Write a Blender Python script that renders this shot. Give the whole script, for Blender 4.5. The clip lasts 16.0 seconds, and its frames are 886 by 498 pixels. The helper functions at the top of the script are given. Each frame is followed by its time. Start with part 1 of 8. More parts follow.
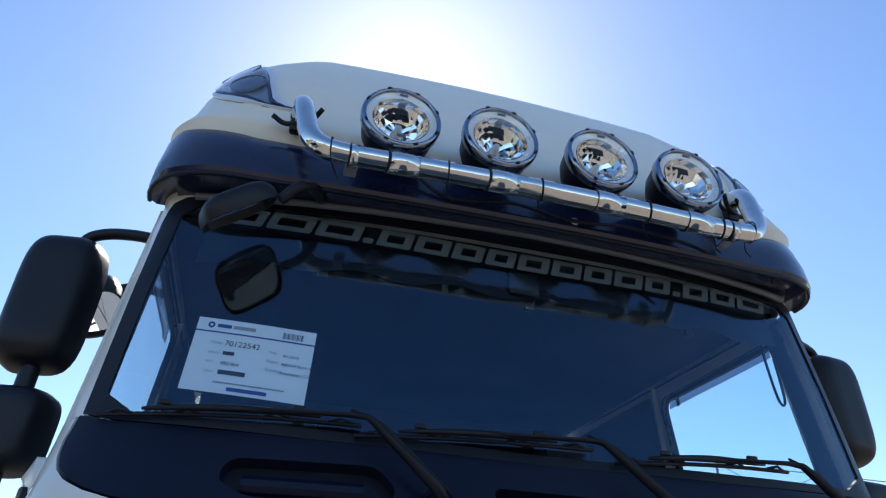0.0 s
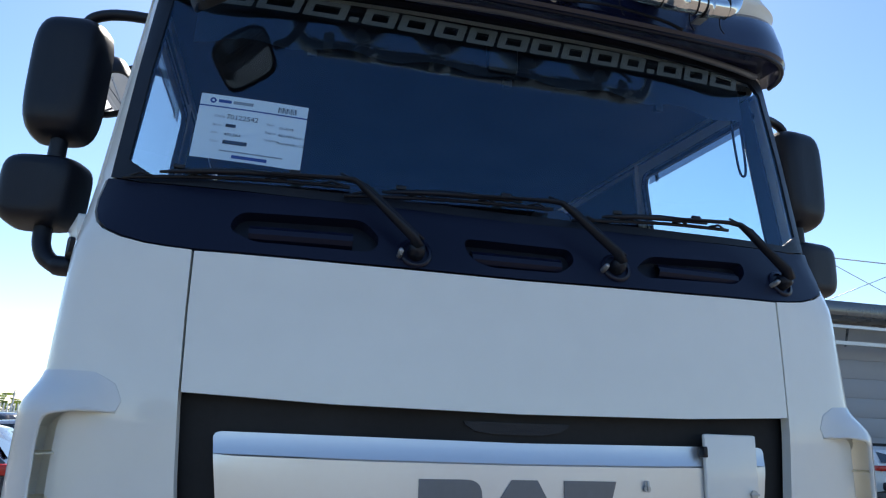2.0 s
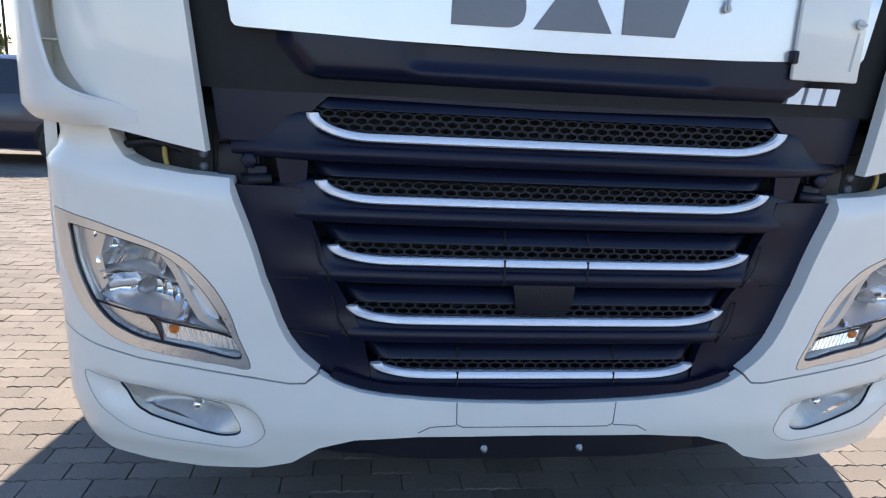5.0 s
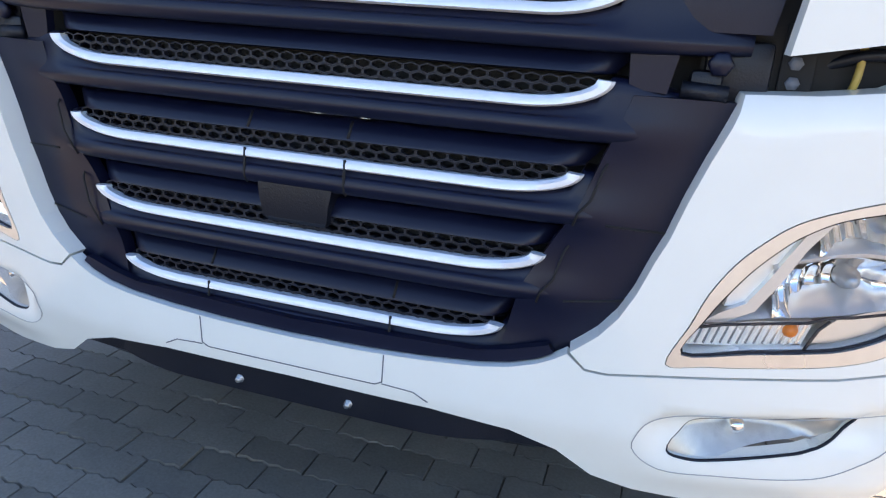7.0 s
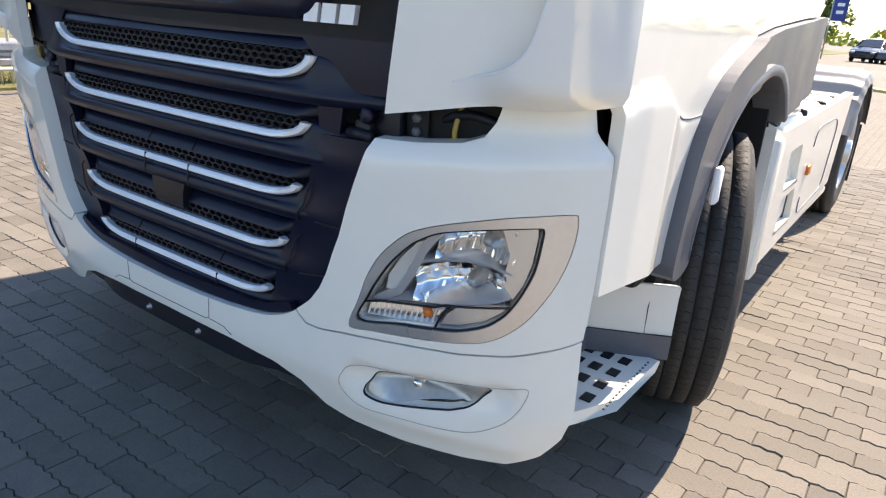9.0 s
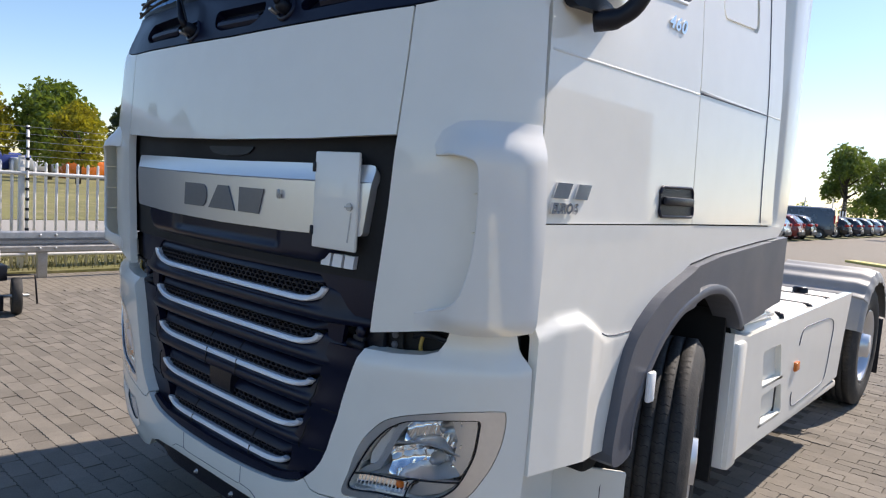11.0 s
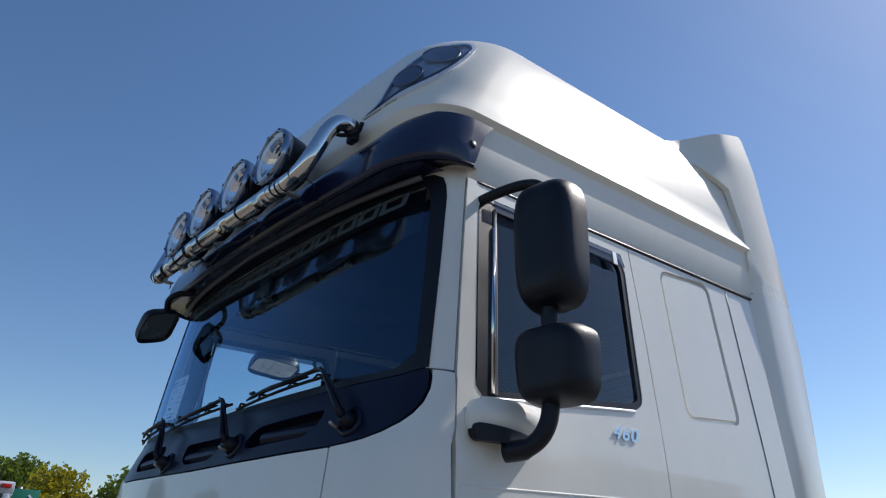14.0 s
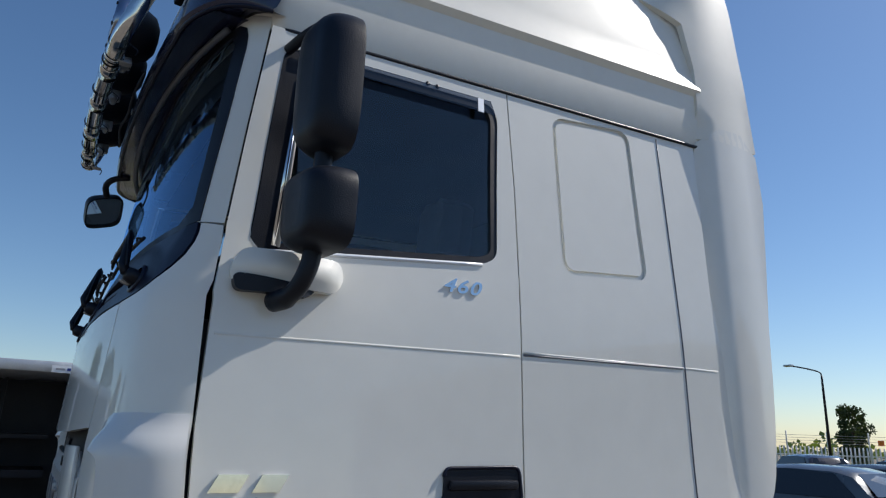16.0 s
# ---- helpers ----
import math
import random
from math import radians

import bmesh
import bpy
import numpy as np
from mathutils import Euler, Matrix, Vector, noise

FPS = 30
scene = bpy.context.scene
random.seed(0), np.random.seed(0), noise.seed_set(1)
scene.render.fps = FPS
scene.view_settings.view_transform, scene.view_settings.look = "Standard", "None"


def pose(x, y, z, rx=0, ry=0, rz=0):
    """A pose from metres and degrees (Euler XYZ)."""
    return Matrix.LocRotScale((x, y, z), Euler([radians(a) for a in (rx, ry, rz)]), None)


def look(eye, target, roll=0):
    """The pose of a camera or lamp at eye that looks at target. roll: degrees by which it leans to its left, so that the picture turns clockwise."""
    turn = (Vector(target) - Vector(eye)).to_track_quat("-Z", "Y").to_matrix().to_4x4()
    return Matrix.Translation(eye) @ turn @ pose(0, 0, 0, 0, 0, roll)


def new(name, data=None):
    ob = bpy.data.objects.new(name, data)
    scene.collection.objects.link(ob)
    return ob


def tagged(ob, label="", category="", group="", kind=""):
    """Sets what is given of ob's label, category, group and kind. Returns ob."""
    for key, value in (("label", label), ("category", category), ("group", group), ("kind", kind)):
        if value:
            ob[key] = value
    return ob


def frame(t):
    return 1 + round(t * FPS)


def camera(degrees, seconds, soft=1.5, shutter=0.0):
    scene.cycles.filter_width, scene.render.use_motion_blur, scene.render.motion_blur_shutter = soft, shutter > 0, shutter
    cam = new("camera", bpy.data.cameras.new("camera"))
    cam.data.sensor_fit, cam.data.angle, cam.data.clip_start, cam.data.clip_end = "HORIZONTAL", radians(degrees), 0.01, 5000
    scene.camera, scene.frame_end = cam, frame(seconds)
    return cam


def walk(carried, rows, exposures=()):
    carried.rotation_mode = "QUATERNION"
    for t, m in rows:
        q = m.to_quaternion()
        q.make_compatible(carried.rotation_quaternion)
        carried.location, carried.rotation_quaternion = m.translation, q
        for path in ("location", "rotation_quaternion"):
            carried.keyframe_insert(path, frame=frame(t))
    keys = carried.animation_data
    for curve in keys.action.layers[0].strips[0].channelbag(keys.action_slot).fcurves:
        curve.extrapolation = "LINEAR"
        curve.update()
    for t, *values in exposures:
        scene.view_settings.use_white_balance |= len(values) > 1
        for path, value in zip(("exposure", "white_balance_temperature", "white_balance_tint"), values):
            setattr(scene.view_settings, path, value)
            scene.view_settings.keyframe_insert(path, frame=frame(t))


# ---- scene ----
cam = camera(66.5, 16.0, 1.2)
PATH = [
    (0, (-0.722, -1.468, 1.781), (-0.29, 0.169, 2.844), 1.9),
    (0.5, (-0.716, -1.59, 1.732), (-0.257, 0.07, 2.747), 1.6),
    (1, (-0.705, -1.649, 1.688), (-0.222, 0.074, 2.581), 1.4),
    (1.5, (-0.687, -1.646, 1.672), (-0.207, 0.146, 2.421), 1.6),
    (2, (-0.656, -1.665, 1.653), (-0.193, 0.216, 2.151), 2.1),
    (2.5, (-0.672, -1.676, 1.629), (-0.201, 0.249, 1.901), 2.3),
    (3, (-0.673, -1.69, 1.591), (-0.206, 0.253, 1.664), 2.5),
    (3.5, (-0.673, -1.701, 1.551), (-0.21, 0.244, 1.488), 2.7),
    (4, (-0.641, -1.662, 1.483), (-0.187, 0.266, 1.203), 2.9),
    (4.2, (-0.625, -1.633, 1.436), (-0.173, 0.286, 1.099), 3.0),
    (6.3, (0.161, -1.242, 1.213), (-0.191, 0.633, 0.611), 3.6),
    (6.5, (0.288, -1.215, 1.214), (-0.12, 0.637, 0.579), 3.8),
    (7, (0.635, -1.023, 1.148), (0.095, 0.791, 0.504), 3.8),
    (7.5, (0.916, -0.867, 1.1), (0.279, 0.918, 0.46), 4.2),
    (8, (1.205, -0.787, 1.056), (0.363, 0.897, 0.379), 4.3),
    (8.5, (1.474, -0.859, 1.166), (0.486, 0.739, 0.481), 4.4),
    (8.7, (1.582, -0.912, 1.24), (0.551, 0.658, 0.555), 4.4),
    (10.8, (2.275, -1.277, 1.569), (0.972, 0.22, 1.324), 4.0),
    (11, (2.246, -1.228, 1.564), (0.921, 0.26, 1.383), 4.0),
    (11.5, (2.207, -1.168, 1.595), (0.86, 0.308, 1.687), 3.7),
    (12, (2.176, -1.143, 1.713), (0.831, 0.304, 2.024), 3.5),
    (12.5, (2.195, -1.145, 1.757), (0.869, 0.251, 2.298), 3.3),
    (13, (2.25, -1.175, 1.77), (0.969, 0.153, 2.543), 3.1),
    (13.5, (2.396, -1.15, 1.768), (1.119, 0.147, 2.595), 2.1),
    (14, (2.596, -0.931, 1.774), (1.211, 0.243, 2.612), 1.9),
    (14.5, (2.726, -0.695, 1.739), (1.302, 0.434, 2.574), 1.7),
    (15, (2.791, -0.418, 1.761), (1.34, 0.672, 2.603), 1.4),
    (15.5, (2.938, -0.208, 1.742), (1.363, 0.797, 2.454), 1.6),
    (16, (3.057, -0.053, 1.712), (1.393, 0.92, 2.247), 2.0),
]
walk(cam, [(t, look(eye, target, roll)) for t, eye, target, roll in PATH],
     [(0, 0.66, 6600, 12), (1.5, 0.58, 6600, 12), (2.5, 0.76, 6700, 13), (3.5, 0.86, 6850, 15), (4.2, 0.98, 7050, 16), (6.3, 2.02, 7400, 20), (7, 2.05, 7800, 20), (7.5, 1.92, 8050, 19), (8, 1.65, 7900, 18), (8.7, 1.34, 7700, 16), (10.8, 0.55, 7150, 16), (12, 0.14, 6650, 13), (14.5, -0.26, 6500, 12), (16, -0.34, 6450, 11)])

# ---- light ----
SUN_EL, SUN_AZ = 45.0, 10.5          # azimuth from +y towards +x
world = bpy.data.worlds.new("sky")
scene.world = world
world.use_nodes = True
wn = world.node_tree
sky = wn.nodes.new("ShaderNodeTexSky")
sky.sky_type = 'NISHITA'
sky.sun_disc = False
sky.sun_elevation = radians(SUN_EL)
sky.sun_rotation = radians(SUN_AZ)
sky.air_density, sky.dust_density, sky.ozone_density = 1.0, 0.33, 3.6
hs = wn.nodes.new("ShaderNodeHueSaturation")
hs.inputs["Saturation"].default_value = 1.11
wn.links.new(sky.outputs[0], hs.inputs["Color"])
wn.links.new(hs.outputs[0], wn.nodes["Background"].inputs[0])
wn.nodes["Background"].inputs[1].default_value = 0.138
sun_data = bpy.data.lights.new("sun", 'SUN')
sun_data.energy, sun_data.angle, sun_data.color = 5.0, radians(0.53), (1.0, 0.95, 0.87)
sun = new("sun", sun_data)
sdir = Vector((math.sin(radians(SUN_AZ)) * math.cos(radians(SUN_EL)), math.cos(radians(SUN_AZ)) * math.cos(radians(SUN_EL)), math.sin(radians(SUN_EL))))
sun.matrix_world = look(tuple(sdir * 60), (0, 0, 0))


# ---- materials ----
def material(name, color, rough=0.5, metal=0.0, var=0.12, scale=3.0, fine=60.0, bump=0.0, coat=0.0, dirt=0.0, dirt_color=(0.25, 0.22, 0.18), spec=0.5, island=0.0, rough_var=0.08, bump_scale=None):
    m = bpy.data.materials.new(name)
    m.use_nodes = True
    nt = m.node_tree
    N, L = nt.nodes, nt.links
    bs = N["Principled BSDF"]
    tc = N.new("ShaderNodeTexCoord")
    n1 = N.new("ShaderNodeTexNoise")
    n1.inputs["Scale"].default_value, n1.inputs["Detail"].default_value = scale, 4.0
    n2 = N.new("ShaderNodeTexNoise")
    n2.inputs["Scale"].default_value, n2.inputs["Detail"].default_value = fine, 3.0
    L.new(tc.outputs["Object"], n1.inputs["Vector"])
    L.new(tc.outputs["Object"], n2.inputs["Vector"])
    mix = N.new("ShaderNodeMath")
    mix.operation = 'ADD'
    L.new(n1.outputs["Fac"], mix.inputs[0])
    L.new(n2.outputs["Fac"], mix.inputs[1])
    mr = N.new("ShaderNodeMapRange")
    mr.inputs["From Min"].default_value, mr.inputs["From Max"].default_value = 0.6, 1.4
    mr.inputs["To Min"].default_value, mr.inputs["To Max"].default_value = 1.0 - var, 1.0 + var
    L.new(mix.outputs[0], mr.inputs["Value"])
    mul = N.new("ShaderNodeMix")
    mul.data_type, mul.blend_type = 'RGBA', 'MULTIPLY'
    mul.inputs[0].default_value = 1.0
    mul.inputs[6].default_value = (*color, 1)
    L.new(mr.outputs[0], mul.inputs[7])
    last = mul.outputs[2]
    if island:
        oi = N.new("ShaderNodeObjectInfo")
        ge = N.new("ShaderNodeNewGeometry")
        ad = N.new("ShaderNodeMath")
        ad.operation = 'ADD'
        L.new(oi.outputs["Random"], ad.inputs[0])
        L.new(ge.outputs["Random Per Island"], ad.inputs[1])
        fr = N.new("ShaderNodeMath")
        fr.operation = 'FRACT'
        L.new(ad.outputs[0], fr.inputs[0])
        m2 = N.new("ShaderNodeMapRange")
        m2.inputs["To Min"].default_value, m2.inputs["To Max"].default_value = 1.0 - island, 1.0 + island
        L.new(fr.outputs[0], m2.inputs["Value"])
        mu2 = N.new("ShaderNodeMix")
        mu2.data_type, mu2.blend_type = 'RGBA', 'MULTIPLY'
        mu2.inputs[0].default_value = 1.0
        L.new(last, mu2.inputs[6])
        L.new(m2.outputs[0], mu2.inputs[7])
        last = mu2.outputs[2]
    if dirt:
        n3 = N.new("ShaderNodeTexNoise")
        n3.inputs["Scale"].default_value, n3.inputs["Detail"].default_value, n3.inputs["Roughness"].default_value = scale * 2.3, 8.0, 0.7
        L.new(tc.outputs["Object"], n3.inputs["Vector"])
        r3 = N.new("ShaderNodeMapRange")
        r3.inputs["From Min"].default_value, r3.inputs["From Max"].default_value = 0.5, 0.75
        r3.inputs["To Min"].default_value, r3.inputs["To Max"].default_value = 0.0, dirt
        L.new(n3.outputs["Fac"], r3.inputs["Value"])
        mu3 = N.new("ShaderNodeMix")
        mu3.data_type = 'RGBA'
        L.new(r3.outputs[0], mu3.inputs[0])
        L.new(last, mu3.inputs[6])
        mu3.inputs[7].default_value = (*dirt_color, 1)
        last = mu3.outputs[2]
    L.new(last, bs.inputs["Base Color"])
    rr = N.new("ShaderNodeMapRange")
    rr.inputs["From Min"].default_value, rr.inputs["From Max"].default_value = 0.3, 0.7
    rr.inputs["To Min"].default_value, rr.inputs["To Max"].default_value = max(0.0, rough - rough_var), min(1.0, rough + rough_var)
    L.new(n1.outputs["Fac"], rr.inputs["Value"])
    L.new(rr.outputs[0], bs.inputs["Roughness"])
    bs.inputs["Metallic"].default_value = metal
    bs.inputs["Specular IOR Level"].default_value = spec
    bs.inputs["Coat Weight"].default_value = coat
    bs.inputs["Coat Roughness"].default_value = 0.04
    if bump:
        bp = N.new("ShaderNodeBump")
        bp.inputs["Strength"].default_value, bp.inputs["Distance"].default_value = bump, 0.004
        if bump_scale:
            n4 = N.new("ShaderNodeTexNoise")
            n4.inputs["Scale"].default_value, n4.inputs["Detail"].default_value = bump_scale, 3.0
            L.new(tc.outputs["Object"], n4.inputs["Vector"])
            L.new(n4.outputs["Fac"], bp.inputs["Height"])
        else:
            L.new(n2.outputs["Fac"], bp.inputs["Height"])
        L.new(bp.outputs[0], bs.inputs["Normal"])
    return m


def glass(name, color, rough=0.0, ior=1.45, thin=0.0, mirror_tint=(1.0, 1.0, 1.0)):
    """Tinted pane: a clear see-through part and a mirror part that grows at a slant."""
    m = bpy.data.materials.new(name)
    m.use_nodes = True
    nt = m.node_tree
    N, L = nt.nodes, nt.links
    N.remove(N["Principled BSDF"])
    tr = N.new("ShaderNodeBsdfTransparent")
    tr.inputs[0].default_value = (*color, 1)
    gl = N.new("ShaderNodeBsdfGlossy")
    gl.inputs["Roughness"].default_value = rough
    gl.inputs["Color"].default_value = (*mirror_tint, 1)
    lw = N.new("ShaderNodeLayerWeight")
    lw.inputs["Blend"].default_value = 0.5
    pw = N.new("ShaderNodeMath")
    pw.operation = 'POWER'
    pw.inputs[1].default_value = 4.5
    L.new(lw.outputs["Facing"], pw.inputs[0])
    ad = N.new("ShaderNodeMath")
    ad.operation = 'ADD'
    ad.use_clamp = True
    ad.inputs[1].default_value = thin + ((ior - 1) / (ior + 1)) ** 2
    L.new(pw.outputs[0], ad.inputs[0])
    mx = N.new("ShaderNodeMixShader")
    L.new(ad.outputs[0], mx.inputs[0])
    L.new(tr.outputs[0], mx.inputs[1])
    L.new(gl.outputs[0], mx.inputs[2])
    L.new(mx.outputs[0], N["Material Output"].inputs[0])
    return m


WHITE = material("white_paint", (0.80, 0.79, 0.735), 0.50, spec=0.12, var=0.03, scale=1.3, fine=9.0, coat=0.85, dirt=0.03, dirt_color=(0.6, 0.56, 0.48))
WHITE2 = material("cream_roof_paint", (0.80, 0.775, 0.70), 0.46, var=0.03, scale=1.1, fine=14.0, coat=0.12, dirt=0.10, dirt_color=(0.5, 0.45, 0.36))
NAVY = material("navy_visor_paint", (0.010, 0.015, 0.050), 0.22, var=0.15, scale=2.0, coat=0.35, dirt=0.04)
CHAR = material("charcoal_plastic", (0.0044, 0.0064, 0.0215), 0.36, spec=0.30, var=0.15, scale=4.0, fine=420.0, bump=0.05, dirt=0.05, dirt_color=(0.015, 0.016, 0.026))
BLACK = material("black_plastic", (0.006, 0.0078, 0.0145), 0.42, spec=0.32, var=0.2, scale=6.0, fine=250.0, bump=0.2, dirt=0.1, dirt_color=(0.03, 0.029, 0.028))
REFLECT = material("lamp_reflector", (0.95, 0.95, 0.95), 0.09, metal=1.0, var=0.02, scale=6.0, rough_var=0.04)
SHELL = material("lamp_shell_plastic", (0.92, 0.90, 0.86), 0.24, metal=0.35, var=0.04, scale=5.0)
SMOKED = glass("smoked_acrylic", (0.22, 0.24, 0.28), 0.0, 1.5, 0.02)
FOGREF = material("fog_reflector_plastic", (0.58, 0.56, 0.52), 0.42, metal=0.75, var=0.15, scale=14.0)
HOSE = material("yellow_hose_rubber", (0.42, 0.29, 0.07), 0.5, var=0.1)
GUARD = material("mudguard_plastic", (0.30, 0.30, 0.30), 0.5, var=0.1, scale=4.0, fine=200.0, bump=0.15, dirt=0.25, dirt_color=(0.26, 0.24, 0.21))
# near-black that puts the shade of gaps and hollows into the colour
VOID = material("shade_black", (0.008, 0.008, 0.009), 0.8, var=0.3)
LAMPBED = material("lamp_bed_plastic", (0.30, 0.34, 0.40), 0.22, metal=0.6, var=0.25, scale=9.0)
GREYP = material("grey_plastic", (0.105, 0.113, 0.135), 0.42, var=0.08, scale=4.0, fine=200.0, bump=0.15, dirt=0.15, dirt_color=(0.18, 0.18, 0.18))
GREYL = material("pale_grey_plastic", (0.36, 0.36, 0.36), 0.5, var=0.08, scale=4.0, fine=200.0, bump=0.15, dirt=0.2, dirt_color=(0.3, 0.28, 0.25))
SILVER = material("brushed_silver", (0.66, 0.67, 0.69), 0.30, metal=0.7, var=0.015, scale=2.0, fine=40.0, dirt=0.02, rough_var=0.02)
STRIP = material("silver_strip", (0.72, 0.75, 0.80), 0.42, metal=0.35, var=0.04, scale=4.0)
CHROME = material("chrome", (0.74, 0.73, 0.72), 0.10, metal=1.0, var=0.08, scale=7.0, fine=90.0, dirt=0.15, dirt_color=(0.3, 0.28, 0.26), rough_var=0.07)
BEZEL = material("champagne_bezel", (0.74, 0.735, 0.73), 0.33, metal=0.85, var=0.05, scale=3.0)
EMBLEM = material("grey_emblem", (0.15, 0.16, 0.18), 0.4, metal=0.4, var=0.06)
RUBBER = material("tyre_rubber", (0.028, 0.027, 0.026), 0.75, var=0.25, scale=8.0, fine=120.0, bump=0.3, dirt=0.5, dirt_color=(0.09, 0.08, 0.07))
STEEL = material("galvanised_steel", (0.42, 0.43, 0.44), 0.42, metal=0.8, var=0.15, scale=9.0, fine=40.0)
PAPER = material("card_paper", (0.82, 0.84, 0.86), 0.5, var=0.02)
INK = material("printed_ink", (0.03, 0.03, 0.04), 0.6, var=0.05)
INKG = material("grey_ink", (0.3, 0.31, 0.34), 0.6, var=0.05)
INKB = material("blue_ink", (0.02, 0.05, 0.25), 0.6, var=0.05)
AMBER = material("amber_plastic", (0.75, 0.18, 0.02), 0.25, var=0.1)
RED = material("red_lamp_plastic", (0.5, 0.02, 0.015), 0.25, var=0.1)
# cloth and trim colours hold the bluish dark of the shaded cab
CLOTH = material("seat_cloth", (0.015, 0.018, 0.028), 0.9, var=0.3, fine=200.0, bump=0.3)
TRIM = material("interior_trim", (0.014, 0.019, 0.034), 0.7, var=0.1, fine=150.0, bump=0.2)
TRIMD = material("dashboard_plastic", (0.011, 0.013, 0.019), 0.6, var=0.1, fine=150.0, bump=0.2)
# blue mirror tint stands in for blue sky reflected in the windscreen
GLASS = glass("windscreen_glass", (0.80, 0.90, 0.95), 0.0, 1.5, 0.05, (0.45, 0.70, 1.0))
SIDEGLASS = glass("door_glass", (0.80, 0.92, 0.93), 0.0, 1.5, 0.035)
LENS = glass("lamp_lens", (0.95, 0.96, 0.97), 0.02, 1.35)
TEXT = material("frosted_letters", (0.15, 0.155, 0.165), 0.8, var=0.05, spec=0.1)
DARKCHROME = material("dark_chrome", (0.30, 0.33, 0.40), 0.16, metal=1.0, var=0.08, scale=7.0)
NET = material("grey_mesh_plastic", (0.014, 0.016, 0.024), 0.5, spec=0.3, var=0.15, scale=6.0)
MIRROR = material("mirror_glass", (0.85, 0.87, 0.9), 0.01, metal=1.0, var=0.01, rough_var=0.0)


VANE = material("deflector_plastic", (0.79, 0.79, 0.77), 0.45, spec=0.15, var=0.03, scale=1.3, fine=9.0, coat=0.8)
_n, _l = VANE.node_tree.nodes, VANE.node_tree.links
_t = _n.new("ShaderNodeBsdfTranslucent")
_t.inputs[0].default_value = (0.88, 0.79, 0.52, 1)
_m = _n.new("ShaderNodeMixShader")
_m.inputs[0].default_value = 0.09
_l.new(_n["Principled BSDF"].outputs[0], _m.inputs[1])
_l.new(_t.outputs[0], _m.inputs[2])
_l.new(_m.outputs[0], _n["Material Output"].inputs[0])
FINS = material("fin_plastic", (0.80, 0.78, 0.70), 0.28, var=0.03, scale=1.3, fine=9.0, coat=0.4)
_n, _l = FINS.node_tree.nodes, FINS.node_tree.links
_t = _n.new("ShaderNodeBsdfTranslucent")
_t.inputs[0].default_value = (0.88, 0.79, 0.52, 1)
_m = _n.new("ShaderNodeMixShader")
_m.inputs[0].default_value = 0.45
_l.new(_n["Principled BSDF"].outputs[0], _m.inputs[1])
_l.new(_t.outputs[0], _m.inputs[2])
_l.new(_m.outputs[0], _n["Material Output"].inputs[0])


# ---- mesh tools ----
def link_bm(name, bm, mat, parent=None, label="", smooth=30):
    me = bpy.data.meshes.new(name)
    if smooth:
        lim = radians(smooth)
        for f in bm.faces:
            f.smooth = True
        for e in bm.edges:
            if len(e.link_faces) == 2 and e.calc_face_angle(0.0) > lim:
                e.smooth = False
    bm.to_mesh(me)
    bm.free()
    me.materials.append(mat)
    ob = new(name, me)
    if parent is not None:
        ob.parent = parent
        ob.matrix_parent_inverse = parent.matrix_world.inverted()
    if label:
        tagged(ob, label)
    return ob


def part(name, bm, mat, parent, label="", smooth=30):
    return link_bm(name, bm, mat, parent, label, smooth)


def thing(name, label, category, group="", kind="", at=(0, 0, 0)):
    ob = new(name)
    ob.location = at
    bpy.context.view_layer.update()
    return tagged(ob, label, category, group, kind)


def add_box(bm, c, s, bevel=0.0, rot=None, seg=2):
    r = bmesh.ops.create_cube(bm, size=1.0)
    m = Matrix.Translation(c) @ (rot.to_4x4() if rot is not None else Matrix()) @ Matrix.Diagonal((*s, 1))
    bmesh.ops.transform(bm, matrix=m, verts=r["verts"])
    if bevel:
        es = list({e for v in r["verts"] for e in v.link_edges})
        bmesh.ops.bevel(bm, geom=es, offset=bevel, segments=seg, profile=0.5, affect='EDGES', clamp_overlap=True)
    return bm


def boxm(c, s, bevel=0.0, rot=None, seg=2):
    return add_box(bmesh.new(), c, s, bevel, rot, seg)


def catmull(pts, n):
    P = [Vector(p) for p in pts]
    P = [P[0] * 2 - P[1]] + P + [P[-1] * 2 - P[-2]]
    out = []
    for i in range(1, len(P) - 2):
        for k in range(n):
            t = k / n
            a, b, c, d = P[i - 1], P[i], P[i + 1], P[i + 2]
            out.append(0.5 * (2 * b + (c - a) * t + (2 * a - 5 * b + 4 * c - d) * t * t + (3 * b - a - 3 * c + d) * t ** 3))
    out.append(P[-2])
    return out


def add_tube(bm, pts, rad, seg=10, cap=True, flat=1.0):
    """A tube along pts; rad one number or one a point; flat squashes it across."""
    pts = [Vector(p) for p in pts]
    rads = rad if isinstance(rad, (list, tuple)) else [rad] * len(pts)
    rings = []
    ref = None
    for i, p in enumerate(pts):
        d = (pts[min(i + 1, len(pts) - 1)] - pts[max(i - 1, 0)]).normalized()
        if ref is None:
            ref = Vector((0, 0, 1)) if abs(d.z) < 0.9 else Vector((1, 0, 0))
        a = (ref - d * ref.dot(d)).normalized()
        ref = a
        b = d.cross(a)
        rings.append([bm.verts.new(p + (a * math.cos(2 * math.pi * k / seg) * flat + b * math.sin(2 * math.pi * k / seg)) * rads[i]) for k in range(seg)])
    for r0, r1 in zip(rings, rings[1:]):
        for k in range(seg):
            bm.faces.new((r0[k], r0[(k + 1) % seg], r1[(k + 1) % seg], r1[k]))
    if cap:
        bm.faces.new(rings[0][::-1])
        bm.faces.new(rings[-1])
    return bm


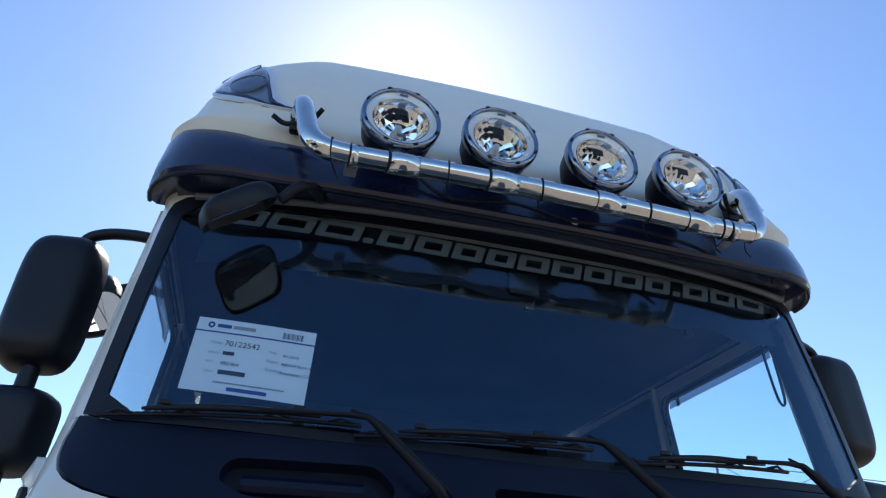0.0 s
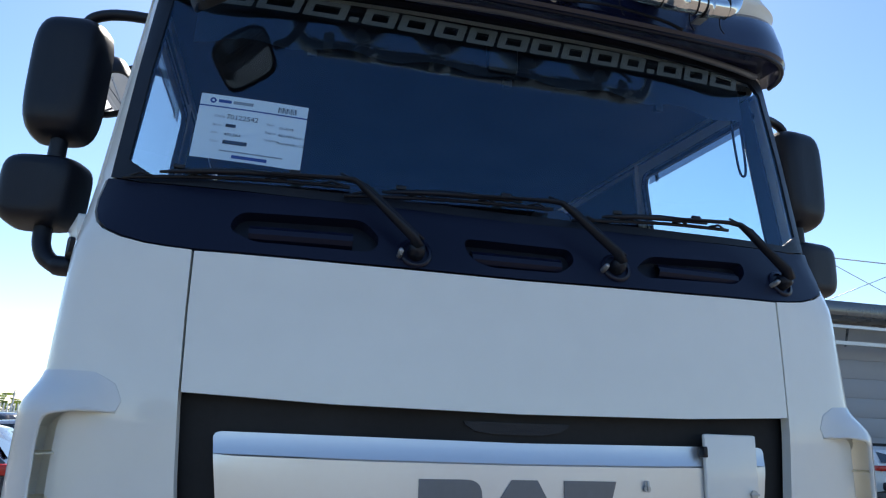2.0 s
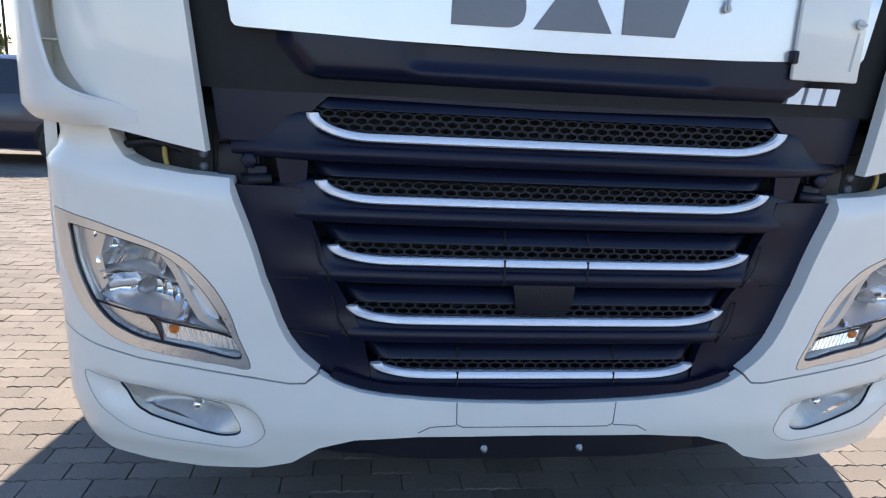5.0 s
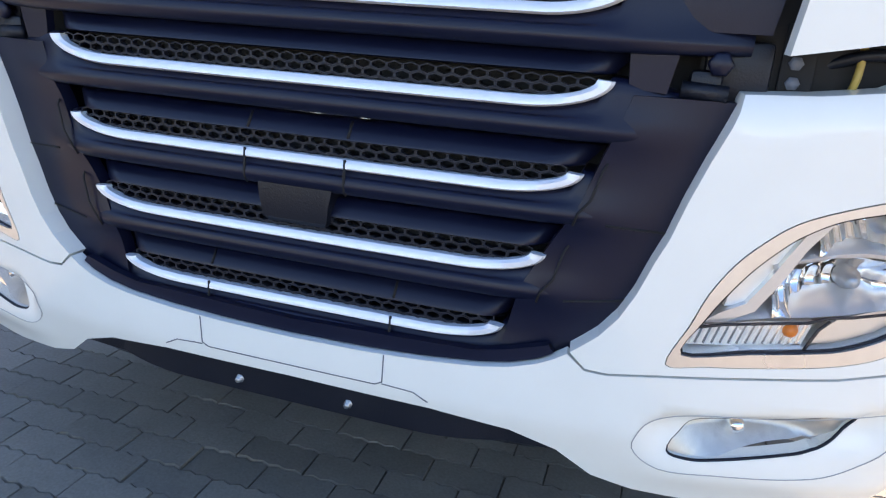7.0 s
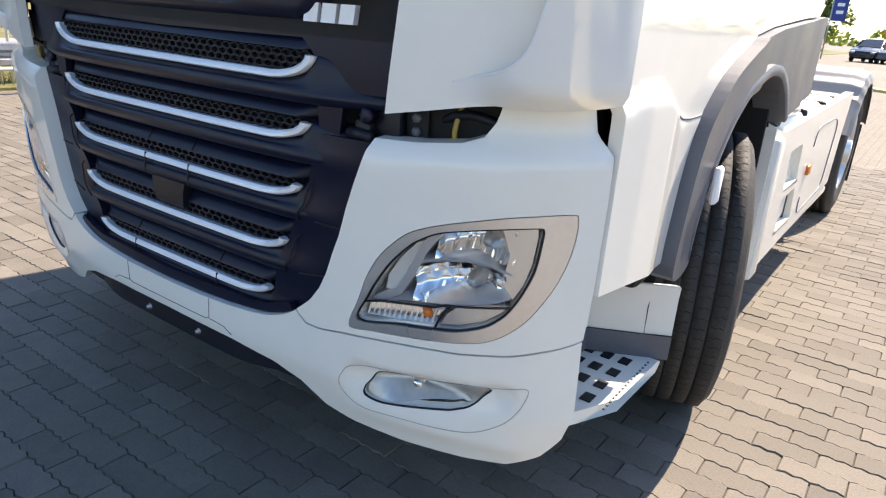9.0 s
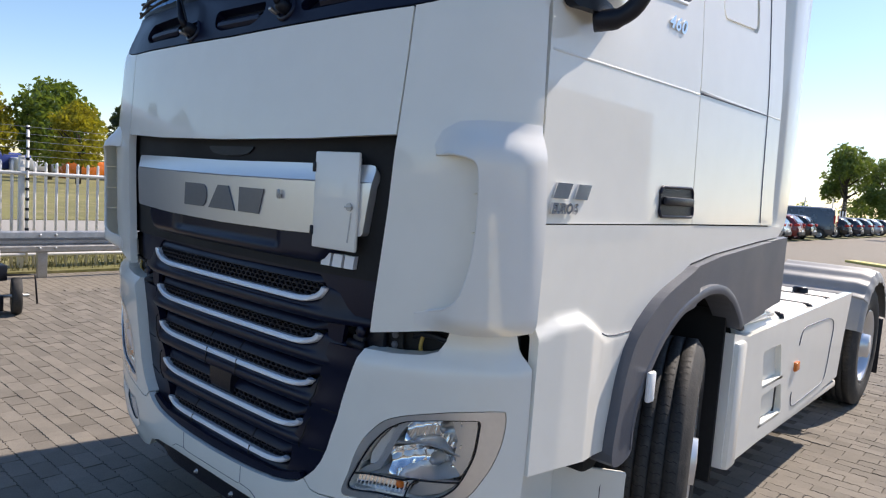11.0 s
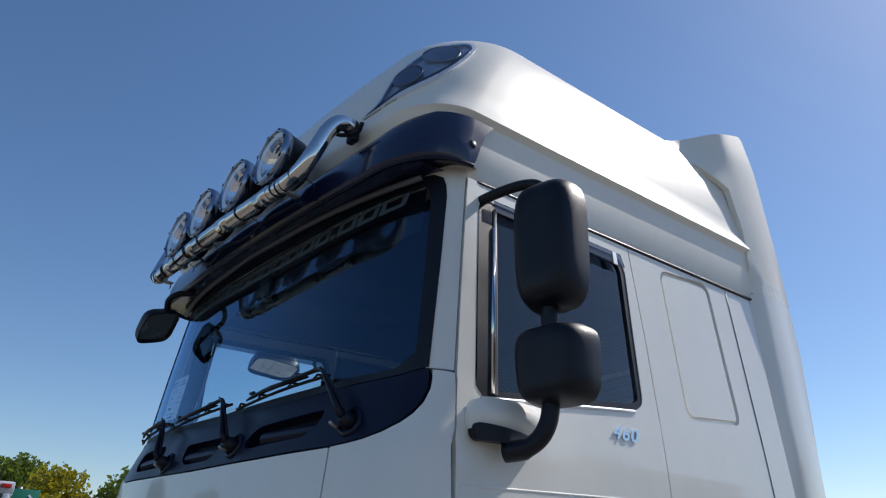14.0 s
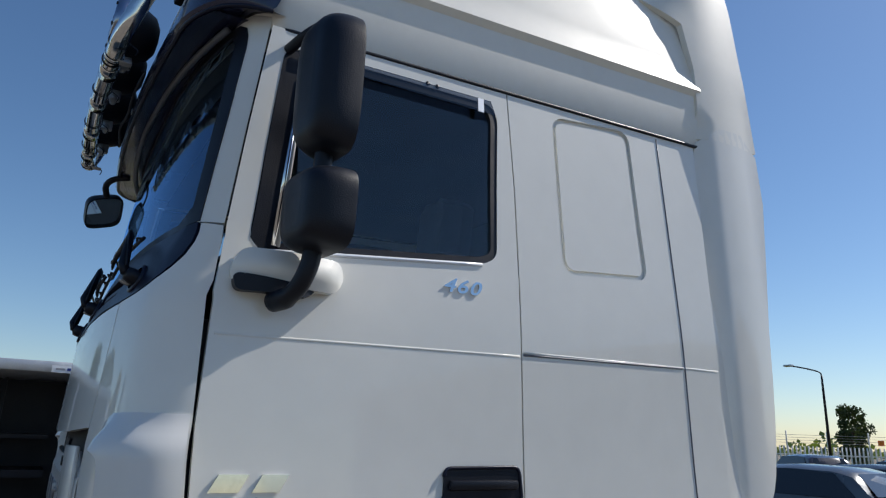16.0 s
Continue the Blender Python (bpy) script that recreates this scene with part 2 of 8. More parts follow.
def tubem(pts, rad, seg=10, cap=True, flat=1.0):
    return add_tube(bmesh.new(), pts, rad, seg, cap, flat)


def add_lathe(bm, prof, seg=32, m=None, close=False):
    """Turns prof (radius, height) round z, then moves it by m."""
    m = m or Matrix()
    rings = []
    for r, h in prof:
        if r < 1e-6:
            rings.append([bm.verts.new(m @ Vector((0, 0, h)))])
        else:
            rings.append([bm.verts.new(m @ Vector((r * math.cos(2 * math.pi * k / seg), r * math.sin(2 * math.pi * k / seg), h))) for k in range(seg)])
    for a, b in zip(rings, rings[1:]):
        for k in range(seg):
            q = [a[k % len(a)], a[(k + 1) % len(a)], b[(k + 1) % len(b)], b[k % len(b)]]
            q = list(dict.fromkeys(q))
            if len(q) > 2:
                bm.faces.new(q)
    return bm


def lathem(prof, seg=32, m=None):
    return add_lathe(bmesh.new(), prof, seg, m)


def loft(rows, close_u=False, close_v=False, caps=False, bm=None):
    bm = bm or bmesh.new()
    V = [[bm.verts.new(p) for p in r] for r in rows]
    n, k = len(V), len(V[0])
    for i in range(n if close_u else n - 1):
        for j in range(k if close_v else k - 1):
            q = (V[i][j], V[(i + 1) % n][j], V[(i + 1) % n][(j + 1) % k], V[i][(j + 1) % k])
            try:
                bm.faces.new(q)
            except ValueError:
                pass
    if caps and close_v:
        bm.faces.new(V[0][::-1])
        bm.faces.new(V[-1])
    bmesh.ops.recalc_face_normals(bm, faces=bm.faces)
    return bm


from mathutils.geometry import delaunay_2d_cdt


def dense(loop, step):
    out = []
    n = len(loop)
    for i in range(n):
        a, b = Vector(loop[i]), Vector(loop[(i + 1) % n])
        k = max(1, math.ceil((b - a).length / step))
        out += [a.lerp(b, j / k) for j in range(k)]
    return out


def rounded(loop, radius, n=5):
    """A closed outline with its corners rounded; radius one number or one a corner."""
    out = []
    m = len(loop)
    for i in range(m):
        r = radius[i] if isinstance(radius, (list, tuple)) else radius
        p, a, b = Vector(loop[i]), Vector(loop[i - 1]), Vector(loop[(i + 1) % m])
        if r <= 0:
            out.append(p)
            continue
        da, db = (a - p), (b - p)
        t = min(r, da.length * 0.48, db.length * 0.48)
        s, e = p + da.normalized() * t, p + db.normalized() * t
        for k in range(n + 1):
            q = k / n
            out.append(s * (1 - q) ** 2 + p * 2 * q * (1 - q) + e * q * q)
    return out


def inside(px, py, loops):
    c = np.zeros(len(px), bool)
    for L in loops:
        x = np.array([p[0] for p in L]); y = np.array([p[1] for p in L])
        x2, y2 = np.roll(x, -1), np.roll(y, -1)
        for i in range(len(x)):
            if y[i] == y2[i]:
                continue
            hit = ((y[i] > py) != (y2[i] > py)) & (px < (x2[i] - x[i]) * (py - y[i]) / (y2[i] - y[i]) + x[i])
            c ^= hit
    return c


def sheet(surf, outline, holes=(), step=0.05, thick=0.018, off=0.0, bm=None, back=False):
    """A skin on surf(a, b) -> (point, normal), cut to the outline, with a folded-in edge."""
    bm = bm or bmesh.new()
    loops = [dense(outline, step)] + [dense(h, step) for h in holes]
    pts, edges = [], []
    for L in loops:
        k = len(pts)
        pts += [Vector((p[0], p[1])) for p in L]
        edges += [(k + i, k + (i + 1) % len(L)) for i in range(len(L))]
    xs = np.array([p.x for p in pts]); ys = np.array([p.y for p in pts])
    gx, gy = np.meshgrid(np.arange(xs.min(), xs.max(), step), np.arange(ys.min(), ys.max(), step))
    gx, gy = gx.ravel(), gy.ravel()
    if len(gx):
        ok = inside(gx, gy, loops)
        gx, gy = gx[ok], gy[ok]
    if len(gx):
        d = np.min((gx[:, None] - xs[None]) ** 2 + (gy[:, None] - ys[None]) ** 2, axis=1)
        ok = d > (0.45 * step) ** 2
        pts += [Vector((a, b)) for a, b in zip(gx[ok], gy[ok])]
    vo, eo, fo, *_ = delaunay_2d_cdt(pts, edges, [], 0, 1e-7)
    cx = np.array([sum(vo[i].x for i in f) / len(f) for f in fo]); cy = np.array([sum(vo[i].y for i in f) / len(f) for f in fo])
    keep = inside(cx, cy, loops)
    PN = [surf(v.x, v.y) for v in vo]
    P = [bm.verts.new(p + n * off) for p, n in PN]
    count = {}
    for f, k in zip(fo, keep):
        if not k:
            continue
        a, b, c = f[0], f[1], f[2]
        nn = (P[b].co - P[a].co).cross(P[c].co - P[a].co)
        if nn.dot(PN[a][1] + PN[b][1] + PN[c][1]) < 0:
            f = f[::-1]
        bm.faces.new([P[i] for i in f])
        for i in range(len(f)):
            e = (f[i], f[(i + 1) % len(f)])
            count[tuple(sorted(e))] = count.get(tuple(sorted(e)), []) + [e]
    if thick:
        for es in count.values():
            if len(es) == 1:
                a, b = es[0]
                A, B = PN[a], PN[b]
                q = [bm.verts.new(B[0] + B[1] * off), bm.verts.new(A[0] + A[1] * off), bm.verts.new(A[0] + A[1] * (off - thick)), bm.verts.new(B[0] + B[1] * (off - thick))]
                bm.faces.new(q)
        if back:
            Q = [bm.verts.new(p + n * (off - thick)) for p, n in PN]
            for f, k in zip(fo, keep):
                if k:
                    bm.faces.new([Q[i] for i in f])
    for v in [v for v in bm.verts if not v.link_faces]:
        bm.verts.remove(v)
    return bm


# ---- the cab's outer form: half width, nose, bulge and corner radius by height ----
ZT = (0.20, 0.45, 0.62, 1.00, 1.20, 1.65, 2.06, 2.15, 2.25, 2.60, 2.95, 3.10)
YC = (0.13, 0.062, 0.06, 0.055, 0.05, 0.055, 0.080, 0.110, 0.150, 0.19, 0.235, 0.25)
BU = (0.21, 0.21, 0.20, 0.17, 0.15, 0.115, 0.115, 0.12, 0.12, 0.115, 0.11, 0.11)
WH = (1.20, 1.245, 1.245, 1.24, 1.232, 1.21, 1.198, 1.193, 1.186, 1.158, 1.130, 1.12)
RC = (0.20, 0.22, 0.22, 0.20, 0.17, 0.15, 0.14, 0.14, 0.13, 0.12, 0.11, 0.11)


def form(z):
    return [float(np.interp(z, ZT, T)) for T in (YC, BU, WH, RC)]


def corner(z):
    yc, b, W, r = form(z)
    xa = W - r
    for _ in range(5):
        th = math.atan(3 * b * xa * xa / W ** 3)
        xa = W - r * (1 - math.sin(th))
    cx, cy = xa - r * math.sin(th), yc + b * (xa / W) ** 3 + r * math.cos(th)
    return yc, b, W, r, xa, th, cx, cy, xa + r * (math.pi / 2 - th)


def cabpoint(u, z):
    s = 1.0 if u >= 0 else -1.0
    u = abs(u)
    yc, b, W, r, xa, th, cx, cy, ue = corner(z)
    if u <= xa:
        return Vector((s * u, yc + b * (u / W) ** 3, z))
    if u <= ue:
        a = th + (u - xa) / r
        return Vector((s * (cx + r * math.sin(a)), cy - r * math.cos(a), z))
    return Vector((s * W, cy + u - ue, z))


def cab(u, z):
    p = cabpoint(u, z)
    e = 0.004
    du, dz = cabpoint(u + e, z) - cabpoint(u - e, z), cabpoint(u, z + e) - cabpoint(u, z - e)
    n = du.cross(dz).normalized()
    return p, n


def fx(x, z):
    """The way round the cab to the front's x."""
    s, x = (1 if x >= 0 else -1), abs(x)
    yc, b, W, r, xa, th, cx, cy, ue = corner(z)
    return s * x if x <= xa else s * (xa + r * (math.asin(min(1, (x - cx) / r)) - th))


def sy(y, z, s=1):
    """The way round the cab to the side's y."""
    yc, b, W, r, xa, th, cx, cy, ue = corner(z)
    if y >= cy:
        return s * (ue + y - cy)
    return s * (xa + r * (math.acos(max(-1, min(1, (cy - y) / r))) - th))


def F(*pts):
    return [(fx(x, z), z) for x, z in pts]


def S(s, *pts):
    return [(sy(y, z, s), z) for y, z in pts]


def Sd(s, *pts):
    """A closed outline on the side, followed in short steps."""
    return [(sy(p.x, p.y, s), p.y) for p in dense([Vector(p) for p in pts], 0.06)]


def flip(loop):
    return [(-p[0], p[1]) for p in loop]


def both(loop):
    """A symmetrical outline from its half with x >= 0, given from the lower middle upwards."""
    return list(loop) + [(-p[0], p[1]) for p in reversed(loop)]


# ---- the truck ----
truck = thing("tractor_truck", "white two-axle tractor truck with navy sun visor, parked on the paving", "truck")

# near-black sheets that close the cab and colour in the gaps' shade
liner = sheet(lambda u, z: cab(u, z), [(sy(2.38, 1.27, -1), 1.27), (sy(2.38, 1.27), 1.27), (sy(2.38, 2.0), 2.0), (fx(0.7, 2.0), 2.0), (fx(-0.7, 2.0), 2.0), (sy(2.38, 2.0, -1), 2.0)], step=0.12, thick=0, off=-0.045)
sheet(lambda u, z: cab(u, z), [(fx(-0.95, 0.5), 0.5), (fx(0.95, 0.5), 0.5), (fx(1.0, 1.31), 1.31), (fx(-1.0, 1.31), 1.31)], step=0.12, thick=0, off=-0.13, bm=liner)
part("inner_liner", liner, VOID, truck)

# bonnet panel
part("bonnet_panel", sheet(cab, both(F((0, 1.682), (0.5, 1.688), (0.858, 1.703), (0.868, 1.9), (0.872, 2.058), (0.5, 2.05), (0, 2.045))), step=0.06), WHITE, truck, "plain white front flap")

# grille surround and emblem panel
part("upper_grille_panel", sheet(cab, both(F((0, 1.255), (0.54, 1.262), (0.575, 1.23), (0.59, 1.06), (0.650, 1.055), (0.662, 1.125), (0.70, 1.152), (0.79, 1.152), (0.81, 1.3), (0.845, 1.55), (0.853, 1.695), (0.5, 1.678), (0, 1.672))), step=0.03, off=-0.050), CHAR, truck)


def silver_surf(u, z):
    p, n = cab(u, z)
    d = max(0.0, z - 1.556)
    return p + n * (-0.014 - 0.36 * d + 2.3 * d * d), n if z < 1.556 else (n + Vector((0, 0, 0.9))).normalized()


silver = part("emblem_panel", sheet(silver_surf, both(F((0, 1.384), (0.4, 1.389), (0.725, 1.401), (0.738, 1.403), (0.746, 1.412), (0.760, 1.50), (0.770, 1.5625), (0.725, 1.5590), (0.4, 1.554), (0, 1.552))), step=0.03, thick=0.03), SILVER, truck, "brushed silver nose panel", 12)
part("panel_top", sheet(silver_surf, both(F((0, 1.5565), (0.4, 1.5585), (0.725, 1.5632), (0.770, 1.5632), (0.776, 1.602), (0.771, 1.611), (0.758, 1.6145), (0.4, 1.612), (0, 1.608))), step=0.010, thick=0.03), SILVER, silver, "", 40)


def nose_surf(u, z):
    """The rounded lip under the emblem panel, hollowed in the middle for the hand."""
    p, n = cab(u, z)
    ease = lambda v: max(0.0, min(1.0, v)) ** 2 * (3 - 2 * max(0.0, min(1.0, v)))
    end = ease((0.668 - 0.9 * max(0.0, 1.372 - z) - abs(p.x)) / 0.065)
    low = 1 - (1 - max(0.0, min(1.0, (z - 1.296) / 0.030))) ** 2
    dip = ease((0.375 - abs(p.x)) / 0.05) * ease((z - 1.322) / 0.022)
    return p + n * (-0.049 + 0.034 * end * low - 0.017 * dip), n


part("nose_lip", sheet(nose_surf, both(F((0, 1.296), (0.56, 1.301), (0.60, 1.312), (0.632, 1.336), (0.655, 1.364), (0.672, 1.398), (0.4, 1.388), (0, 1.383))), step=0.012, thick=0.02), CHAR, truck, "", 60)
part("badge_recess", sheet(cab, both(F((0, 1.628), (0.07, 1.629), (0.12, 1.636), (0.145, 1.652), (0.15, 1.662), (0, 1.662))), step=0.04, off=-0.038, thick=0.01), BLACK, truck)
for loop in (rounded([(-0.27, 1.431), (-0.105, 1.431), (-0.105, 1.516), (-0.27, 1.516)], [0, 0.04, 0.04, 0]), [(-0.085, 1.431), (0.095, 1.431), (0.045, 1.517), (-0.025, 1.517)], [(0.12, 1.431), (0.245, 1.431), (0.27, 1.517), (0.12, 1.517)]):
    part("emblem", sheet(lambda u, z: (silver_surf(u, z)), loop, step=0.03, thick=0.006, off=0.005), EMBLEM, silver)
for k in range(3):
    part("badge", sheet(cab, [(0.563 + 0.05 * k, 1.298), (0.602 + 0.05 * k, 1.298), (0.608 + 0.05 * k, 1.338), (0.569 + 0.05 * k, 1.338)], step=0.03, off=-0.028, thick=0.02), STRIP, truck, "small silver badge block")

# hinged white plate over the emblem panel
ym = cabpoint(0.64, 1.5).y + 0.048
plate = part("hinged_plate", boxm((0.638, ym - 0.062, 1.501), (0.184, 0.014, 0.296), 0.006), WHITE, truck, "white hinged metal cover plate")
part("plate_back", boxm((0.640, ym - 0.051, 1.497), (0.165, 0.012, 0.275), 0.004), STEEL, plate)
for z in (1.60, 1.405):
    part("hinge", boxm((0.546, ym - 0.062, z), (0.014, 0.022, 0.03), 0.003), BLACK, plate)
b = lathem([(0, 0), (0.010, 0.0), (0.012, 0.003), (0.012, 0.008), (0, 0.008)], 14, pose(0.705, ym - 0.069, 1.487, 90, 0, 0))
add_box(b, (0.705, ym - 0.078, 1.487), (0.03, 0.006, 0.006), 0.002)
part("latch", b, STEEL, plate)
part("plate_slot", boxm((0.705, ym - 0.0695, 1.425), (0.005, 0.002, 0.09), 0.0, Matrix.Rotation(radians(6), 3, 'Y')), STEEL, plate)
swing = Matrix.Translation((0.546, ym - 0.062, 0)) @ Matrix.Rotation(radians(6), 4, 'Z') @ Matrix.Translation((-0.546, 0.074 - ym, 0))
plate.matrix_basis = swing @ plate.matrix_basis
b = lathem([(0, 0.006), (0.009, 0.006), (0.009, 0), (0.006, -0.004)], 12, pose(0.361, cabpoint(0.361, 1.5).y + 0.008, 1.50, 90, 0, 0))
add_box(b, (0.361, cabpoint(0.361, 1.5).y + 0.004, 1.508), (0.007, 0.012, 0.026), 0.002)
part("catch", b, STEEL, silver)

# five grille slats with silver strips and honeycomb
SLATS = [(0.585, 1.228, 1.17, 0.76), (0.565, 1.074, 1.026, 0.738), (0.535, 0.919, 0.879, 0.682), (0.488, 0.769, 0.728, 0.625), (0.425, 0.62, 0.584, 0.525)]


def bow(x, z):
    return cabpoint(x, z).y


def strip_z(x, tip, zt, zm):
    a = abs(x)
    x0 = tip - 0.15
    if a <= x0:
        return zm + 0.012
    q = min(1.0, (a - x0) / 0.15)
    return zm + 0.012 + (zt - zm - 0.006) * (1 - math.sqrt(max(0.0, 1 - q * q)))


def hexnet(bm, x0, x1, top, bottom, ybase):
    w, h = 0.030, 0.0145
    r = 0
    z = ZMIN = min(bottom(x0), bottom(0)) - h
    zmax = top + h
    while z < zmax:
        n = int((x1 - x0) / w) + 2
        for i in range(n):
            cx = x0 + (i + 0.5 * (r % 2)) * w
            if abs(cx) > x1 or z > top + 0.004 or z < bottom(cx) - 0.008:
                continue
            y = ybase(cx, z)
            ring = [(-0.5, -0.28), (0, -0.62), (0.5, -0.28), (0.5, 0.28), (0, 0.62), (-0.5, 0.28)]
            o = [bm.verts.new((cx + a * w, y, z + c * h * 1.08)) for a, c in ring]
            q = [bm.verts.new((cx + a * w * 0.84, y, z + c * h * 0.80)) for a, c in ring]
            k = [bm.verts.new((cx + a * w * 0.84, y + 0.012, z + c * h * 0.80)) for a, c in ring]
            for j in range(6):
                jj = (j + 1) % 6
                bm.faces.new((o[j], o[jj], q[jj], q[j]))
                bm.faces.new((q[j], q[jj], k[jj], k[j]))
        z += h * 1.02
        r += 1
    return bm


for kk, (tip, zt, zm, xe) in enumerate(SLATS):
    xs = [xe * math.sin(math.pi / 2 * (-1 + 2 * i / 88)) for i in range(89)]
    rail, hood_ = [], []
    for x in xs:
        y0 = bow(x, zm) + 0.028
        endk = max(0.0, (abs(x) - (xe - 0.22)) / 0.22)
        y0 += 0.032 * endk ** 1.7
        fat = 1 - 0.25 * endk ** 2
        sz = strip_z(x, tip, zt, zm) - 0.012
        if abs(x) > tip - 0.012:
            sz = zt + 0.004 - 0.5 * (zt - zm) * max(0.0, (abs(x) - tip) / max(0.02, xe - tip)) ** 1.5
        mid, lowz = zm - 0.030, zm - 0.030 - 0.025 * fat
        sz = mid + (sz - mid) * fat
        prof = [(0.10, sz - 0.001), (0.034, sz - 0.001), (0.021, sz - 0.004), (0.014, sz - 0.012), (0.010, (sz + mid) / 2 - 0.004), (0.004, mid + 0.010), (0.0005, mid - 0.002), (0.001, mid - 0.010 * fat), (0.007, lowz + 0.004 * fat), (0.016, lowz), (0.03, lowz), (0.10, lowz + 0.004)]
        rail.append([p for p in catmull([(x, y0 + o, z) for o, z in prof], 2)])
    slat = part("grille_slat", loft(rail), CHAR, truck, "moulded charcoal grille slat", 60)
    # sloping face over the opening, cut off aslant at both ends
    xh = tip - 0.004
    for i in range(49):
        v = -1 + 2 * i / 48
        row = []
        for o, dz, k in ((0.10, 0.044, 0.034), (0.048, 0.044, 0.033), (0.038, 0.040, 0.030), (0.019, 0.012, 0.004), (0.018, 0.007, 0.0), (0.026, 0.004, 0.0), (0.08, 0.004, 0.0)):
            x = v * (xh + k)
            row.append((x, bow(x, zm) + 0.028 + o + 0.036 * max(0.0, (abs(v) - 0.93) / 0.07) ** 1.5, zt + dz))
        hood_.append(row)
    part("slat_top", loft(hood_), CHAR, slat, "", 50)
    rows = []
    x0, H = tip - 0.15, zt - zm - 0.006
    turn = [radians(88) * k / 14 for k in range(15)]
    half_strip = [(x0 * k / 16, zm - 0.006, x0 * k / 16, zm + 0.013) for k in range(16)] + [(x0 + 0.150 * math.sin(a), zm - 0.006 + (H + 0.010) * (1 - math.cos(a)), x0 + 0.122 * math.sin(a), zm + 0.013 + (H - 0.008) * (1 - math.cos(a))) for a in turn]
    for xo, zo, xi, zi in [(-a, b_, -c, d) for a, b_, c, d in reversed(half_strip)] + half_strip[1:]:
        yo, yi = bow(xo, zm) + 0.028, bow(xi, zm) + 0.028
        rows.append([(xo, yo + 0.020, zo), (xo, yo + 0.009, zo), (xo * 0.8 + xi * 0.2, yo + 0.003, zo * 0.8 + zi * 0.2), (xo * 0.3 + xi * 0.7, yi + 0.004, zo * 0.3 + zi * 0.7), (xi, yi + 0.009, zi), (xi, yi + 0.026, zi)])
    part("silver_strip", loft(rows, close_v=True, caps=True), STRIP, slat, "bright silver strip", 40)
    net = hexnet(bmesh.new(), -tip + 0.02, tip - 0.02, zt + 0.001, lambda x: strip_z(x, tip, zt, zm) - 0.002, lambda x, z: bow(x, zm) + 0.050)
    tagged(part("honeycomb_net", net, NET, slat, "dark grey honeycomb net", 0), kind="stuff")
    # slanting joint of the end pieces on the lower slats
    if kk in (2, 3):
        for s in (1, -1):
            xa, xb = xh + 0.048, xh - 0.004
            part("seam", tubem([(s * xa, bow(xa, zm) + 0.060, zt + 0.034), (s * (xh + 0.034), bow(xh, zm) + 0.036, zt + 0.008), (s * (xb + 0.025), bow(xb, zm) + 0.032, zm - 0.004), (s * (xb + 0.006), bow(xb, zm) + 0.029, zm - 0.030), (s * xb, bow(xb, zm) + 0.037, zm - 0.052)], 0.0022, 6), VOID, slat)
# torsion rod behind the second opening
rod = part("grille_rod", tubem([(-0.50, 0.175, 0.960), (0, 0.150, 0.962), (0.50, 0.175, 0.960)], 0.006, 8), STEEL, truck, "thin steel rod behind the grille")
for x in (-0.50, 0.02, 0.12, 0.50):
    part("rod_clip", boxm((x, 0.150 + 0.10 * x * x, 0.961), (0.022, 0.018, 0.018), 0.004), STEEL, rod)
# seams across the slats
for xs_, k in ((0.105, 2), (-0.105, 2), (0.205, 4), (-0.205, 4)):
    tip, zt, zm, xe = SLATS[k]
    y0 = bow(xs_, zm) + 0.028
    part("seam", tubem([(xs_, y0 + 0.038, zt + 0.040), (xs_, y0 + 0.018, zt + 0.011)], 0.003, 6), VOID, truck)
    part("seam", tubem([(xs_, y0 + 0.006, zm + 0.013), (xs_, y0 + 0.004, zm - 0.010), (xs_, y0 + 0.001, zm - 0.030), (xs_, y0 + 0.002, zm - 0.042), (xs_, y0 + 0.012, zm - 0.055)], 0.003, 6), VOID, truck)
# flat cover in the middle of the fourth opening
b = loft([[(x, bow(0, 0.8) + 0.03 + yy, z) for x in np.linspace(-w, w, 5)] for w, yy, z in ((0.082, 0.03, 0.842), (0.08, 0.004, 0.838), (0.074, 0.0, 0.80), (0.068, 0.004, 0.762), (0.06, 0.012, 0.752), (0.058, 0.05, 0.752))])
for sx in (-1, 1):
    bm_side = [(sx * w, bow(0, 0.8) + 0.03 + yy, z) for w, yy, z in ((0.082, 0.03, 0.842), (0.08, 0.004, 0.838), (0.074, 0.0, 0.80), (0.068, 0.004, 0.762), (0.06, 0.012, 0.752))]
    vs = [b.verts.new(p) for p in bm_side]
    vb = [b.verts.new((p[0], p[1] + 0.05, p[2])) for p in bm_side]
    for i in range(len(vs) - 1):
        b.faces.new((vs[i], vs[i + 1], vb[i + 1], vb[i]))
part("sensor_cover", b, BLACK, truck, "flat black sensor cover")
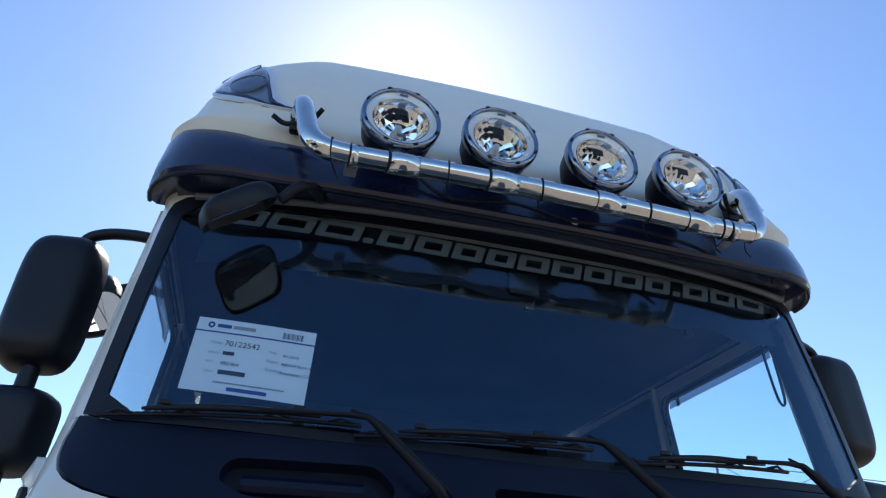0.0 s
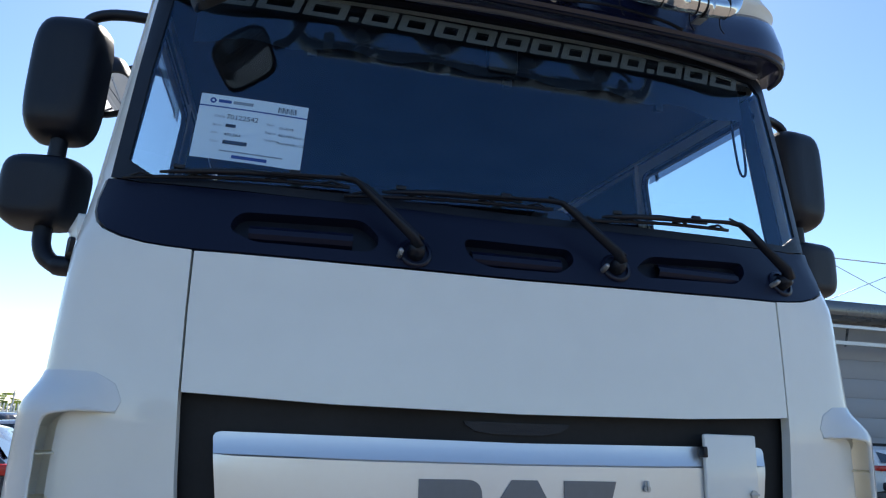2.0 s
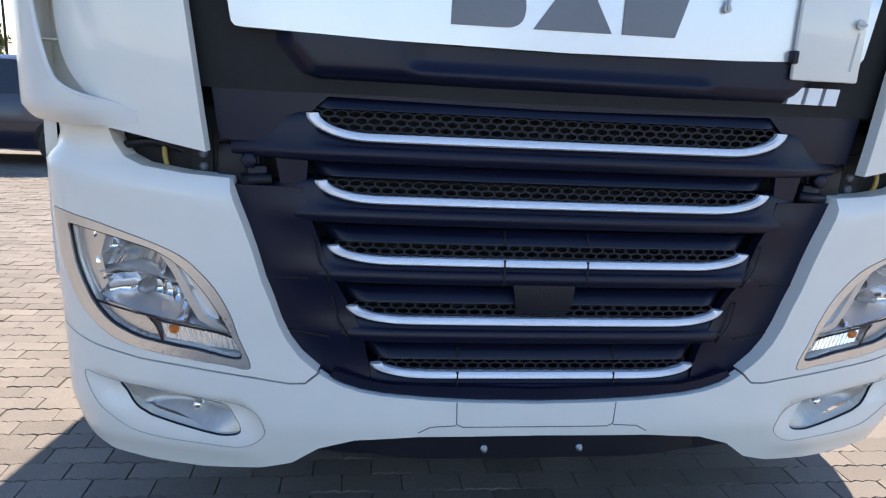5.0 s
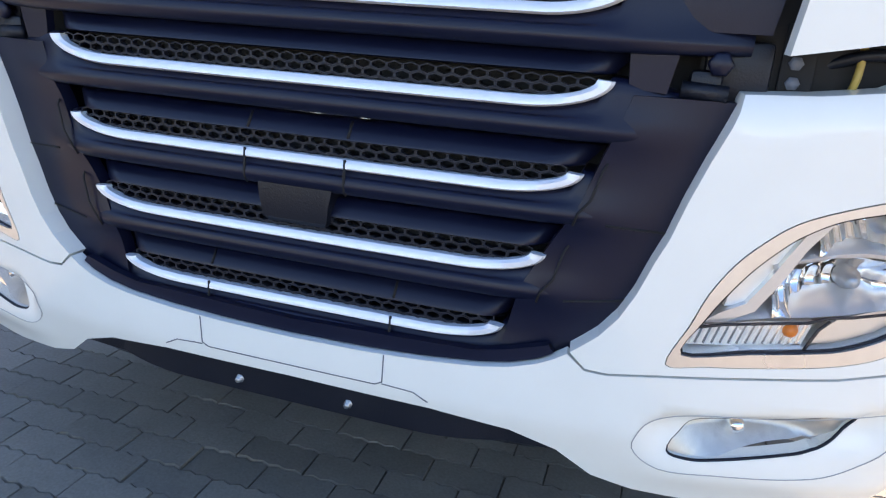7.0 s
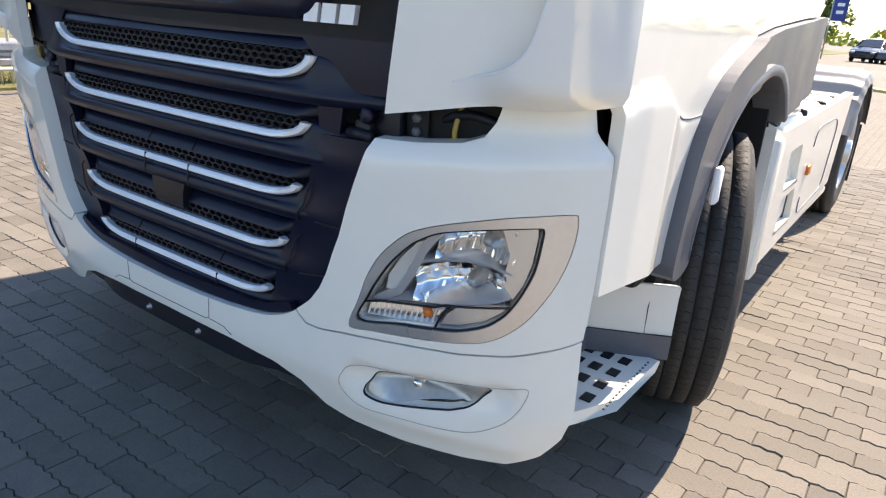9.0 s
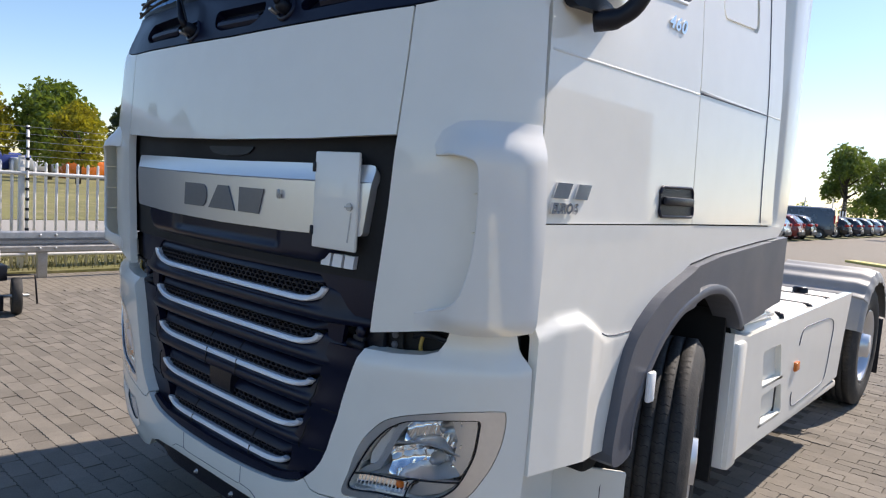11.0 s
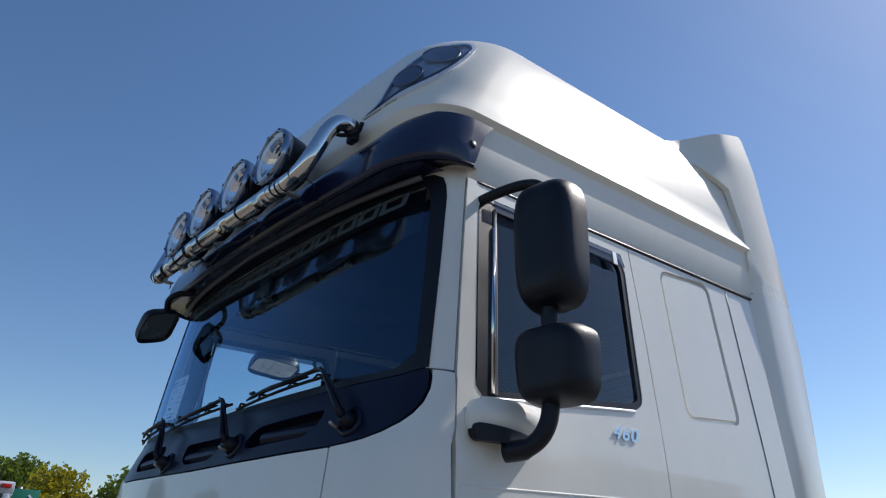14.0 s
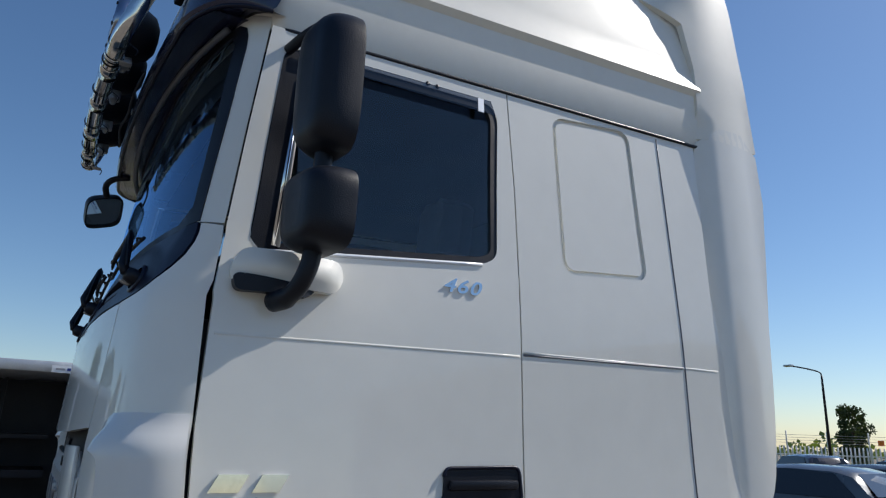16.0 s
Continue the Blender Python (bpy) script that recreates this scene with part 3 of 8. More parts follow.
# dark sides of the grille
for s in (1, -1):
    L2 = F((0.60, 1.05), (0.780, 1.05), (0.765, 1.0), (0.732, 0.90), (0.70, 0.80), (0.672, 0.715), (0.635, 0.652), (0.588, 0.605), (0.545, 0.578), (0.50, 0.560), (0.42, 0.552), (0.45, 0.70), (0.54, 0.87))

    def side_frame(u, z):
        p, n = cab(u, z)
        w = sum(math.exp(-((z - (q[2] - 0.034)) / 0.030) ** 2) for q in SLATS)
        return p + n * (-0.044 + 0.010 * w * max(0.0, min(1.0, (0.785 - 0.62 * (1.1 - z) * 0.62 - abs(p.x)) / 0.12))), n
    L4 = F((0, 0.530), (0.164, 0.533), (0.282, 0.539), (0.395, 0.549), (0.45, 0.559), (0.497, 0.574), (0.525, 0.590), (0.515, 0.604), (0.44, 0.582), (0.38, 0.570), (0, 0.560))
    part("grille_side", sheet(side_frame, L2 if s > 0 else flip(L2), step=0.022, thick=0.03), CHAR, truck, "", 60)
    for pa, pb in (((0.585, 0.832), (0.695, 0.828)), ((0.530, 0.684), (0.645, 0.698))):
        line = [side_frame(s * fx(*q), q[1]) for q in [(pa[0] + (pb[0] - pa[0]) * k / 8, pa[1] + (pb[1] - pa[1]) * k / 8) for k in range(9)]]
        part("seam", tubem([p + n * 0.0005 for p, n in line], 0.0024, 6), VOID, truck)
    part("grille_base", sheet(cab, L4 if s > 0 else flip(L4), step=0.03, off=-0.014), CHAR, truck)
    # hinge arm in the gap beside the grille
    b = boxm((s * 0.745, 0.175, 1.095), (0.10, 0.03, 0.10), 0.010)
    add_box(b, (s * 0.70, 0.155, 1.075), (0.05, 0.03, 0.045), 0.010)
    hng = part("flap_hinge", b, BLACK, truck, "black hinge block in the gap")
    part("hinge_bolt", lathem([(0.017, 0), (0.017, 0.010), (0.020, 0.010), (0.020, 0.024), (0.015, 0.028), (0, 0.028)], 6, pose(s * 0.717, 0.158, 1.108, 90, 0, 0)), CHAR, hng, "", 20)
    part("hinge_pin", tubem([(s * 0.665, 0.140, 1.066), (s * 0.735, 0.140, 1.062)], 0.014, 12), BLACK, hng)
    part("hinge_bracket", boxm((s * 0.832, 0.185, 1.11), (0.05, 0.008, 0.13), 0.003), VOID, hng)
    for z in (1.116, 1.086):
        part("bracket_bolt", lathem([(0.011, 0), (0.011, 0.008), (0, 0.009)], 6, pose(s * 0.828, 0.181, z, 90, 0, 0)), GREYP, hng, "", 20)
    part("hose", tubem(catmull([(s * 0.925, 0.23, 1.18), (s * 0.922, 0.20, 1.13), (s * 0.918, 0.195, 1.09), (s * 0.91, 0.22, 1.05)], 6), 0.006, 8), HOSE, truck, "yellow rubber hose in the gap")
    part("cable_loom", tubem(catmull([(s * 0.84, 0.22, 1.10), (s * 0.93, 0.20, 1.135), (s * 1.0, 0.21, 1.13), (s * 1.06, 0.24, 1.10)], 6), 0.010, 8), BLACK, truck)

# corner panels, deflectors, lamp panels
HEAD = [(0.715, 0.606), (0.742, 0.685), (0.762, 0.745), (0.794, 0.803), (0.836, 0.85), (0.876, 0.881), (0.935, 0.906), (1.017, 0.931), (1.103, 0.954), (1.188, 0.968), (1.203, 0.953), (1.198, 0.88), (1.182, 0.815), (1.164, 0.772), (1.137, 0.723), (1.098, 0.68), (1.053, 0.650), (0.995, 0.633), (0.934, 0.624), (0.848, 0.615), (0.778, 0.609)]
LENSO = [(0.738, 0.628), (0.763, 0.696), (0.791, 0.748), (0.822, 0.795), (0.858, 0.836), (0.888, 0.862), (0.936, 0.889), (1.001, 0.907), (1.063, 0.921), (1.14, 0.936), (1.153, 0.930), (1.152, 0.905), (1.144, 0.842), (1.129, 0.795), (1.108, 0.749), (1.084, 0.715), (1.05, 0.686), (0.993, 0.662), (0.932, 0.652), (0.846, 0.642)]
FOG = [(0.747, 0.420), (0.768, 0.464), (0.79, 0.489), (0.853, 0.499), (0.953, 0.507), (1.066, 0.518), (1.053, 0.492), (1.03, 0.465), (0.989, 0.441), (0.945, 0.430), (0.84, 0.413), (0.785, 0.409)]


def grow(loop, d):
    """The outline moved outwards by d."""
    n = len(loop)
    area = sum(loop[i][0] * loop[(i + 1) % n][1] - loop[(i + 1) % n][0] * loop[i][1] for i in range(n))
    sg = 1 if area > 0 else -1
    out = []
    for i in range(n):
        a, b_, c = Vector(loop[i - 1]), Vector(loop[i]), Vector(loop[(i + 1) % n])
        t = ((b_ - a).normalized() + (c - b_).normalized())
        t = t.normalized() if t.length > 1e-6 else (c - b_).normalized()
        out.append((b_.x + sg * t.y * d, b_.y - sg * t.x * d))
    return out


def smooth_loop(loop, n=4):
    m = len(loop)
    P = [Vector((p[0], p[1], 0)) for p in loop]
    out = []
    for i in range(m):
        a, b_, c, d = P[i - 1], P[i], P[(i + 1) % m], P[(i + 2) % m]
        for k in range(n):
            t = k / n
            q = 0.5 * (2 * b_ + (c - a) * t + (2 * a - 5 * b_ + 4 * c - d) * t * t + (3 * b_ - a - 3 * c + d) * t ** 3)
            out.append((q.x, q.y))
    return out


def catmull2(pts, n=5):
    return [(p.x, p.y) for p in catmull([(a, c, 0) for a, c in pts], n)]


def deflector_surf(u, z):
    p, n = cab(u, z)
    ease = lambda v: max(0.0, min(1.0, v)) ** 2 * (3 - 2 * max(0.0, min(1.0, v)))
    k = ease((1.752 - z) / 0.105) * ease((z - 1.16) / 0.055)
    side = ease((abs(p.y) - 0.12) / 0.18)
    w = ease((abs(p.x) - 0.985) / 0.125)
    return p + n * (0.0012 + (0.058 - 0.030 * side) * k * w), n


for s in (1, -1):
    sd = (lambda L: L) if s > 0 else flip
    up = F((0.879, 2.06), (0.874, 1.9), (0.864, 1.703), (0.848, 1.5), (0.805, 1.128), (0.90, 1.146), (1.00, 1.166), (1.10, 1.180)) + S(1, (0.285, 1.19), (0.314, 1.46), (0.308, 1.72), (0.318, 2.1), (0.330, 2.262)) + S(1, (0.276, 2.268)) + F((1.153, 2.21), (1.150, 2.168), (1.136, 2.135), (1.112, 2.111), (1.063, 2.089), (1.0, 2.073), (0.94, 2.065))
    inner = catmull2([(1.040, 1.656), (1.067, 1.652), (1.109, 1.646), (1.126, 1.627), (1.1305, 1.589), (1.133, 1.509), (1.131, 1.40), (1.122, 1.335), (1.104, 1.287), (1.066, 1.243), (1.028, 1.222)], 4)
    channel = F(*inner) + F((1.05, 1.218), (1.10, 1.232)) + S(1, (0.215, 1.28), (0.225, 1.45), (0.225, 1.61)) + F((1.11, 1.662))
    part("corner_panel", sheet(cab, sd(up), [sd(channel)], step=0.045, thick=0.030), WHITE, truck)
    slot = [(1.0, 1.652), (1.06, 1.653), (1.095, 1.650), (1.118, 1.645), (1.130, 1.630), (1.135, 1.597), (1.136, 1.533), (1.136, 1.467), (1.132, 1.40), (1.123, 1.334), (1.113, 1.29), (1.098, 1.264), (1.06, 1.240), (1.0, 1.222), (0.955, 1.208)]
    df = F(*catmull2(slot, 4)) + F((0.955, 1.180), (1.0, 1.175), (1.10, 1.172)) + S(1, (0.287, 1.19), (0.30, 1.45), (0.302, 1.745)) + F((1.12, 1.745), (1.06, 1.742), (1.01, 1.716), (0.99, 1.676))
    dob = part("air_deflector", sheet(deflector_surf, sd(df), step=0.02, thick=0.012), VANE, truck, "white corner air deflector with finned slot")
    part("slot_channel", sheet(cab, sd(channel), step=0.045, off=-0.030, thick=0), WHITE, dob)
    for z in (1.352, 1.45, 1.55):
        rows = []
        for x in (1.125, 1.136, 1.15, 1.165, 1.18):
            p, n = cab(s * fx(x, z), z)
            o = (deflector_surf(s * fx(x, z), z)[0] - p).dot(n) - 0.010
            rows.append([p - n * 0.03, p + n * o + Vector((0, 0, 0.002)), p + n * o + Vector((0, 0, 0.005)), p - n * 0.03 + Vector((0, 0, 0.006))])
        fin = loft(rows, close_v=True, caps=True)
        part("fin", fin, FINS, dob)
    lip = [deflector_surf(s * fx(x, z), z) for x, z in catmull2(slot, 4)]
    part("deflector_lip", tubem([p - n * 0.005 for p, n in lip], 0.0052, 8), VANE, dob)
    # two near-black sheets: the shade in the slit and gap, as colour
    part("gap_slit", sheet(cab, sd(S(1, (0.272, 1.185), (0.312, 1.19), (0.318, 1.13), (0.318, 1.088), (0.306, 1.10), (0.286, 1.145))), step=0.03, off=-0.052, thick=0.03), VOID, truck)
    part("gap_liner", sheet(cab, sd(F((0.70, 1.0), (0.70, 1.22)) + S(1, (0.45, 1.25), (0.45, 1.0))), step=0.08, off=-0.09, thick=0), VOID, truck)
    lp = F((0.763, 1.066), (0.747, 1.018), (0.727, 0.965), (0.705, 0.899), (0.686, 0.831), (0.668, 0.785), (0.649, 0.728), (0.627, 0.682), (0.598, 0.643), (0.577, 0.624), (0.553, 0.604), (0.583, 0.576), (0.622, 0.573), (0.704, 0.583), (0.871, 0.599), (0.998, 0.609), (1.094, 0.626), (1.162, 0.647)) + S(1, (0.312, 0.669), (0.318, 0.80), (0.316, 0.95), (0.312, 1.082), (0.304, 1.10), (0.292, 1.13), (0.278, 1.17), (0.270, 1.21)) + F((1.052, 1.21), (1.048, 1.16), (1.038, 1.132), (1.015, 1.100), (0.97, 1.084), (0.87, 1.072))

    def lamp_surf(u, z):
        p, n = cab(u, z)
        d = max(0.0, z - float(np.interp(abs(p.x), (0.7, 0.775, 0.947, 1.183, 1.24), (1.03, 1.03, 1.05, 1.072, 1.083))))
        q = min(1.0, d / 0.05)
        return p - n * 0.036 * q * q * (3 - 2 * q) , n
    head = F(*smooth_loop(HEAD))
    part("lamp_panel", sheet(lamp_surf, sd(lp), [sd(head)], step=0.03, thick=0.05), WHITE, truck)
    # headlight
    place = lambda cx, cz, o: Matrix.Translation(cab(s * fx(cx, cz), cz)[0] + cab(s * fx(cx, cz), cz)[1] * o) @ (cab(s * fx(cx, cz), cz)[1] + Vector((0, -1.2, 0))).normalized().to_track_quat('Z', 'Y').to_matrix().to_4x4()
    shell = sheet(cab, sd(F(*smooth_loop(HEAD))), step=0.04, off=-0.10, thick=-0.09)
    head_ob = part("headlight", shell, SHELL, truck, "clear headlight with chrome reflectors and champagne bezel")
    inner = F(*smooth_loop(LENSO))
    part("bezel", sheet(cab, sd(F(*smooth_loop(grow(HEAD, -0.002)))), [sd(inner)], step=0.03, off=0.001, thick=0.03), BEZEL, head_ob, "champagne silver bezel")
    lens = part("lens", sheet(cab, sd(F(*smooth_loop(LENSO))), step=0.05, off=-0.006, thick=0), LENS, head_ob)
    lens.visible_shadow = False
    part("lens_rim", sheet(cab, sd(inner), [sd(F(*smooth_loop(grow(LENSO, -0.0045))))], step=0.03, off=-0.004, thick=0.004), BLACK, head_ob)
    part("lens_wall", sheet(cab, sd(F(*smooth_loop(grow(LENSO, 0.001)))), [sd(F(*smooth_loop(grow(LENSO, -0.004))))], step=0.03, off=-0.012, thick=0.07), SHELL, head_ob)
    lensd = lambda x, z, o: cab(s * fx(x, z), z)[0] + cab(s * fx(x, z), z)[1] * o
    # two fluted bowls, each a concave fan of flat facets
    for x0, x1, z0, z1, d0 in ((0.875, 1.085, 0.716, 0.812, 0.075), (0.925, 1.10, 0.826, 0.915, 0.070)):
        rows = []
        nx_, nz_ = 42, 14
        for i in range(nx_ + 1):
            row = []
            for j in range(nz_ + 1):
                a, c = -1 + 2 * i / nx_, -1 + 2 * j / nz_
                zz = z0 + (z1 - z0) * (j / nz_) * (1 - 0.14 * a * a) + 0.10 * (x0 + (x1 - x0) * i / nx_ - 0.98)
                row.append(lensd(x0 + (x1 - x0) * i / nx_, zz, -0.022 - d0 * max(0.0, 1 - 0.75 * a * a - 0.62 * c * c) + 0.0028 * math.cos(i * math.pi / 3) + 0.0012 * math.cos(j * math.pi / 2)))
            rows.append(row)
        part("reflector", loft(rows), REFLECT, head_ob, "", 70)
    for cx, cz, r in ((1.035, 0.872, 0.05), (1.005, 0.770, 0.05)):
        m = place(cx, cz, -0.055)
        part("bulb_holder", lathem([(r * 0.40, -0.03), (r * 0.40, -0.010), (r * 0.26, -0.006), (r * 0.24, 0.010), (r * 0.10, 0.016), (0, 0.017)], 16, m), STEEL, head_ob)
    brow = [[lensd(x, z + dz, o) for dz, o in ((0.012, -0.10), (0.006, -0.03), (0.0, -0.020), (-0.008, -0.024), (-0.012, -0.10))] for x, z in ((0.862, 0.790), (0.90, 0.812), (0.95, 0.826), (1.0, 0.832), (1.05, 0.829), (1.095, 0.815))]
    part("reflector_brow", loft(brow), SILVER, head_ob)
    sill = [[lensd(x, z + dz, o) for dz, o in ((0.030, -0.085), (0.006, -0.03), (0.0, -0.020), (-0.006, -0.085))] for x, z in ((0.80, 0.690), (0.87, 0.704), (0.94, 0.712), (1.0, 0.722), (1.06, 0.738), (1.095, 0.755))]
    part("reflector_sill", loft(sill), SILVER, head_ob)
    part("side_reflector", sheet(cab, sd(F((1.10, 0.756), (1.122, 0.795), (1.136, 0.842), (1.144, 0.905), (1.143, 0.928), (1.07, 0.914), (1.088, 0.86), (1.075, 0.79))), step=0.03, off=-0.022, thick=0.05), BEZEL, head_ob)
    for z in (0.80, 0.84, 0.875):
        part("reflector_step", tubem([lensd(1.095, z, -0.034), lensd(1.13, z + 0.008, -0.033)], 0.003, 6), SILVER, head_ob)
    part("side_reflector", sheet(cab, sd(F((0.80, 0.715), (0.845, 0.725), (0.868, 0.775), (0.90, 0.84), (0.915, 0.865), (0.875, 0.845), (0.835, 0.80), (0.805, 0.752))), step=0.03, off=-0.030, thick=0.04), SHELL, head_ob)
    part("trim_blade", sheet(cab, sd(F((0.765, 0.685), (0.80, 0.69), (0.846, 0.715), (0.875, 0.765), (0.905, 0.83), (0.94, 0.882), (0.905, 0.868), (0.885, 0.83), (0.855, 0.77), (0.83, 0.728), (0.79, 0.706))), step=0.02, off=-0.018, thick=0.04), SILVER, head_ob)
    part("indicator_tray", sheet(cab, sd(F((0.748, 0.636), (0.86, 0.646), (0.935, 0.656), (0.95, 0.70), (0.86, 0.692), (0.765, 0.676))), step=0.03, off=-0.030, thick=0.02), SHELL, head_ob)
    for k in range(40):
        cx = 0.760 + 0.0046 * k
        part("indicator_rib", tubem([lensd(cx + 0.010 * (v - 0.5), 0.641 + 0.038 * v + 0.00045 * k, -0.026) for v in (0, 0.5, 1)], 0.0028, 4), REFLECT if k % 3 else SHELL, head_ob, "", 0)
    part("indicator_bulb", lathem([(0.013, -0.012), (0.013, 0.0), (0.009, 0.008), (0, 0.010)], 14, place(0.912, 0.684, -0.022)), AMBER, head_ob)
    for pts_ in (((0.752, 0.678), (0.80, 0.690), (0.86, 0.698), (0.93, 0.706), (0.96, 0.718), (1.0, 0.722), (1.06, 0.733), (1.10, 0.742)), ((0.935, 0.655), (0.942, 0.675), (0.950, 0.695), (0.965, 0.712))):
        part("lens_line", tubem([lensd(x, z, -0.009) for x, z in pts_], 0.003, 6), BLACK, head_ob)
    part("trim_blade", sheet(cab, sd(F((0.945, 0.664), (0.99, 0.671), (1.045, 0.694), (1.08, 0.722), (1.095, 0.742), (1.05, 0.735), (0.985, 0.716), (0.957, 0.69))), step=0.02, off=-0.018, thick=0.02), BEZEL, head_ob)
    # bumper half
    bp = F((0, 0.435), (0.30, 0.432), (0.46, 0.418), (0.55, 0.388), (0.62, 0.335), (0.70, 0.312), (0.85, 0.298), (1.0, 0.298), (1.10, 0.308)) + S(1, (0.29, 0.345), (0.318, 0.395), (0.324, 0.47), (0.310, 0.664)) + F((1.162, 0.642), (1.094, 0.621), (0.998, 0.604), (0.871, 0.594), (0.704, 0.578), (0.621, 0.568), (0.582, 0.571), (0.549, 0.600), (0.525, 0.584), (0.497, 0.570), (0.45, 0.555), (0.395, 0.545), (0.282, 0.535), (0.164, 0.529), (0, 0.526))
    fog = F(*smooth_loop(FOG))
    def bump_surf(u, z):
        """Fog lamp pocket under a sharp upper edge, and a fuller lower lip."""
        p, n = cab(u, z)
        x = abs(p.x) + 0.6 * max(0.0, p.y - 0.25)
        ease = lambda v: max(0.0, min(1.0, v)) ** 2 * (3 - 2 * max(0.0, min(1.0, v)))
        zt = float(np.interp(x, (0.69, 0.735, 0.79, 0.86, 0.974, 1.10, 1.145), (0.475, 0.502, 0.513, 0.517, 0.524, 0.541, 0.549)))
        zb = float(np.interp(x, (0.69, 0.735, 0.837, 0.965, 1.04, 1.10, 1.145), (0.41, 0.386, 0.387, 0.391, 0.405, 0.443, 0.53)))
        v = (z - zb) / max(0.02, zt - zb)
        pocket = ease((1 - v) / 0.10) * ease(v / 0.75) * ease((x - 0.685) / 0.06) * ease((1.15 - x) / 0.07)
        lipk = ease((x - 0.60) / 0.2) * ease((1.16 - x) / 0.2 + 0.5) * math.exp(-((z - 0.375) / 0.035) ** 2)
        return p - n * (0.026 * pocket - 0.010 * lipk), n

    bump = part("bumper", sheet(bump_surf, sd(bp), [sd(fog)], step=0.018, thick=0.03), WHITE, truck, "white bumper half with fog lamp opening")
    def fog_surf(u, z):
        p, n = bump_surf(u, z)
        a, c = (abs(p.x) - 0.90) / 0.15, (z - 0.46) / 0.05
        return p - n * (0.014 + 0.045 * max(0.0, 1 - a * a - c * c)), n
    fl = part("fog_lamp", sheet(fog_surf, sd(fog), step=0.02, thick=0), FOGREF, bump, "clear fog lamp", 14)
    fl2 = part("fog_lens", sheet(bump_surf, sd(fog), step=0.03, off=-0.006, thick=0.0), LENS, bump)
    fl2.visible_shadow = False
    fr_ = [bump_surf(s * u, z)[0] - cab(s * u, z)[1] * 0.004 for u, z in dense(fog, 0.02)]
    part("fog_rim", tubem(fr_ + [fr_[0]], 0.0035, 6), BLACK, bump)
    p, n = bump_surf(s * fx(0.88, 0.463), 0.463)
    part("fog_reflector", lathem([(0.016, -0.03), (0.015, -0.012), (0.009, -0.006), (0, -0.005)], 16, Matrix.Translation(p - n * 0.02) @ n.to_track_quat('Z', 'Y').to_matrix().to_4x4()), REFLECT, bump)
    ring = F(*smooth_loop([(0.685, 0.425), (0.70, 0.478), (0.735, 0.502), (0.79, 0.513), (0.86, 0.517), (0.974, 0.524), (1.10, 0.541), (1.143, 0.549), (1.149, 0.532), (1.132, 0.485), (1.10, 0.443), (1.04, 0.405), (0.965, 0.391), (0.837, 0.387), (0.735, 0.386)]))
    gp = [bump_surf(s * u, z)[0] + cab(s * u, z)[1] * 0.0005 for u, z in dense(ring, 0.03)]
    part("panel_groove", tubem(gp + [gp[0]], 0.0010, 6), GREYL, bump)
    # A-pillar
    ap = S(1, (0.262, 2.276), (0.305, 2.62), (0.336, 2.88)) + F((1.080, 2.945), (1.045, 2.970), (1.0, 2.984), (1.0, 3.0)) + S(1, (0.41, 3.0), (0.408, 2.96), (0.366, 2.6), (0.331, 2.272))
    part("a_pillar", sheet(cab, sd(ap), step=0.04, off=-0.007), WHITE, truck)
# middle flap and the beam under the bumper
for pts in ([(-0.207, 0.530), (-0.205, 0.47), (-0.19, 0.462), (0.19, 0.462), (0.205, 0.47), (0.207, 0.530)], [(-0.30, 0.446), (-0.27, 0.462), (-0.205, 0.466)], [(0.30, 0.446), (0.27, 0.462), (0.205, 0.466)]):
    gp = [cab(u, z)[0] for a, b_ in zip(pts, pts[1:]) for u, z in [(a[0] + (b_[0] - a[0]) * t, a[1] + (b_[1] - a[1]) * t) for t in np.linspace(0, 1, 8)]]
    part("panel_groove", tubem(gp, 0.0014, 6), GREYP, truck)
rows = []
for x in np.linspace(-0.60, 0.60, 41):
    y0 = bow(x, 0.40) + 0.018
    k = 1 - max(0, (abs(x) - 0.44) / 0.16) ** 2
    rows.append([(x, y0 + 0.10, 0.44), (x, y0, 0.44), (x, y0 + 0.004, 0.375), (x, y0 + 0.02, 0.358 + 0.02 * (1 - k)), (x, y0 + 0.12, 0.355)])
beam = part("under_beam", loft(rows), BLACK, truck, "black beam under the bumper")
rows = []
for x in np.linspace(-0.47, 0.47, 33):
    e_ = max(0.0, (abs(x) - 0.27) / 0.20) ** 2
    y0 = bow(x, 0.40) + 0.004 + 0.020 * e_
    rows.append([(x, y0 + 0.03, 0.428), (x, y0, 0.426), (x, y0, 0.364 + 0.016 * e_), (x, y0 + 0.03, 0.362 + 0.016 * e_)])
part("number_plate_base", loft(rows), BLACK, beam)
for s in (-1, 1):
    b = lathem([(0, 0.009), (0.0065, 0.009), (0.0065, 0), (0.010, 0), (0.010, -0.003)], 6, pose(s * 0.127, bow(0.127, 0.4) + 0.002, 0.392, 90, 0, 0))
    part("bolt", b, STEEL, beam)

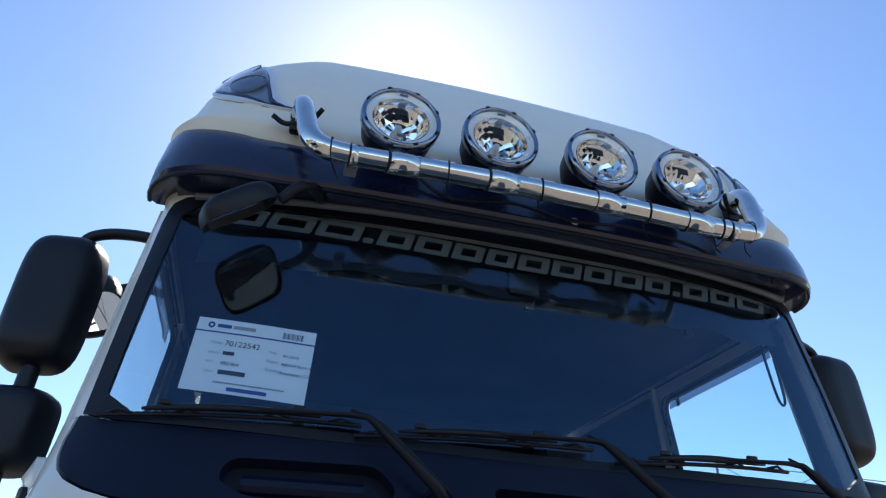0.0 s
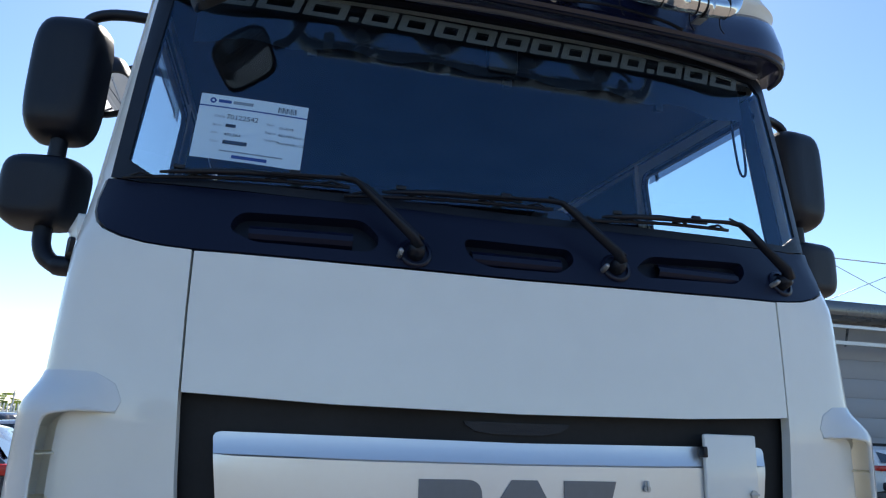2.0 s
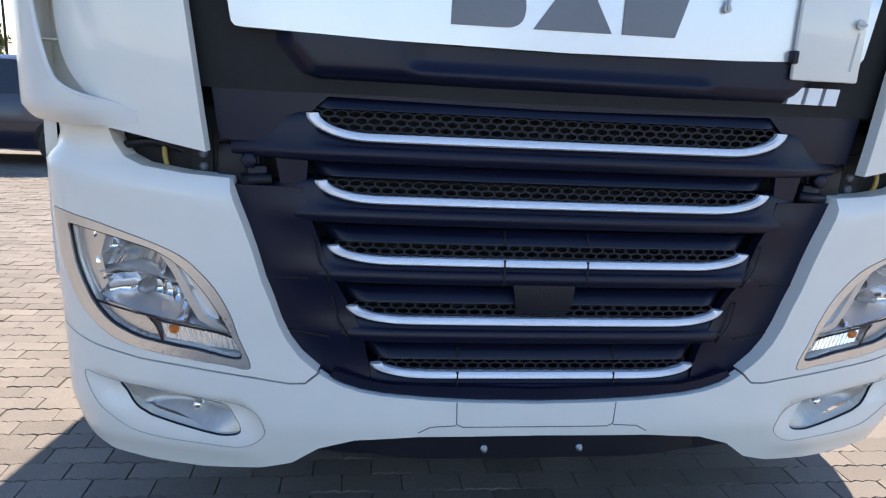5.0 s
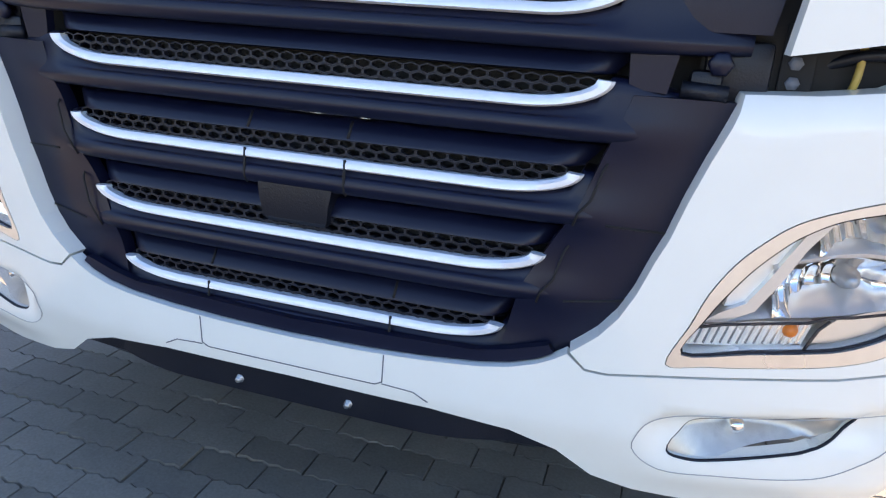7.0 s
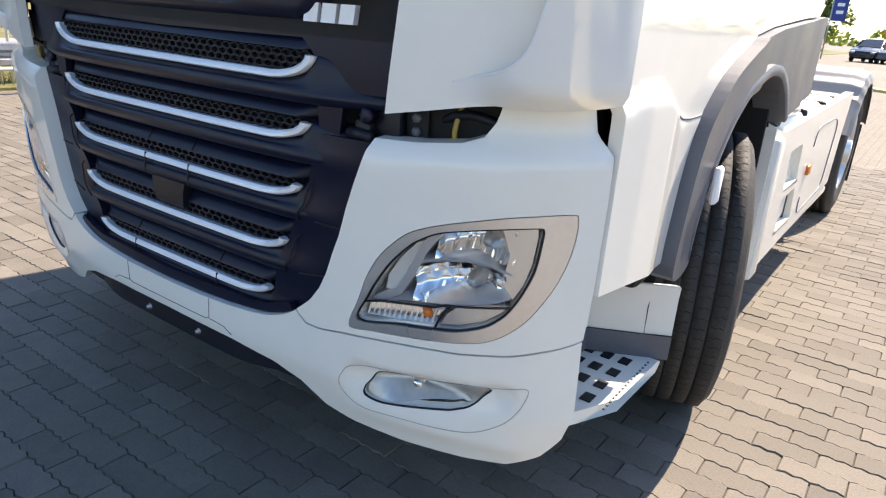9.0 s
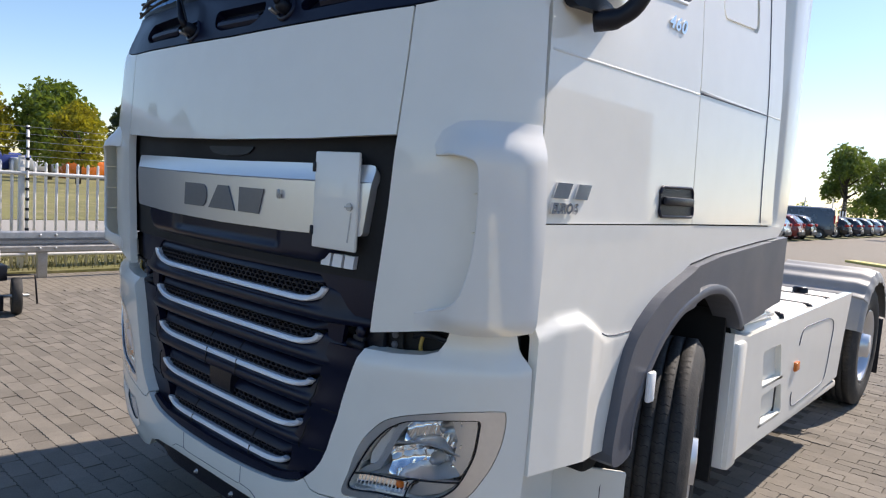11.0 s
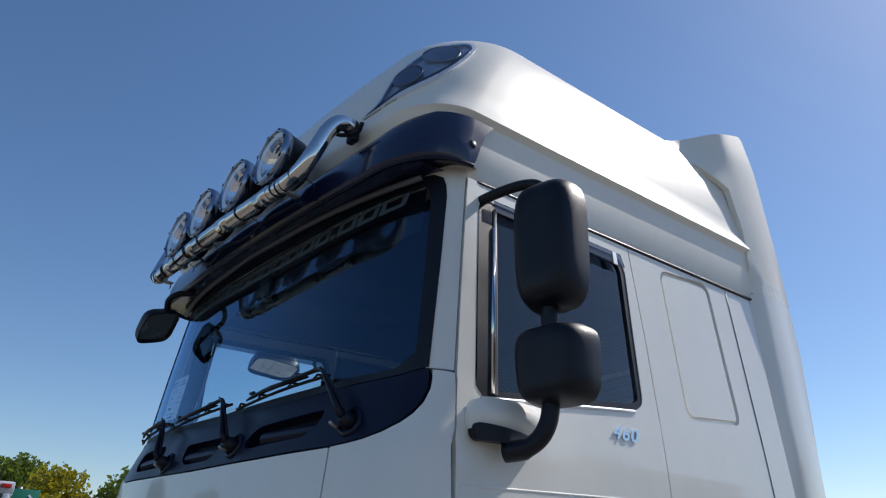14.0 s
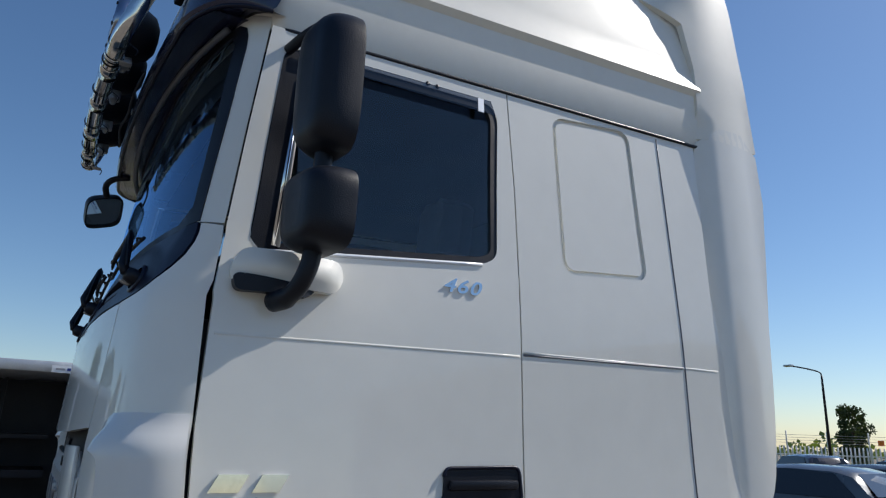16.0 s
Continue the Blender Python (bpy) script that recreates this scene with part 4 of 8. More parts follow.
# cowl under the windscreen
VENTS = [[(-0.775, 2.182), (-0.441, 2.187), (-0.395, 2.13), (-0.419, 2.089), (-0.734, 2.094), (-0.80, 2.13)], [(-0.165, 2.160), (0.165, 2.158), (0.175, 2.12), (0.128, 2.078), (-0.091, 2.076), (-0.146, 2.10)], [(0.43, 2.166), (0.785, 2.184), (0.782, 2.145), (0.736, 2.104), (0.40, 2.092), (0.372, 2.12)]]
cowl_half = F((0, 2.051), (0.5, 2.056), (0.872, 2.064), (0.94, 2.070), (1.0, 2.078), (1.06, 2.094), (1.107, 2.116), (1.130, 2.140), (1.143, 2.172), (1.146, 2.21)) + S(1, (0.269, 2.272)) + F((1.05, 2.258), (0.6, 2.242), (0, 2.233))
cowl = part("cowl", sheet(cab, both(cowl_half), [[(p[0], p[1]) for p in rounded(v, 0.03)] for v in VENTS], step=0.045, off=0.001, thick=0.05), CHAR, truck, "charcoal cowl with vent pockets")
for v in VENTS:
    part("vent_pocket", sheet(cab, rounded(v, 0.03), step=0.05, off=-0.036, thick=0), BLACK, cowl)
    w0 = v[0][0] + 0.03
    w1 = v[1][0] - 0.03
    zc = sum(p[1] for p in v) / len(v) - 0.004
    rows = [[cab(x, z)[0] + cab(x, z)[1] * o for z, o in ((zc + 0.026, -0.034), (zc + 0.018, -0.012), (zc + 0.004, -0.003), (zc - 0.010, -0.004), (zc - 0.020, -0.014), (zc - 0.024, -0.034))] for x in np.linspace(w0, w1, 14)]
    part("vent_grip", loft(rows), CHAR, cowl)

# windscreen
border = F((0, 2.237), (0.6, 2.247), (1.05, 2.264)) + S(1, (0.269, 2.279), (0.312, 2.62), (0.344, 2.88), (0.345, 2.925)) + F((1.085, 2.955), (1.05, 2.975), (0.98, 2.985), (0.5, 2.985), (0, 2.985))
pane = F((0, 2.262), (0.6, 2.272), (1.02, 2.285), (1.09, 2.33), (1.075, 2.62), (1.05, 2.90), (1.01, 2.945), (0.5, 2.952), (0, 2.955))
part("windscreen_border", sheet(cab, both(border), [both(pane)], step=0.05, off=-0.004, thick=0.012), BLACK, truck)
ws = part("windscreen", sheet(cab, both(pane), step=0.06, off=-0.008, thick=0.0), GLASS, truck, "tinted curved windscreen")
ws.visible_shadow = False

# letters on the glass: plain slanted blocks
LETTER_W = (0.132, 0.132, 0.132, 0.03, 0.104, 0.108, 0.098, 0.094, 0.104, 0.102, 0.098, 0.104, 0.096, 0.03, 0.104, 0.108, 0.128)
xt, gap_ = -0.952, (1.885 - sum(LETTER_W)) / 16
for w in LETTER_W:
    h = 0.020 if w < 0.05 else 0.064
    zl = lambda x: 2.862 + 0.028 * (x / 0.9) ** 2
    sl = lambda v: 0.30 * v
    quad = lambda a, c, v0, v1: [(a + sl(v0), zl(a) + v0), (c + sl(v0), zl(c) + v0), (c + sl(v1), zl(c) + v1), (a + sl(v1), zl(a) + v1)]
    hole = [] if h < 0.05 else [quad(xt + 0.026, xt + w - 0.026, 0.017, h - 0.017)]
    part("letter_block", sheet(cab, rounded(quad(xt, xt + w, 0.0, h), 0.006, 2), hole, step=0.06, off=-0.013, thick=0), TEXT, ws)
    xt += w + gap_

# roof cap
ROOF = [  # height, slope along y, nose, half width, corner radius, bulge
    (2.965, 0.050, 0.33, 1.120, 0.12, 0.09), (2.99, 0.050, 0.315, 1.128, 0.12, 0.09), (3.10, 0.055, 0.22, 1.138, 0.16, 0.10), (3.200, 0.058, 0.172, 1.138, 0.20, 0.11), (3.222, 0.060, 0.164, 1.160, 0.22, 0.11), (3.262, 0.060, 0.172, 1.146, 0.24, 0.11),
    (3.308, 0.060, 0.184, 1.130, 0.26, 0.11), (3.43, 0.062, 0.218, 1.116, 0.29, 0.11), (3.57, 0.066, 0.285, 1.092, 0.32, 0.11), (3.69, 0.070, 0.352, 1.055, 0.34, 0.11), (3.79, 0.075, 0.42, 1.0, 0.37, 0.11), (3.855, 0.08, 0.485, 0.925, 0.39, 0.10), (3.895, 0.085, 0.56, 0.81, 0.40, 0.10), (3.92, 0.088, 0.68, 0.65, 0.36, 0.08), (3.932, 0.09, 0.90, 0.42, 0.25, 0.05), (3.936, 0.09, 1.1, 0.18, 0.1, 0.02)]
ROOF_BACK = 2.455


def roofrow(lv):
    f = min(max(lv, 0), len(ROOF) - 1.0001)
    i = int(f)
    t = f - i
    return [a + (b_ - a) * t for a, b_ in zip(ROOF[i], ROOF[i + 1])]


def roofpoint(t, lv):
    """t from 0 (nose) over 1 (corner's begin) and 2 (its end) to 3 (back)."""
    s = 1 if t >= 0 else -1
    t = abs(t)
    H, k, yc, W, r, b_ = roofrow(lv)
    xa = W - r
    y1 = yc + b_ * (xa / max(W, 0.1)) ** 2 * 0.5
    if t <= 1:
        x, y = xa * t, yc + (y1 - yc) * t * t
    elif t <= 2:
        a = (t - 1) * math.pi / 2
        x, y = xa + r * math.sin(a), y1 + r * (1 - math.cos(a)) * 1.0
    else:
        x, y = W, y1 + r + (ROOF_BACK - y1 - r) * (t - 2)
    return Vector((s * x, y, H + k * (y - 0.4)))


def roof(t, lv):
    p = roofpoint(t, lv)
    n = (roofpoint(t + 0.01, lv) - roofpoint(t - 0.01, lv)).cross(roofpoint(t, lv + 0.05) - roofpoint(t, lv - 0.05))
    return p, n.normalized()


ts = [-3 + 0.125 * i for i in range(8)] + [-2 + i * 0.1 for i in range(10)] + [-1 + i * 0.1 for i in range(20)] + [1 + i * 0.1 for i in range(10)] + [2 + 0.125 * i for i in range(9)]
rows = [[roofpoint(t, lv) for t in ts] for lv in [0, 1, 2, 3, 3.5, 4, 4.5, 5, 6, 6.5, 7, 7.5, 8, 8.5, 9, 9.5, 10, 10.5, 11, 11.5, 12, 12.5, 13, 14, 15]]
b = loft(rows)
cap = part("roof_cap", b, WHITE2, truck, "cream white high roof cap with dust", 38)
backw = [roofpoint(3, lv) for lv in range(len(ROOF))]
b = bmesh.new()
b.faces.new([b.verts.new(p) for p in backw + [Vector((-p.x, p.y, p.z)) for p in reversed(backw)]])
part("roof_back", b, WHITE2, cap, "", 0)
part("roof_top", loft([[roofpoint(t, 15) for t in ts], [Vector((0, max(1.1, min(2.44, roofpoint(t, 15).y)), roofpoint(t, 15).z + 0.002)) for t in ts]]), WHITE2, cap)

# gutter line under the roof cap
for s in (1, -1):
    part("gutter", tubem([roofpoint(s * t, 0) + Vector((s * 0.006, 0, -0.004)) for t in np.linspace(1.8, 3, 20)], 0.008, 6), BLACK, truck)
# roof lamps at the cap's corners
for s in (1, -1):
    lampL = [(0.87, 5.72), (0.96, 6.25), (1.06, 6.85), (1.20, 7.75), (1.38, 8.55), (1.58, 8.92), (1.68, 8.75), (1.70, 8.0), (1.60, 6.95), (1.42, 6.32), (1.18, 5.95)]
    sd = (lambda L: L) if s > 0 else flip
    def lampsheet(grow_by, off, thick, holes=()):
        L = [(p[0], p[1] / 6.0) for p in lampL]
        return sheet(lambda a, c: roof(a, c * 6.0), sd(smooth_loop(grow(L, grow_by), 3)), [sd(smooth_loop(grow(L, g), 3)) for g in holes], step=0.06, off=off, thick=thick)
    rl = part("roof_lamp", lampsheet(0.0, 0.003, 0.004), LAMPBED, truck, "clear corner roof lamp in a silver frame")
    part("lamp_frame", lampsheet(0.0, 0.010, 0.02, (-0.028,)), STRIP, rl)
    part("lamp_rim", lampsheet(-0.03, 0.012, 0.015, (-0.045,)), NAVY, rl)
    for t, lv, r in ((1.27, 6.95, 0.062), (1.47, 7.95, 0.078)):
        p, n = roof(s * t, lv)
        m = Matrix.Translation(p) @ n.to_track_quat('Z', 'Y').to_matrix().to_4x4()
        part("lamp_bowl", lathem([(r * 0.95, 0.010), (r * 0.9, 0.012), (r * 0.80, 0.010), (r * 0.45, 0.0055), (0, 0.0045)], 24, m), NAVY, rl)
        part("lamp_ring", lathem([(r * 0.98, 0.006), (r * 0.98, 0.013), (r * 0.95, 0.013), (r * 0.95, 0.006)], 28, m), GREYP, rl)
    ln = part("lamp_lens", lampsheet(-0.035, 0.018, 0.0), LENS, rl)
    ln.visible_shadow = False

# sun visor round the cap's foot
VIS = [(2.985, 0.30, 1.115, 0.16), (2.962, 0.20, 1.150, 0.24), (2.958, 0.122, 1.165, 0.30), (2.972, 0.112, 1.170, 0.30), (3.03, 0.118, 1.168, 0.30), (3.075, 0.132, 1.164, 0.30), (3.10, 0.145, 1.162, 0.29), (3.118, 0.160, 1.157, 0.28)]


def vispoint(t, i):
    H, yc, W, r = VIS[i]
    s = 1 if t >= 0 else -1
    t = abs(t)
    xa = W - r
    y1 = yc + 0.04
    if t <= 1:
        x, y = xa * t, yc + 0.04 * t * t
        zz = 0.0
    elif t <= 2:
        a = (t - 1) * math.pi / 2
        x, y = xa + r * math.sin(a), y1 + r * (1 - math.cos(a)) * 0.75
    else:
        back = 0.385 + 0.125 * min(1.0, max(0.0, i - 2) / 5)
        x, y = W, y1 + r * 0.75 + max(0.01, back - y1 - r * 0.75) * (t - 2)
    z = H + min(1.0, t / 1.6) ** 2 * (0.03 + (0.04 * (i - 3) / 4 if i > 3 else 0)) + 0.05 * max(0, y - 0.35)
    return Vector((s * x, y, z))


ts2 = [-2.9 + 0.1 * i for i in range(59)]
ts2 = [-3] + ts2 + [3]
part("sun_visor", loft([[vispoint(t, i) for t in ts2] for i in range(len(VIS))]), NAVY, truck, "deep navy blue painted sun visor", 40)
part("visor_lip", tubem([vispoint(t, 2) + Vector((0, 0.004, -0.002)) for t in ts2], 0.008, 8), CHAR, truck)
for s in (1, -1):
    part("visor_screw", lathem([(0, 0.004), (0.014, 0.003), (0.016, 0)], 12, Matrix.Translation(vispoint(s * 2.3, 4)) @ pose(0, 0, 0, 0, 90 * s, 0)), BLACK, truck)
part("visor_screw", lathem([(0, 0.004), (0.012, 0.003), (0.014, 0)], 12, pose(0.12, 0.114, 2.995, 90, 0, 0)), STEEL, truck)
part("under_visor_strip", tubem([Vector((x, cabpoint(x, 2.965).y - 0.02 - 0.03 * (1 - abs(x)), 2.962)) for x in np.linspace(-1.02, 1.02, 21)], 0.012, 6), GREYP, truck)
part("under_visor", loft([[Vector((x, cabpoint(x, 2.97).y + 0.01, 2.985)) for x in np.linspace(-1.08, 1.08, 21)], [Vector((x, 0.13 + 0.09 * (abs(x) / 1.08) ** 4, 2.978)) for x in np.linspace(-1.08, 1.08, 21)]]), NAVY, truck)

# lamp bar with four spot lamps
half = [(0.0, -0.020, 2.982), (0.25, -0.016, 2.983), (0.5, -0.006, 2.985), (0.62, 0.0, 2.988), (0.685, 0.006, 3.002), (0.722, 0.020, 3.045), (0.740, 0.042, 3.11), (0.752, 0.066, 3.175), (0.758, 0.092, 3.215), (0.760, 0.125, 3.234), (0.760, 0.160, 3.230)]
pts = [(-x, y, z) for x, y, z in reversed(half)] + half[1:]
bar = part("lamp_bar", tubem(catmull(pts, 6), 0.031, 20), CHROME, truck, "polished stainless steel lamp bar", 60)
for x in (-0.60, -0.46, -0.17, 0.165, 0.475, 0.60):
    y = float(np.interp(abs(x), [h[0] for h in half], [h[1] for h in half]))
    w = 0.045 if abs(x) < 0.55 else 0.012
    part("sleeve", lathem([(0.031, -w), (0.0335, -w), (0.0335, w), (0.031, w)], 20, pose(x, y, 2.984, 0, 90, 2 if x > 0 else -2)), CHROME, bar)
    part("band", lathem([(0.031, -0.002), (0.0342, -0.002), (0.0342, 0.002), (0.031, 0.002)], 20, pose(x - w, y, 2.984, 0, 90, 0)), BLACK, bar)
    if abs(x) > 0.55:
        part("bracket", boxm((x, y + 0.035, 2.960), (0.035, 0.05, 0.006), 0.002), STEEL, bar)
        part("clamp", boxm((x, y + 0.02, 3.02), (0.04, 0.02, 0.04), 0.004), STEEL, bar)
for s in (1, -1):
    b = tubem([(s * 0.760, 0.158, 3.230), (s * 0.760, 0.170, 3.229)], 0.033, 16)
    add_box(b, (s * 0.765, 0.165, 3.19), (0.05, 0.03, 0.05), 0.008)
    add_tube(b, catmull([(s * 0.70, 0.10, 3.225), (s * 0.73, 0.13, 3.20), (s * 0.80, 0.16, 3.19), (s * 0.845, 0.15, 3.205)], 4), 0.008, 8)
    part("end_clamp", b, BLACK, bar)


for x in (-0.66, -0.33, -0.05, 0.30, 0.56, 0.68):
    i_ = [h[0] for h in half]
    y, z = float(np.interp(abs(x), i_, [h[1] for h in half])), float(np.interp(abs(x), i_, [h[2] for h in half]))
    ring = [(x + 0.012 * math.cos(a) * 0.5, y + 0.034 * math.cos(a), z + 0.034 * math.sin(a)) for a in np.linspace(0, 2 * math.pi, 20)]
    tie = tubem(ring, 0.0022, 5)
    add_tube(tie, catmull([(x, y + 0.034, z - 0.004), (x + 0.02, y + 0.06, z - 0.03), (x + 0.03, y + 0.055, z - 0.055)], 4), 0.0022, 5)
    part("cable_tie", tie, BLACK, bar)


def spot_lamp(x, y, z):
    m = pose(x, y, z, 90 - 4, 0, 0)
    body = part("spot_lamp", lathem([(0.0, -0.155), (0.05, -0.150), (0.085, -0.13), (0.105, -0.09), (0.112, -0.04), (0.113, -0.012), (0.106, -0.012)], 36, m), BLACK, truck, "round chrome driving lamp with clear lens")
    part("rim", lathem([(0.112, -0.03), (0.119, -0.025), (0.121, -0.008), (0.120, 0.004), (0.115, 0.011), (0.109, 0.012), (0.106, 0.006), (0.106, -0.01)], 40, m), DARKCHROME, body)
    for k in range(8):
        a = 2 * math.pi * (k + 0.5) / 8
        part("rim_clip", boxm((0, 0, 0), (0.014, 0.008, 0.006), 0.002), BLACK, body).matrix_basis = m @ Matrix.Rotation(a, 4, 'Z') @ Matrix.Translation((0.113, 0, 0.012)) @ Matrix.Rotation(radians(90), 4, 'Z')
    # bowl of flat facets in four rings
    b = bmesh.new()
    rings = []
    for q, (r, h) in enumerate(((0.086, -0.004), (0.078, -0.022), (0.060, -0.043), (0.038, -0.058), (0.016, -0.066))):
        rings.append([m @ Vector((r * math.cos(2 * math.pi * (k + 0.5 * (q % 2)) / 20), r * math.sin(2 * math.pi * (k + 0.5 * (q % 2)) / 20), h + 0.0011 * ((k * 7 + q * 3) % 4 - 1.5) * (0 < q < 4))) for k in range(20)])
    loft(rings, close_v=True, bm=b)
    part("reflector", b, REFLECT, body, "", 5)
    part("bulb", lathem([(0.016, -0.066), (0.012, -0.05), (0.008, -0.036), (0, -0.032)], 12, m), STEEL, body)
    part("bulb_shield", boxm((0, 0, 0), (0.036, 0.024, 0.002), 0.0), VOID, body).matrix_basis = m @ Matrix.Translation((0, 0.045, -0.020))
    part("inner_ring", lathem([(0.107, 0.001), (0.100, 0.0), (0.098, -0.004), (0.090, -0.003), (0.086, -0.006)], 40, m), SHELL, body)
    ln = part("lens", lathem([(0.106, 0.006), (0.085, 0.012), (0.05, 0.016), (0, 0.018)], 36, m), LENS, body)
    ln.visible_shadow = False
    for k in (0, 2):
        part("lens_mark", boxm((0, 0, 0), (0.026, 0.010, 0.003), 0.001), GREYP, body).matrix_basis = m @ Matrix.Rotation(radians(90 * k + 90), 4, 'Z') @ Matrix.Translation((0.084, 0, 0.013)) @ Matrix.Rotation(radians(90), 4, 'Z')
    part("bracket", boxm((x, y + 0.05, z - 0.132), (0.03, 0.05, 0.05), 0.008), STEEL, body)
    part("pivot", tubem([(x - 0.03, y + 0.05, z - 0.15), (x + 0.03, y + 0.05, z - 0.15)], 0.012, 10), STEEL, body)


for x, y in ((-0.474, -0.004), (-0.168, -0.014), (0.167, -0.016), (0.476, -0.012)):
    spot_lamp(x, y, 3.158)
part("cable", tubem(catmull([(-0.45, 0.09, 3.08), (-0.3, 0.11, 2.99), (-0.1, 0.09, 3.0), (0.1, 0.10, 2.985), (0.3, 0.10, 3.0), (0.5, 0.11, 2.99), (0.58, 0.1, 2.96)], 8), 0.006, 6), BLACK, bar)

# front kerb mirror under the visor
arm = catmull([(-0.66, 0.20, 2.965), (-0.69, 0.13, 2.95), (-0.73, 0.10, 2.92), (-0.775, 0.115, 2.875)], 6)
km = part("kerb_mirror", tubem(arm, 0.016, 10), BLACK, truck, "black kerb mirror on a short arm")
ny = Vector((0.56, 0.36, -0.75)).normalized()
nz = (Vector((-0.2, 0.9, 0.35)) - ny * Vector((-0.2, 0.9, 0.35)).dot(ny)).normalized()
nx = ny.cross(nz)
mm = Matrix.Translation((-0.872, 0.118, 2.815)) @ Matrix((nx, ny, nz)).transposed().to_4x4()


def shell_rows(w, h, d, n=14, power=4.2, taper=0.0):
    """A rounded mirror housing: x width, z height, bulging to -y."""
    rows = []
    for i in range(n + 1):
        th = 1.52 * (i / n) ** 0.8
        k = max(0.25, math.cos(th) ** 0.36)
        ring = []
        for j in range(56):
            a = 2 * math.pi * j / 56
            ca, sa = math.cos(a), math.sin(a)
            rr = (abs(ca) ** power + abs(sa) ** power) ** (-1 / power)
            ring.append(Vector((ca * rr * w * k * (1 + taper * sa), -math.sin(th) * d, sa * rr * h * (0.35 + 0.65 * k))))
        rows.append(ring)
    return rows


def housing(name, m, w, h, d, parent, label="", taper=0.0):
    b = loft(shell_rows(w, h, d, taper=taper), close_v=True)
    v0 = shell_rows(w, h, d, taper=taper)
    b.faces.new([b.verts.new(p) for p in v0[-1]])
    bmesh.ops.transform(b, matrix=m, verts=b.verts)
    ob = part(name, b, BLACK, parent, label, 50)
    b = bmesh.new()
    b.faces.new([b.verts.new(m @ Vector((p.x * 0.92, -0.006, p.z * 0.94))) for p in v0[0]])
    part("mirror_pane", b, MIRROR, ob, "", 0)
    b = loft([[m @ Vector((p.x * k, yy, p.z * k)) for p in v0[0]] for k, yy in ((1.0, 0.0), (1.0, 0.006), (0.93, 0.006), (0.92, -0.006))], close_v=True)
    part("mirror_edge", b, BLACK, ob)
    return ob


housing("mirror_head", mm, 0.104, 0.094, 0.055, km)

# main mirrors on both doors
for s in (1, -1):
    foot = part("mirror_foot", sheet(lambda a, c: (Vector((s * (1.195 + 0.075 * math.sqrt(max(0, 1 - ((a - 0.52) / 0.17) ** 2)) * (1 - 0.4 * abs(c - 2.15) / 0.06)), a, c)), Vector((s, 0, 0))), rounded([(0.36, 2.10), (0.66, 2.10), (0.69, 2.15), (0.67, 2.20), (0.38, 2.20), (0.355, 2.15)], 0.03), step=0.025, thick=0.03), WHITE, truck, "white mirror foot cover with dark base")
    part("foot_base", sheet(lambda a, c: (Vector((s * (1.19 + 0.07 * math.sqrt(max(0, 1 - ((a - 0.48) / 0.14) ** 2))), a, c)), Vector((s, 0, 0))), rounded([(0.37, 2.075), (0.57, 2.075), (0.60, 2.105), (0.36, 2.125)], 0.02), step=0.02, thick=0.03), BLACK, foot)
    armp = catmull([(s * 1.235, 0.475, 2.055), (s * 1.30, 0.50, 2.065), (s * 1.345, 0.52, 2.11), (s * 1.358, 0.535, 2.20), (s * 1.36, 0.54, 2.45), (s * 1.36, 0.54, 2.60)], 6)
    ma = part("mirror_arm", tubem(armp, [0.030] * 6 + [0.026] * (len(armp) - 6), 14), BLACK, truck, "black tubular mirror arm with two housings")
    top = catmull([(s * 1.12, 0.47, 2.892), (s * 1.20, 0.495, 2.908), (s * 1.28, 0.525, 2.915), (s * 1.335, 0.54, 2.895), (s * 1.35, 0.545, 2.84)], 6)
    part("upper_arm", tubem(top, 0.018, 10, True, 1.0), BLACK, ma)
    housing("main_mirror", Matrix.Translation((s * 1.365, 0.575, 2.672)) @ Euler((0, 0, radians(s * 8))).to_matrix().to_4x4(), 0.112, 0.214, 0.115, ma, taper=0.03)
    housing("wide_mirror", Matrix.Translation((s * 1.372, 0.575, 2.290)) @ Euler((0, 0, radians(s * 8))).to_matrix().to_4x4(), 0.120, 0.114, 0.12, ma, taper=0.04)

# ramp mirror over the passenger door
rm = part("ramp_mirror_arm", tubem(catmull([(-1.13, 1.06, 2.985), (-1.22, 1.05, 3.0), (-1.31, 1.04, 2.985), (-1.36, 1.035, 2.94)], 6), 0.018, 10), BLACK, truck, "black ramp mirror on a short arm over the door")
ry = Vector((0.30, -0.12, -0.94)).normalized()
rx = (Vector((0.1, 1.0, 0)) - ry * Vector((0.1, 1.0, 0)).dot(ry)).normalized()
housing("ramp_mirror", Matrix.Translation((-1.37, 1.035, 2.865)) @ Matrix((rx, ry, rx.cross(ry))).transposed().to_4x4(), 0.155, 0.105, 0.10, rm)

# wipers
def on_cab(xx, zz, o):
    p, n = cab(fx(xx, zz), zz)
    return p + n * o


